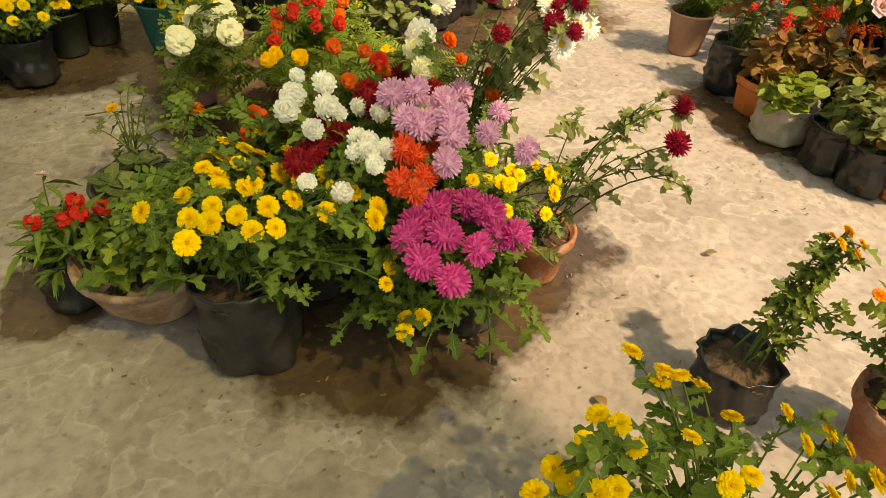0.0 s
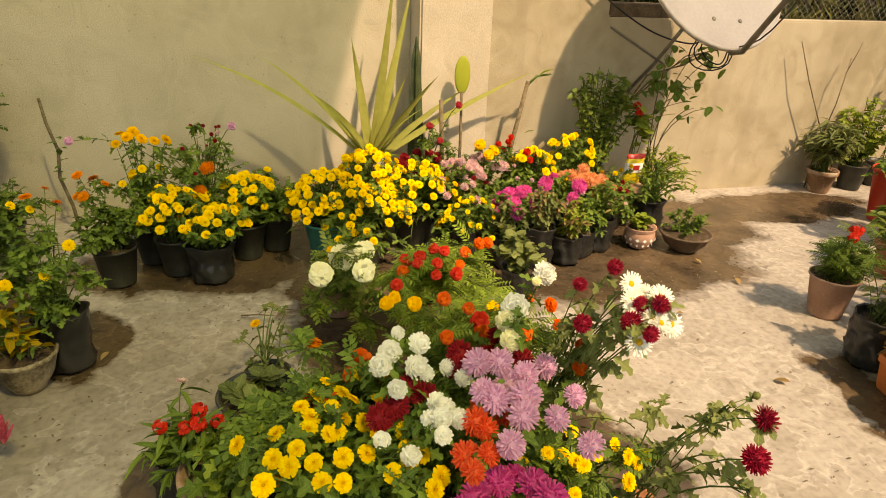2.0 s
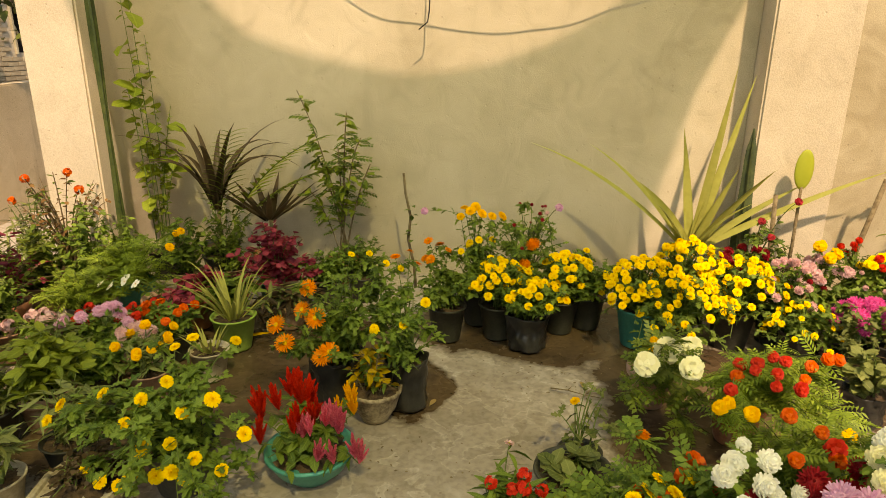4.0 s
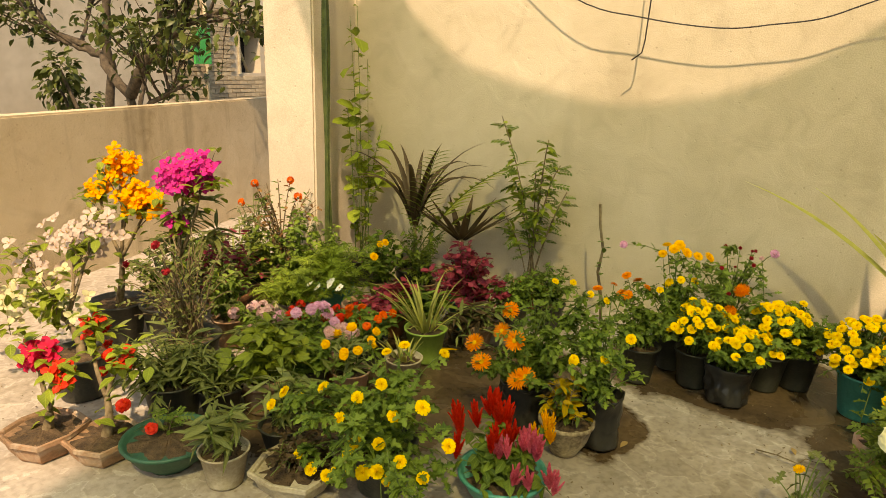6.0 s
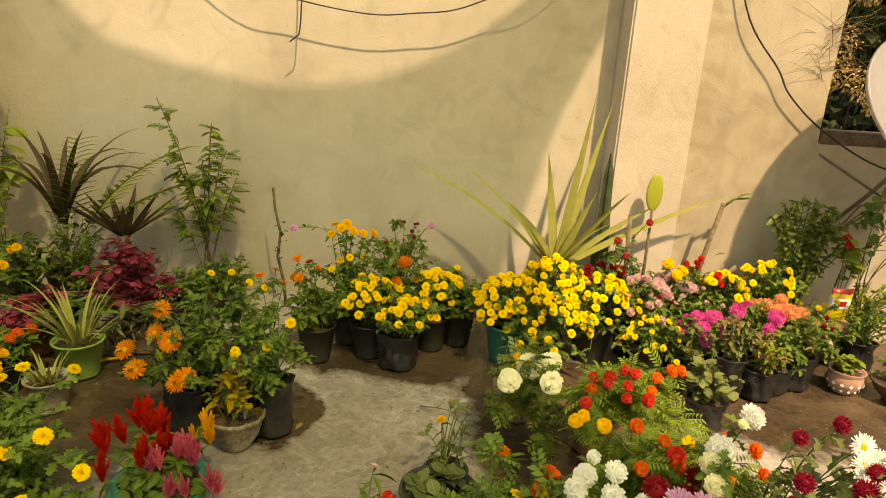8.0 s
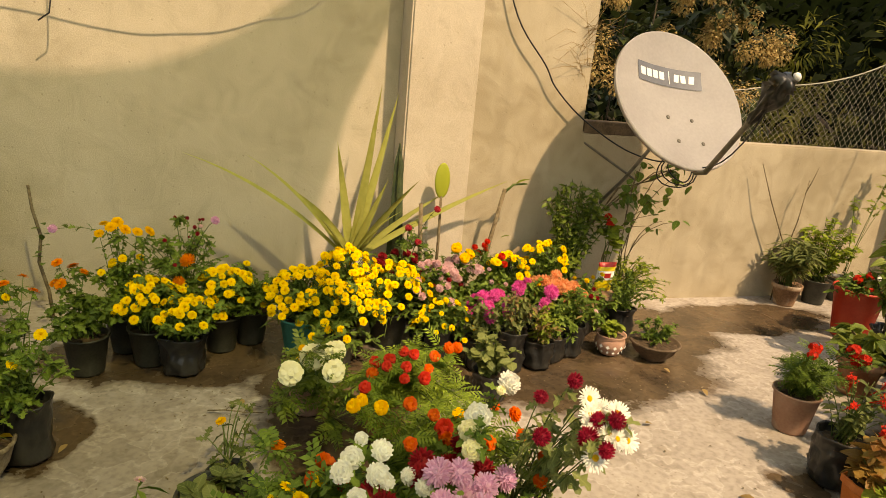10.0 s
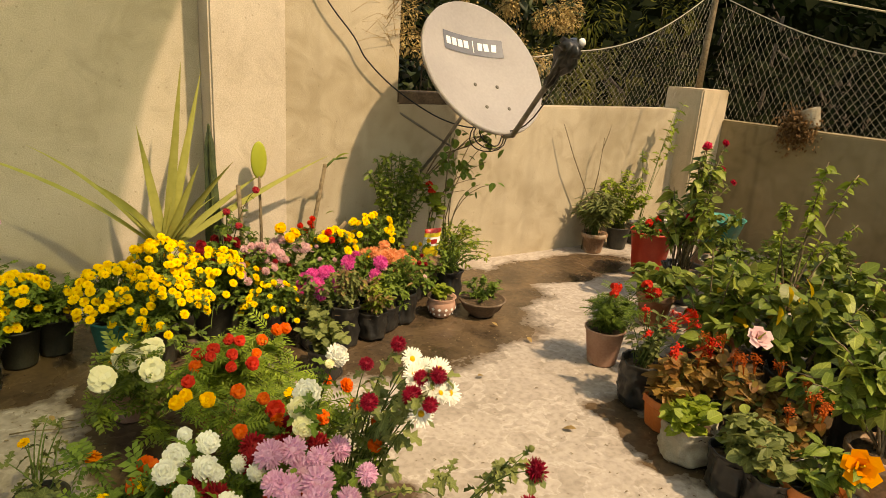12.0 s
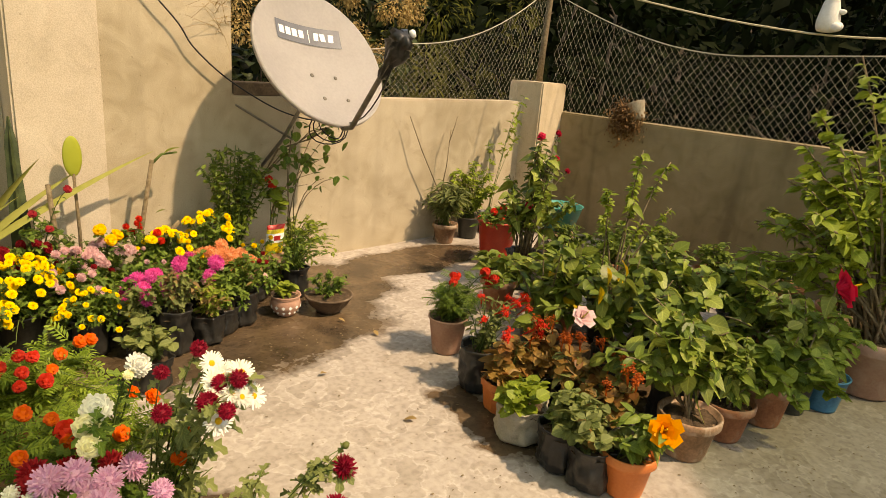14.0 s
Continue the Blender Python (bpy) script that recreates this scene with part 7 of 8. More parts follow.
for k, (x, y) in enumerate(((2.94, -2.84), (2.93, -2.98), (3.2, -2.72), (3.22, -2.5), (3.12, -2.9))):
    plant("potted_kalanchoe", "kalanchoe with round green and rusty leaves in black bag", "kalanchoe", (x, y), ("bag", 0.085, 0.17, BLACK_BAG), dome_tips(random.Random(70 + k), 14, x, y, 0.13, 0.2, 0.32), [("spray", ("rusty", "rusty", "rusty")[k - 2], 0.07, dome_tips(random.Random(80 + k), 5, x + 0.02, y, 0.11, 0.27, 0.36))] if k > 1 else (),
          (ROUND, (LEAF_GREY, LEAF_GREY, LEAF_RUST, LEAF_RUST, LEAF_RUST)[k], 80, 0.054), G_RIGHT, apart_leaves=True, second=(ROUND, (LEAF_GLOSSY, LEAF_RUST, LEAF_GREY, LEAF_RUST, LEAF_GREY)[k], 50, 0.05), upright=True, seed=k)
plant("potted_hibiscus", "small hibiscus with one orange-yellow bloom, terracotta pot", "hibiscus", (3.0, -3.08), ("rimmed", 0.1, 0.17, ORANGE_PLASTIC), dome_tips(random.Random(90), 10, 3.02, -3.1, 0.14, 0.2, 0.32), [("trumpet", "amber", 0.115, [(2.98, -3.2, 0.31)])], (OVAL, LEAF_GLOSSY, 44, 0.085), G_RIGHT, face=(-0.8, -0.4, 0.5), apart_leaves=True)
plant("potted_hibiscus", "hibiscus shrub in a rough terracotta pot", "hibiscus", (3.42, -3.10), ("rimmed", 0.12, 0.18, CLAY_DULL), dome_tips(random.Random(91), 14, 3.36, -2.95, 0.22, 0.35, 0.62), (), (BROAD, LEAF_GLOSSY, 95, 0.092), G_RIGHT, apart_leaves=True, thick=0.006, stem=TWIG, low=0.4, second=(OVAL, LEAF_YELLOW, 3, 0.08))
plant("potted_hibiscus", "leafy shrub in a plain terracotta pot", "hibiscus", (3.68, -3.14), ("rimmed", 0.11, 0.17, CLAY), dome_tips(random.Random(92), 14, 3.7, -3.1, 0.2, 0.25, 0.46), (), (OVAL, LEAF_GLOSSY, 80, 0.07), G_RIGHT, apart_leaves=True, stem=TWIG)
spots = ((3.55, -2.25, 0.72, LEAF_GLOSSY), (3.68, -2.6, 0.70, LEAF_GLOSSY), (3.9, -2.1, 0.6, LEAF_DARK), (3.95, -2.75, 0.66, LEAF_GLOSSY), (4.25, -2.5, 0.6, LEAF_DARK), (4.3, -2.95, 0.66, LEAF_GLOSSY), (4.6, -2.2, 0.55, LEAF_GLOSSY), (4.7, -2.75, 0.55, LEAF_DARK), (3.95, -1.62, 0.38, LEAF_GLOSSY), (4.3, -1.85, 0.52, LEAF_DARK), (3.62, -2.95, 0.5, LEAF_GLOSSY), (3.95, -3.2, 0.45, LEAF_DARK))
for k, (x, y, top, m) in enumerate(spots):
    r = random.Random(100 + k)
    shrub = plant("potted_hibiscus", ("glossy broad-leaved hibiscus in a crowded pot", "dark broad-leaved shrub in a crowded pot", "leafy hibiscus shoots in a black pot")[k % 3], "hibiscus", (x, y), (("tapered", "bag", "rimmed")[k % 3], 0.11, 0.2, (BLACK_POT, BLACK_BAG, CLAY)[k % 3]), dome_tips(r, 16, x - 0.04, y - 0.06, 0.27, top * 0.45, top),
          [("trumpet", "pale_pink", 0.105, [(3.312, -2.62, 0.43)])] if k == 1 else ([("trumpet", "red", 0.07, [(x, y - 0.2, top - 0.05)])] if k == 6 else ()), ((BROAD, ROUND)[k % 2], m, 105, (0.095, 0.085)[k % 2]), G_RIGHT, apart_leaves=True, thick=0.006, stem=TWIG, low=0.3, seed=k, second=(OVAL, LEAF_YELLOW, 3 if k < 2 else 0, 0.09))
    host = shrub if k == 1 else host if k else None
plant("potted_shrub", "tall light-green shrub with bare upper twigs", "shrub", (4.15, -2.25), ("tapered", 0.12, 0.22, BLACK_POT), [(4.18, -2.3, 1.06), (4.5, -2.3, 0.98), (3.9, -2.3, 0.87), (4.25, -2.25, 0.95), (4.08, -2.35, 0.8), (4.4, -2.4, 0.75), (4.05, -2.2, 0.7), (4.3, -2.3, 0.65)], (), (OVAL, LEAF_FRESH, 90, 0.058), G_RIGHT, apart_leaves=True, thick=0.007, stem=TWIG, low=0.6)
plant("potted_hibiscus", "hibiscus with a large red bloom in a black pot", "hibiscus", (4.17, -3.25), ("tapered", 0.08, 0.17, BLACK_POT), dome_tips(random.Random(120), 14, 4.15, -3.1, 0.22, 0.35, 0.62), [("trumpet", "crimson", 0.17, [(4.15, -3.32, 0.62)])], (BROAD, LEAF_GLOSSY, 80, 0.085), G_RIGHT, face=(0.55, -0.75, 0.25), apart_leaves=True, thick=0.006, stem=TWIG, low=0.3)
plant("potted_shrub", "leafy shoots in a blue plastic pot", "shrub", (4.33, -3.33), ("tapered", 0.095, 0.17, BLUE), dome_tips(random.Random(121), 12, 4.33, -3.3, 0.18, 0.3, 0.5), (), (OVAL, LEAF_DARK, 70, 0.08), G_RIGHT, apart_leaves=True)
plant("potted_tree", "tall dense citrus-like shrub in a large terracotta pot", "shrub", (4.73, -3.40), ("rimmed", 0.2, 0.3, PINK_CLAY), dome_tips(random.Random(122), 36, 4.68, -3.08, 0.42, 0.55, 1.28) + [(4.6, -3.08, 1.59), (4.62, -2.93, 1.34), (4.7, -3.2, 1.45)], (), (BROAD, LEAF_FRESH, 470, 0.085), G_RIGHT, apart_leaves=True, thick=0.009, stem=TWIG, low=0.4)
plant("potted_tree", "tall thin shrub with yellow-green tips by the parapet", "shrub", (5.2, -3.15), ("rimmed", 0.15, 0.25, CLAY), dome_tips(random.Random(123), 20, 5.2, -3.2, 0.4, 0.6, 1.25), (), (OVAL, LEAF_FRESH, 230, 0.085), G_RIGHT, apart_leaves=True, thick=0.008, stem=TWIG, low=0.45)

# three yellowed leaves on the tall hibiscus
me = mesh_of("leaf", *OVAL, [LEAF_YELLOW], True, uv=blade_uv(OVAL))
for p, d in (((3.40, -2.65, 0.65), (0.2, -0.4, -1)), ((3.40, -2.71, 0.70), (0.6, -0.3, -0.7)), ((3.40, -2.63, 0.56), (0.1, -0.3, -1))):
    placed("leaf", me, host, Matrix.Translation(-host.location) @ aimed(p, d, 0.085, 0.3), "yellowed leaf")

# plants at the west pillar
plant("potted_celosia", "crimson and pink plumed celosia in a teal basin", "celosia", (-0.05, -2.08), ("bowl", 0.15, 0.11, TEAL), dome_tips(random.Random(130), 26, -0.05, -2.1, 0.15, 0.1, 0.2),
      [("plume", "red", 0.135, dome_tips(random.Random(31), 19, -0.13, -2.06, 0.12, 0.16, 0.29)), ("plume", "rose", 0.12, dome_tips(random.Random(32), 18, 0.03, -2.13, 0.11, 0.10, 0.23)), ("plume", "golden", 0.10, dome_tips(random.Random(34), 5, 0.07, -2.0, 0.05, 0.18, 0.24))], (OVAL, LEAF, 150, 0.075), G_LEFT, upright=True)
plant("potted_gerbera", "orange daisy-flowered plant with deep green leaves", "chrysanthemum", (-0.12, -1.55), ("bag", 0.11, 0.2, BLACK_BAG), dome_tips(random.Random(131), 40, -0.05, -1.58, 0.27, 0.2, 0.56),
      [("single", "orange", 0.085, lift([(-0.31, -1.7, 0.38), (-0.27, -1.72, 0.3), (-0.17, -1.7, 0.53), (-0.2, -1.7, 0.45), (-0.11, -1.75, 0.28), (-0.08, -1.75, 0.3), (-0.14, -1.72, 0.42)], 1, 0.01)), ("daisy", "yellow", 0.04, [(0.17, -1.6, 0.6), (0.1, -1.55, 0.6), (-0.04, -1.55, 0.63), (0.09, -1.72, 0.4), (0.02, -1.5, 0.62)])], (LOBED, LEAF, 480, 0.056), G_LEFT, buds=20)
plant("potted_chrysanthemum", "budding chrysanthemum with few yellow blooms in black bags", MUM, (0.18, -1.58), ("bag", 0.085, 0.22, BLACK_BAG), dome_tips(random.Random(132), 30, 0.14, -1.55, 0.2, 0.22, 0.52), [("daisy", "yellow", 0.045, [(0.2, -1.7, 0.41), (0.28, -1.68, 0.5), (0.09, -1.72, 0.39)]), ("daisy", "orange", 0.05, [(0.1, -1.4, 0.58), (0.2, -1.42, 0.56), (0.16, -1.38, 0.6)])], (LOBED, LEAF, 240, 0.055), G_LEFT, buds=26)
plant("potted_coleus", "yellowing leggy plant in a stained cream bowl", "plant", (0.08, -1.70), ("bowl", 0.105, 0.14, STAINED), dome_tips(random.Random(133), 14, 0.06, -1.72, 0.12, 0.16, 0.32), (), (OVAL, LEAF_YELLOW, 30, 0.07), G_LEFT, stem=TWIG, second=(OVAL, LEAF, 20, 0.06))
plant("potted_chrysanthemum", "spreading yellow chrysanthemum with deep green lobed leaves", MUM, (-0.45, -2.2), ("tapered", 0.12, 0.18, BLACK_POT), dome_tips(random.Random(134), 50, -0.46, -2.28, 0.33, 0.12, 0.46),
      [("daisy", "yellow", 0.055, lift([(-0.46, -2.35, 0.4), (-0.33, -2.35, 0.37), (-0.37, -2.37, 0.29), (-0.46, -2.37, 0.27), (-0.29, -2.38, 0.24), (-0.41, -2.4, 0.18), (-0.36, -2.4, 0.2), (-0.56, -2.38, 0.12), (-0.62, -2.38, 0.12), (-0.69, -2.35, 0.14), (-0.24, -2.33, 0.42), (-0.15, -2.33, 0.32), (-0.52, -2.36, 0.33), (-0.4, -2.3, 0.45), (-0.6, -2.33, 0.4), (-0.33, -2.38, 0.16), (-0.5, -2.4, 0.15), (-0.66, -2.3, 0.26), (-0.22, -2.36, 0.2)], 2, 0.01)), ("daisy", "yellow", 0.05, [(-0.48, -2.38, 0.22), (-0.7, -2.33, 0.34), (-0.82, -2.32, 0.28), (-0.78, -2.3, 0.33), (-0.72, -2.3, 0.32), (-0.42, -2.1, 0.5), (-0.55, -2.1, 0.46), (-0.49, -2.1, 0.46), (-0.27, -2.1, 0.5)])], (LOBED, LEAF, 620, 0.058), G_LEFT, buds=40)
spider = []
rng = random.Random(140)
for k in range(34):
    a = rng.uniform(0, 6.28)
    spider.append(((math.cos(a), math.sin(a), rng.uniform(1.0, 3.4)), rng.uniform(0.24, 0.40), 0.02, rng.uniform(0.5, 1.6)))
strap_plant("spider_plant", "striped spider plant in a lime-green pot", "spider plant", (-0.75, -1.2), ("tapered", 0.105, 0.17, LIME), spider, LEAF_AGAVE, G_LEFT)
strap_plant("spider_plant", "young spider plant in a pale cream pot", "spider plant", (-0.72, -1.5), ("tapered", 0.085, 0.14, CREAM), [((d[0], d[1], d[2]), q * 0.5, w * 0.8, e) for d, q, w, e in spider[:20]], LEAF_AGAVE, G_LEFT)
plant("potted_coleus", "deep red coleus with jagged leaves", "coleus", (-0.72, -0.72), ("tapered", 0.11, 0.18, TEAL), dome_tips(random.Random(141), 40, -0.72, -0.75, 0.26, 0.16, 0.52), (), (ROUND, LEAF_RED, 330, 0.064), G_LEFT, low=0.1)
plant("potted_coleus", "crimson coleus spreading beside the spider plant", "coleus", (-1.05, -1.0), ("rimmed", 0.1, 0.16, CLAY), dome_tips(random.Random(142), 26, -1.02, -1.02, 0.2, 0.14, 0.32), (), (ROUND, LEAF_RED, 190, 0.064), G_LEFT, low=0.1)
fan = []
for k in range(16):
    a = rng.uniform(0, 6.28)
    fan.append(((math.cos(a) * 0.3, math.sin(a) * 0.22, 1), rng.uniform(0.46, 0.74), 0.052, rng.uniform(0.8, 3.0)))
strap_plant("dracaena", "dark purple-green cordyline with sword leaves", "dracaena", (-1.2, -0.42), ("tapered", 0.11, 0.2, BLACK_POT), fan, LEAF_PURPLE, G_LEFT, 0.32)
strap_plant("dracaena", "rosette of dark stiff leaves in a clay pot", "dracaena", (-0.92, -0.32), ("rimmed", 0.11, 0.2, CLAY), [((math.cos(a), math.sin(a) * 0.7, 0.7), 0.36, 0.05, 0.2) for a in (6.28 * k / 15 for k in range(15))], LEAF_PURPLE, G_LEFT, 0.25)


def palm(at, fronds, label):
    root = thing("palm", at, label, "palm", G_LEFT)
    z = pot_part(root, "tapered", 0.12, 0.22, BLACK_POT, rng)
    for d, q in fronds:
        d = Vector(d).normalized()
        p, pts = Vector((0, 0, z)), []
        for k in range(13):
            pts.append(p.copy())
            p = p + d * q / 12
            d = (d + Vector((0, 0, -0.085))).normalized()
        frond = tubes("frond", [(pts, 0.004)], STEM, root)
        poses = []
        for k in range(5, 13):
            for s in (-1, 1):
                for o in (0, 0.5):
                    b = pts[k - 1].lerp(pts[k], o)
                    t = (pts[k] - pts[k - 1]).normalized()
                    side = t.cross(Vector((0, 0, 1))).normalized() * s
                    poses.append(aimed(b, side + t * 0.9 + Vector((0, 0, 0.15)), 0.2 * (1.1 - 0.05 * k)))
        scattered("leaf_fan", LANCE, poses, LEAF_FRESH, frond, kind="stuff")


palm((-1.28, -0.28, 0), [((0.55, -0.15, 1), 1.15), ((0.25, -0.3, 1), 1.0), ((0.7, 0.05, 0.9), 1.1)], "young palm with arching fronds at the wall")
plant("potted_shrub", "tall thin curry-leaf shrub against the wall", "shrub", (-0.5, -0.24), ("rimmed", 0.1, 0.16, CLAY), [(-0.43, -0.28, 1.04), (-0.71, -0.3, 1.16), (-0.5, -0.25, 0.85), (-0.35, -0.28, 0.9), (-0.62, -0.28, 0.8), (-0.3, -0.28, 0.75), (-0.45, -0.3, 0.65), (-0.65, -0.35, 0.6)], (), (PINNATE, LEAF, 90, 0.10), G_LEFT, thick=0.006, low=0.35, stem=TWIG, second=(OVAL, LEAF_FRESH, 80, 0.08))
root = thing("bare_stalk", (-0.08, -0.26, 0.0), "bare cut stalk with small side shoots", "stalk", G_LEFT)
tubes("stalk", [([(0.04, 0, 0), (0.03, 0, 0.14), (-0.005, 0, 0.3), (0.012, 0, 0.44), (-0.02, 0.01, 0.58), (-0.03, 0.01, 0.7)], 0.009)], TWIG, root, 6, 0.8)
scattered("foliage", OVAL, [aimed((0.02, -0.01, 0.3 + 0.03 * k), (rng.uniform(-1, 1), rng.uniform(-1, 0), 0.3), 0.05) for k in range(8)], LEAF, root, kind="stuff")
plant("wall_creeper", "yellow-green creeper climbing the cactus by the pillar", "creeper", (-1.62, -0.34), ("tapered", 0.1, 0.18, BLACK_POT), [(-1.66, -0.34, 1.95), (-1.7, -0.34, 1.7), (-1.6, -0.3, 1.45), (-1.72, -0.36, 1.2), (-1.55, -0.2, 1.05), (-1.68, -0.2, 0.85), (-1.5, -0.25, 0.8), (-1.75, -0.3, 0.7)], (), (ROUND, LEAF_FRESH, 24, 0.15), G_LEFT, low=0.2, second=(OVAL, LEAF_FRESH, 110, 0.055), thick=0.004, rise=0.0)
plant("potted_shrub", "feathery bright green bush in a teal pot", "shrub", (-1.5, -0.85), ("tapered", 0.11, 0.17, TEAL), dome_tips(random.Random(150), 60, -1.5, -0.85, 0.27, 0.16, 0.42), [("daisy", "golden", 0.05, [(-1.12, -1.0, 0.5), (-1.06, -1.05, 0.53), (-1.1, -1.1, 0.46)])], (FERN, LEAF_FERN, 520, 0.08), G_LEFT)
plant("potted_crown_of_thorns", "twiggy plant with orange blooms by the pillar", "flowering plant", (-2.0, -0.68), ("rimmed", 0.11, 0.18, CLAY), dome_tips(random.Random(151), 24, -1.98, -0.68, 0.3, 0.35, 0.78), [("cluster", "orange_red", 0.06, [(-2.1, -0.8, 0.7), (-1.85, -0.78, 0.74), (-1.82, -0.75, 0.64), (-2.25, -0.75, 0.56)])], (OVAL, LEAF, 75, 0.06), G_LEFT, stem=TWIG, thick=0.005, second=(OVAL, DRY_RUST, 110, 0.045))
strap_plant("dracaena", "tuft of narrow green leaves before the pillar", "dracaena", (-2.25, -0.85), ("tapered", 0.1, 0.17, BLACK_POT), [((math.cos(a), math.sin(a), 1.2), 0.4, 0.02, 0.8) for a in (6.28 * k / 22 for k in range(22))], LEAF_GREY, G_LEFT)
plant("potted_coleus", "purple-red coleus mixed with yellow-green leaves", "coleus", (-1.95, -1.25), ("rimmed", 0.12, 0.17, CLAY), dome_tips(random.Random(152), 44, -1.95, -1.25, 0.26, 0.22, 0.56), (), (OVAL, LEAF_RED, 160, 0.06), G_LEFT, second=(OVAL, LEAF_FRESH, 150, 0.055), stem=TWIG)
plant("potted_adenium", "upright plant with long leaf whorls", "plant", (-2.1, -1.5), ("tapered", 0.1, 0.17, BLACK_POT), [(-1.88, -1.55, 0.78), (-2.0, -1.5, 0.6), (-1.75, -1.5, 0.62)], (), (LANCE, LEAF_GREY, 60, 0.17), G_LEFT, low=0.6)
plant("potted_cyclamen", "white-flowered plant in a small clay pot", "flowering plant", (-1.22, -1.02), ("rimmed", 0.11, 0.16, PINK_CLAY), [(-1.25, -1.05, 0.26)], [("five", "white", 0.055, [(-1.47, -1.15, 0.26), (-1.42, -1.15, 0.25), (-1.36, -1.12, 0.27), (-1.3, -1.12, 0.26), (-1.4, -1.05, 0.26)])], (OVAL, LEAF, 12, 0.06), G_LEFT)
spots = ((-1.5, -1.55, "cluster", "pale_pink", 0.07, 0.24), (-1.32, -1.4, "cluster", "red", 0.06, 0.22), (-1.2, -1.55, "incurved", "pink", 0.065, 0.3), (-1.0, -1.6, "incurved", "pale_pink", 0.055, 0.24), (-0.98, -1.35, "marigold", "orange_red", 0.055, 0.26), (-0.88, -1.7, "marigold", "golden", 0.055, 0.3), (-1.15, -1.25, "cluster", "red", 0.06, 0.2))
for k, (x, y, kind, color, size, top) in enumerate(spots):
    r = random.Random(160 + k)
    plant("potted_flower", f"low {color.replace('_', ' ')} flowering plant among the pots", "flowering plant", (x, y), ("tapered", 0.085, 0.13, (CLAY, BLACK_POT, PINK_CLAY)[k % 3]), dome_tips(r, 18, x, y, 0.16, 0.14, top), [(kind, color, size, dome_tips(r, 9, x, y - 0.02, 0.15, top - 0.06, top + 0.03))], ((LANCE, LEAF_GREY, 110, 0.08) if k % 2 else (LOBED, LEAF, 150, 0.055)), G_LEFT, seed=k)
plant("potted_basil", "fresh green broad-leaved herb in a clay pot", "herb", (-1.15, -1.95), ("rimmed", 0.11, 0.16, CLAY_DULL), dome_tips(random.Random(170), 22, -1.1, -1.98, 0.17, 0.2, 0.42), (), (OVAL, LEAF_FRESH, 170, 0.085), G_LEFT)
plant("potted_desert_rose", "small desert rose with swollen base in white pot", "plant", (-0.95, -2.42), ("tapered", 0.085, 0.13, CREAM), dome_tips(random.Random(171), 12, -0.95, -2.42, 0.09, 0.2, 0.3), (), (LANCE, LEAF_GREY, 80, 0.11), G_LEFT, thick=0.008, low=0.5)
plant("potted_seedling", "creeping small-leaved groundcover in a pale tray", "groundcover", (-0.72, -2.32), ("tray", 0.14, 0.08, CREAM), dome_tips(random.Random(172), 40, -0.72, -2.3, 0.17, 0.07, 0.16), (), (ROUND, LEAF_PURPLE, 420, 0.025), G_LEFT)
plant("potted_succulent", "round stone-like caudex plant in a dark pot", "succulent", (-0.88, -2.18), ("tapered", 0.09, 0.12, BLACK_POT), dome_tips(random.Random(173), 12, -0.86, -2.15, 0.12, 0.2, 0.36), (), (LANCE, LEAF_GREY, 70, 0.12), G_LEFT)
plant("potted_marigold", "sparse plant in a wide dark-green basin of bare soil", MARI, (-1.2, -2.42), ("bowl", 0.16, 0.11, GREEN_BASIN), [(-1.15, -2.42, 0.2), (-1.2, -2.4, 0.24)], (), (PINNATE, LEAF, 14, 0.06), G_LEFT, stem=TWIG)
plant("potted_zinnia", "red zinnias among narrow green leaves", "zinnia", (-1.42, -2.18), ("tapered", 0.12, 0.18, BLACK_POT), dome_tips(random.Random(174), 36, -1.42, -2.2, 0.27, 0.16, 0.42), [("marigold", "red", 0.06, [(-1.62, -2.3, 0.4), (-1.55, -2.35, 0.32), (-1.6, -2.35, 0.24), (-1.45, -2.35, 0.36), (-1.68, -2.25, 0.3), (-1.38, -2.45, 0.2), (-1.25, -2.45, 0.14)])], (LANCE, LEAF_GREY, 420, 0.085), G_LEFT)
plant("potted_shrub", "thin grey-green bush with small red buds", "shrub", (-1.65, -1.85), ("tapered", 0.14, 0.2, BLACK_POT), dome_tips(random.Random(175), 60, -1.65, -1.85, 0.32, 0.3, 0.72), [("marigold", "dark_red", 0.05, [(-1.95, -1.9, 0.5), (-1.7, -1.95, 0.64), (-1.6, -2.0, 0.55)])], (OVAL, LEAF_GREY, 330, 0.036), G_LEFT, stem=TWIG, buds=14)

plant("tradescantia", "sprawling dark striped leaves in a clay pot", "plant", (-0.58, -0.92), ("rimmed", 0.1, 0.14, CLAY_DULL), dome_tips(random.Random(178), 30, -0.56, -1.0, 0.22, 0.08, 0.26), (), (LANCE, LEAF_PURPLE, 110, 0.13), G_LEFT, second=(LANCE, LEAF_GREY, 80, 0.12))
v, f = strap((0, 0, 0.012), (1, 0.45, 0.28), 0.2, 0.05, 0.5)
peel = tagged(new("fallen_leaf", mesh_of("fallen_leaf", v, f, [PETAL["golden"]], True)), "large curled yellow leaf lying on the concrete", "leaf", "fallen leaves")
peel.location = (-0.80, -1.14, 0.0)

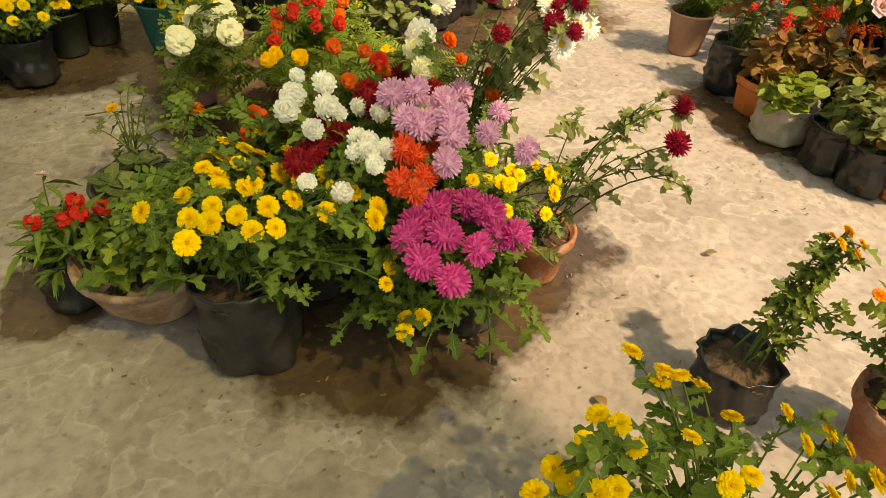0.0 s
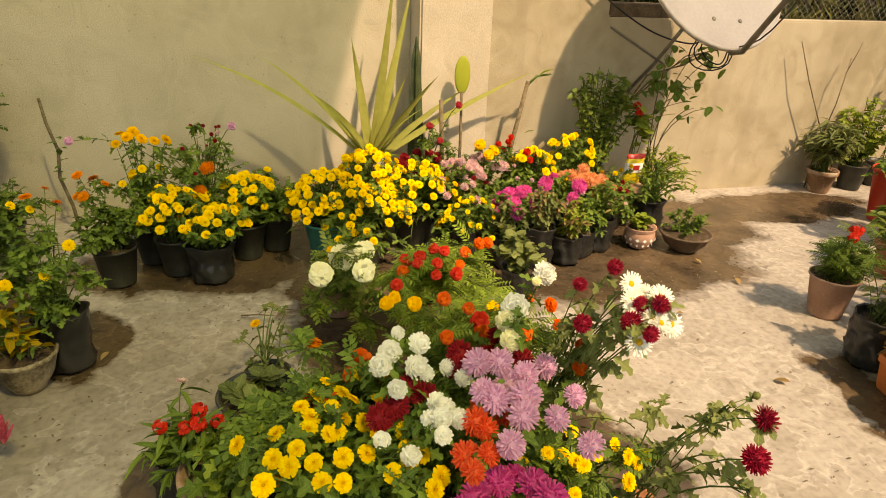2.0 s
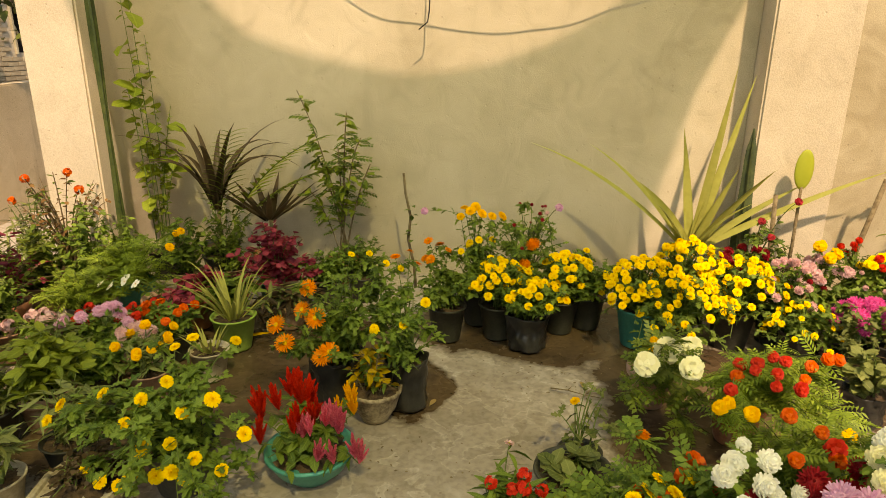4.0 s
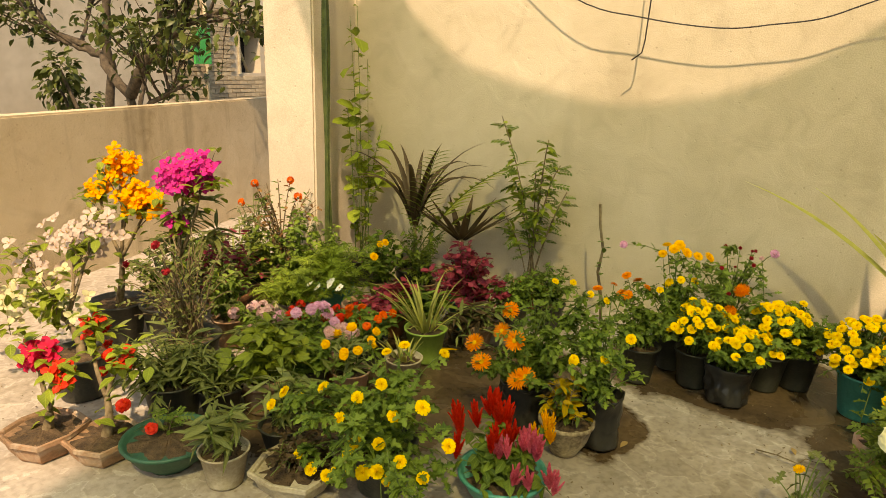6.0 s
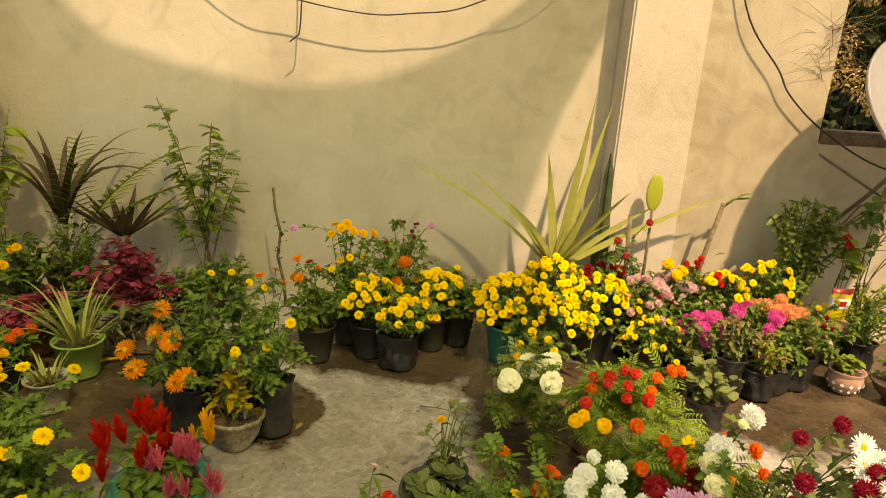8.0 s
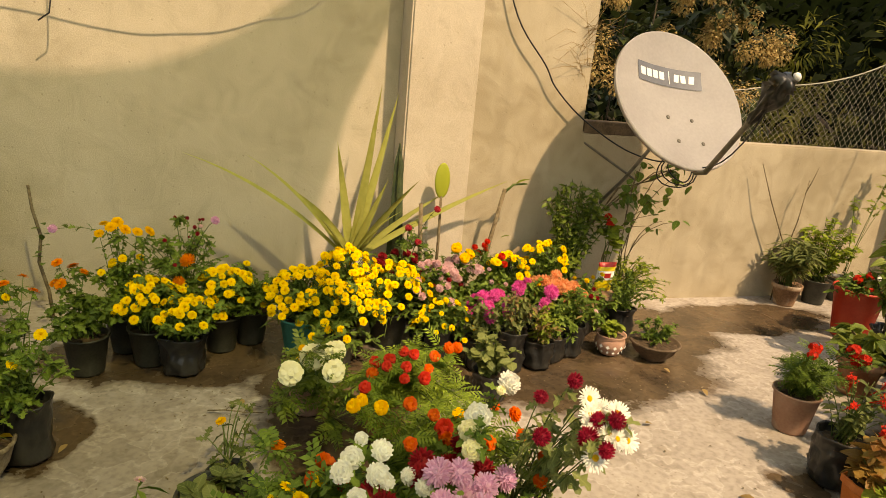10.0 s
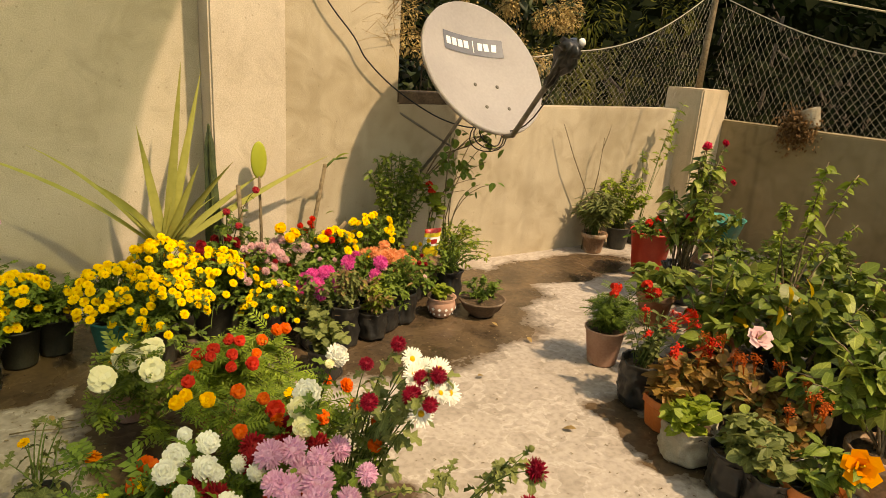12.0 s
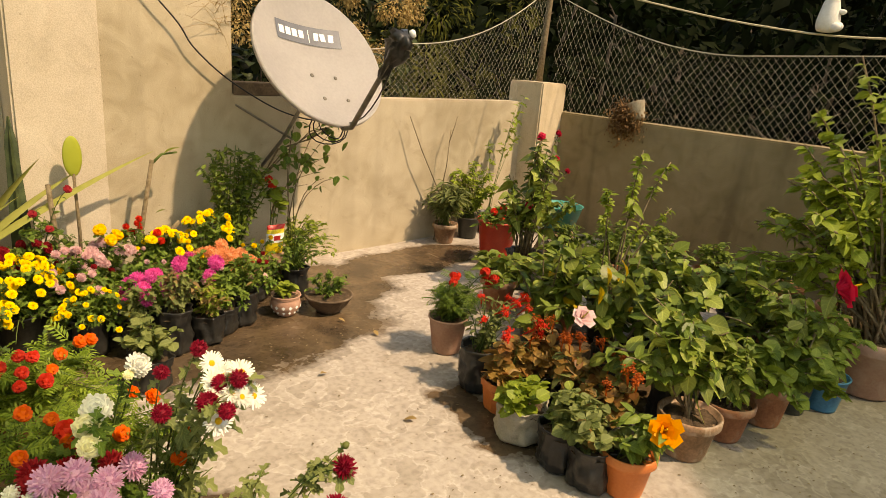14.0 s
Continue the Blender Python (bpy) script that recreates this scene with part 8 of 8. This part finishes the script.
# leafy fillers between the named pots at the west pillar
for k, (x, y, top, m, shape, size) in enumerate(((-1.3, -1.72, 0.34, LEAF_GREY, LANCE, 0.09), (-1.72, -1.5, 0.46, LEAF, OVAL, 0.05), (-1.58, -1.15, 0.36, LEAF_FERN, FERN, 0.08), (-2.35, -1.35, 0.42, LEAF, OVAL, 0.06), (-1.05, -1.78, 0.26, LEAF, LOBED, 0.06), (-2.2, -1.05, 0.45, LEAF_GREY, LANCE, 0.1),
                                                (-0.88, -0.98, 0.28, LEAF, LANCE, 0.12), (-1.32, -0.6, 0.5, LEAF, OVAL, 0.055), (-0.48, -0.62, 0.34, LEAF, LOBED, 0.055), (-1.7, -0.62, 0.48, LEAF, OVAL, 0.05), (-1.25, -2.1, 0.3, LEAF_GREY, LANCE, 0.08), (-1.1, -0.5, 0.62, LEAF_DARK, OVAL, 0.05), (-0.3, -0.5, 0.4, LEAF, LOBED, 0.05), (-1.78, -0.8, 0.62, LEAF, OVAL, 0.06), (-2.3, -0.6, 0.6, LEAF_GREY, LANCE, 0.09), (-1.98, -0.95, 0.5, LEAF_DARK, OVAL, 0.06), (-2.45, -1.0, 0.45, LEAF, OVAL, 0.06))):
    plant("potted_shrub", ("leafy green shoots in a crowded black pot", "small-leaved bush in a crowded clay pot")[k % 2], "shrub", (x, y), ("tapered", 0.09, 0.15, (BLACK_POT, CLAY_DULL)[k % 2]), dome_tips(random.Random(400 + k), 30, x, y, 0.2, 0.16, top), (), (shape, m, 230, size), G_LEFT, seed=k)


def bougainvillea(at, pot, limbs, label, seed):
    """A pruned woody plant: limbs of (tip, colour, clump radius, bracts)."""
    rng = random.Random(seed)
    root = thing("bougainvillea", at, label, "bougainvillea", G_LEFT)
    z = pot_part(root, *pot, rng)
    lines = []
    mean = sum((Vector(tip) for tip, *_ in limbs), Vector()) / len(limbs) - Vector(at)
    fork = Vector((mean.x * 0.45, mean.y * 0.45, z + (mean.z - z) * 0.42))
    lines.append((bow((0, 0, z - 0.01), (fork.x * 0.1 + 0.04, fork.y * 0.2, (fork.z + z) / 2), fork, 8), 0.024))
    for tip, color, r, n in limbs:
        t = Vector(tip) - Vector(at)
        kink = fork.lerp(t, 0.5) + Vector((rng.uniform(-0.07, 0.07), rng.uniform(-0.05, 0.05), rng.uniform(-0.05, 0.06)))
        b = bow(fork, kink, t, 8)
        lines.append((b, 0.010))
        for k in range(4):
            s = b[rng.randrange(4, 8)]
            e = t + Vector((rng.uniform(-r, r), rng.uniform(-r, r), rng.uniform(-r, r)))
            lines.append((bow(s, (s + e) / 2 + Vector((0, 0, 0.03)), e, 4), 0.003))
        for _ in range(n):
            d = Vector((rng.gauss(0, 1), rng.gauss(0, 1), rng.gauss(0, 0.8))).normalized() * r * rng.random() ** 0.5
            m = Matrix.Translation(t + d) @ (d + Vector((0.2, -0.6, 0.5)) * 0.3).to_track_quat("Z", "Y").to_matrix().to_4x4() @ Matrix.Rotation(rng.uniform(0, 6.28), 4, "Z") @ Matrix.Scale(rng.uniform(0.03, 0.045), 4)
            placed("bract", head("bract", color), root, m)
    for line in lines:
        tubes("branch", [line], TWIG, root, 6, 0.5)
    poses = []
    for pts, _ in lines:
        for _ in range(9):
            p = pts[rng.randrange(len(pts) // 2, len(pts))] + Vector((rng.gauss(0, 0.02), rng.gauss(0, 0.02), rng.gauss(0, 0.02)))
            poses.append(aimed(p, (rng.uniform(-1, 1), rng.uniform(-1, 1), rng.uniform(-0.4, 0.7)), rng.uniform(0.04, 0.07)))
    scattered("foliage", OVAL, poses, LEAF_FRESH, root, kind="stuff")


bougainvillea((-2.0, -1.62, 0), ("tapered", 0.14, 0.22, BLACK_POT), [((-1.85, -1.6, 0.88), "hot_pink", 0.13, 90), ((-1.74, -1.6, 0.92), "hot_pink", 0.09, 30), ((-1.93, -1.62, 0.65), "hot_pink", 0.07, 18)], "bougainvillea with hot pink bracts on long shoots", 201)
bougainvillea((-2.25, -1.72, 0), ("tapered", 0.14, 0.22, BLACK_POT), [((-2.2, -1.6, 0.73), "amber", 0.1, 44), ((-2.45, -1.6, 0.76), "amber", 0.07, 26), ((-2.27, -1.6, 0.9), "amber", 0.09, 40), ((-2.11, -1.6, 0.71), "amber", 0.07, 26)], "bougainvillea with orange-yellow bracts", 202)
bougainvillea((-1.92, -2.2, 0), ("tapered", 0.13, 0.2, BLACK_POT), [((-2.15, -2.0, 0.62), "faded", 0.15, 38), ((-2.3, -2.1, 0.5), "faded", 0.17, 28), ((-2.35, -2.25, 0.34), "straw", 0.16, 22), ((-2.0, -2.0, 0.66), "faded", 0.13, 26), ((-2.1, -2.2, 0.4), "straw", 0.14, 16), ((-1.98, -2.22, 0.46), "straw", 0.12, 8)], "old bonsai bougainvillea with pale pink and cream bracts", 203)
bougainvillea((-1.68, -2.55, 0), ("tray", 0.13, 0.09, CLAY_DULL), [((-1.72, -2.5, 0.36), "crimson", 0.06, 26), ((-1.6, -2.52, 0.3), "red", 0.05, 8)], "small bougainvillea with crimson bracts in square clay tray", 204)
bougainvillea((-1.46, -2.48, 0), ("tray", 0.12, 0.08, CLAY_DULL), [((-1.62, -2.35, 0.42), "red", 0.05, 4), ((-1.4, -2.4, 0.36), "red", 0.04, 3)], "crooked bonsai trunk in a mossy square tray", 205)

# litter on the floor
root = thing("dry_twig", (0.86, -1.40, 0.004), "thin dry twig lying on the concrete", "twig")
tubes("stick", [([(-0.09, 0.03, 0.006), (-0.02, 0.01, 0.014), (0.05, -0.015, 0.012), (0.13, -0.02, 0.006)], 0.004), ([(0.05, -0.015, 0.012), (0.08, 0.02, 0.02), (0.12, 0.03, 0.008)], 0.003), ([(-0.02, 0.01, 0.014), (0.0, 0.035, 0.02)], 0.003)], TWIG, root)
rng = random.Random(300)
for k, (x, y) in enumerate(((3.04, -1.26), (1.55, -3.25), (2.6, -1.75), (0.9, -1.3), (0.3, -1.55), (2.2, -3.0), (2.7, -2.3), (3.1, -1.5))):
    ob = tagged(new("fallen_leaf", mesh_of("fallen_leaf", *OVAL, [DRY], True)), "curled dry leaf lying on the concrete", "leaf", "fallen leaves")
    ob.matrix_basis = Matrix.Translation((x, y, 0.014)) @ Matrix.Rotation(rng.uniform(0, 6), 4, "Z") @ Matrix.Scale(rng.uniform(0.03, 0.06), 4)

crumb = ([(-0.5, -0.4, 0), (0.5, -0.5, 0), (0.45, 0.5, 0), (-0.4, 0.45, 0), (0.0, 0.05, 0.6)], [(0, 1, 4), (1, 2, 4), (2, 3, 4), (3, 0, 4)])
poses = []
for cx, cy, r, n in ((1.2, -2.95, 0.7, 170), (0.7, -1.2, 0.6, 140), (2.6, -1.4, 0.7, 150), (2.9, -2.6, 0.5, 150), (3.6, -3.4, 0.6, 130), (1.9, -2.4, 1.4, 160), (0.2, -2.0, 0.6, 110), (4.0, -0.8, 0.6, 90), (-1.9, -2.3, 0.7, 120)):
    for _ in range(n // 2):
        poses.append(Matrix.Translation((cx + rng.gauss(0, r * 0.5), cy + rng.gauss(0, r * 0.3), 0.0)) @ Matrix.Rotation(rng.uniform(0, 6.28), 4, "Z") @ Matrix.Diagonal((rng.uniform(0.004, 0.016), rng.uniform(0.003, 0.007), rng.uniform(0.003, 0.008), 1)))
tagged(scattered("floor_litter", crumb, poses, TWIG, None), "soil crumbs and bits of dry stem on the floor", "litter", kind="stuff")
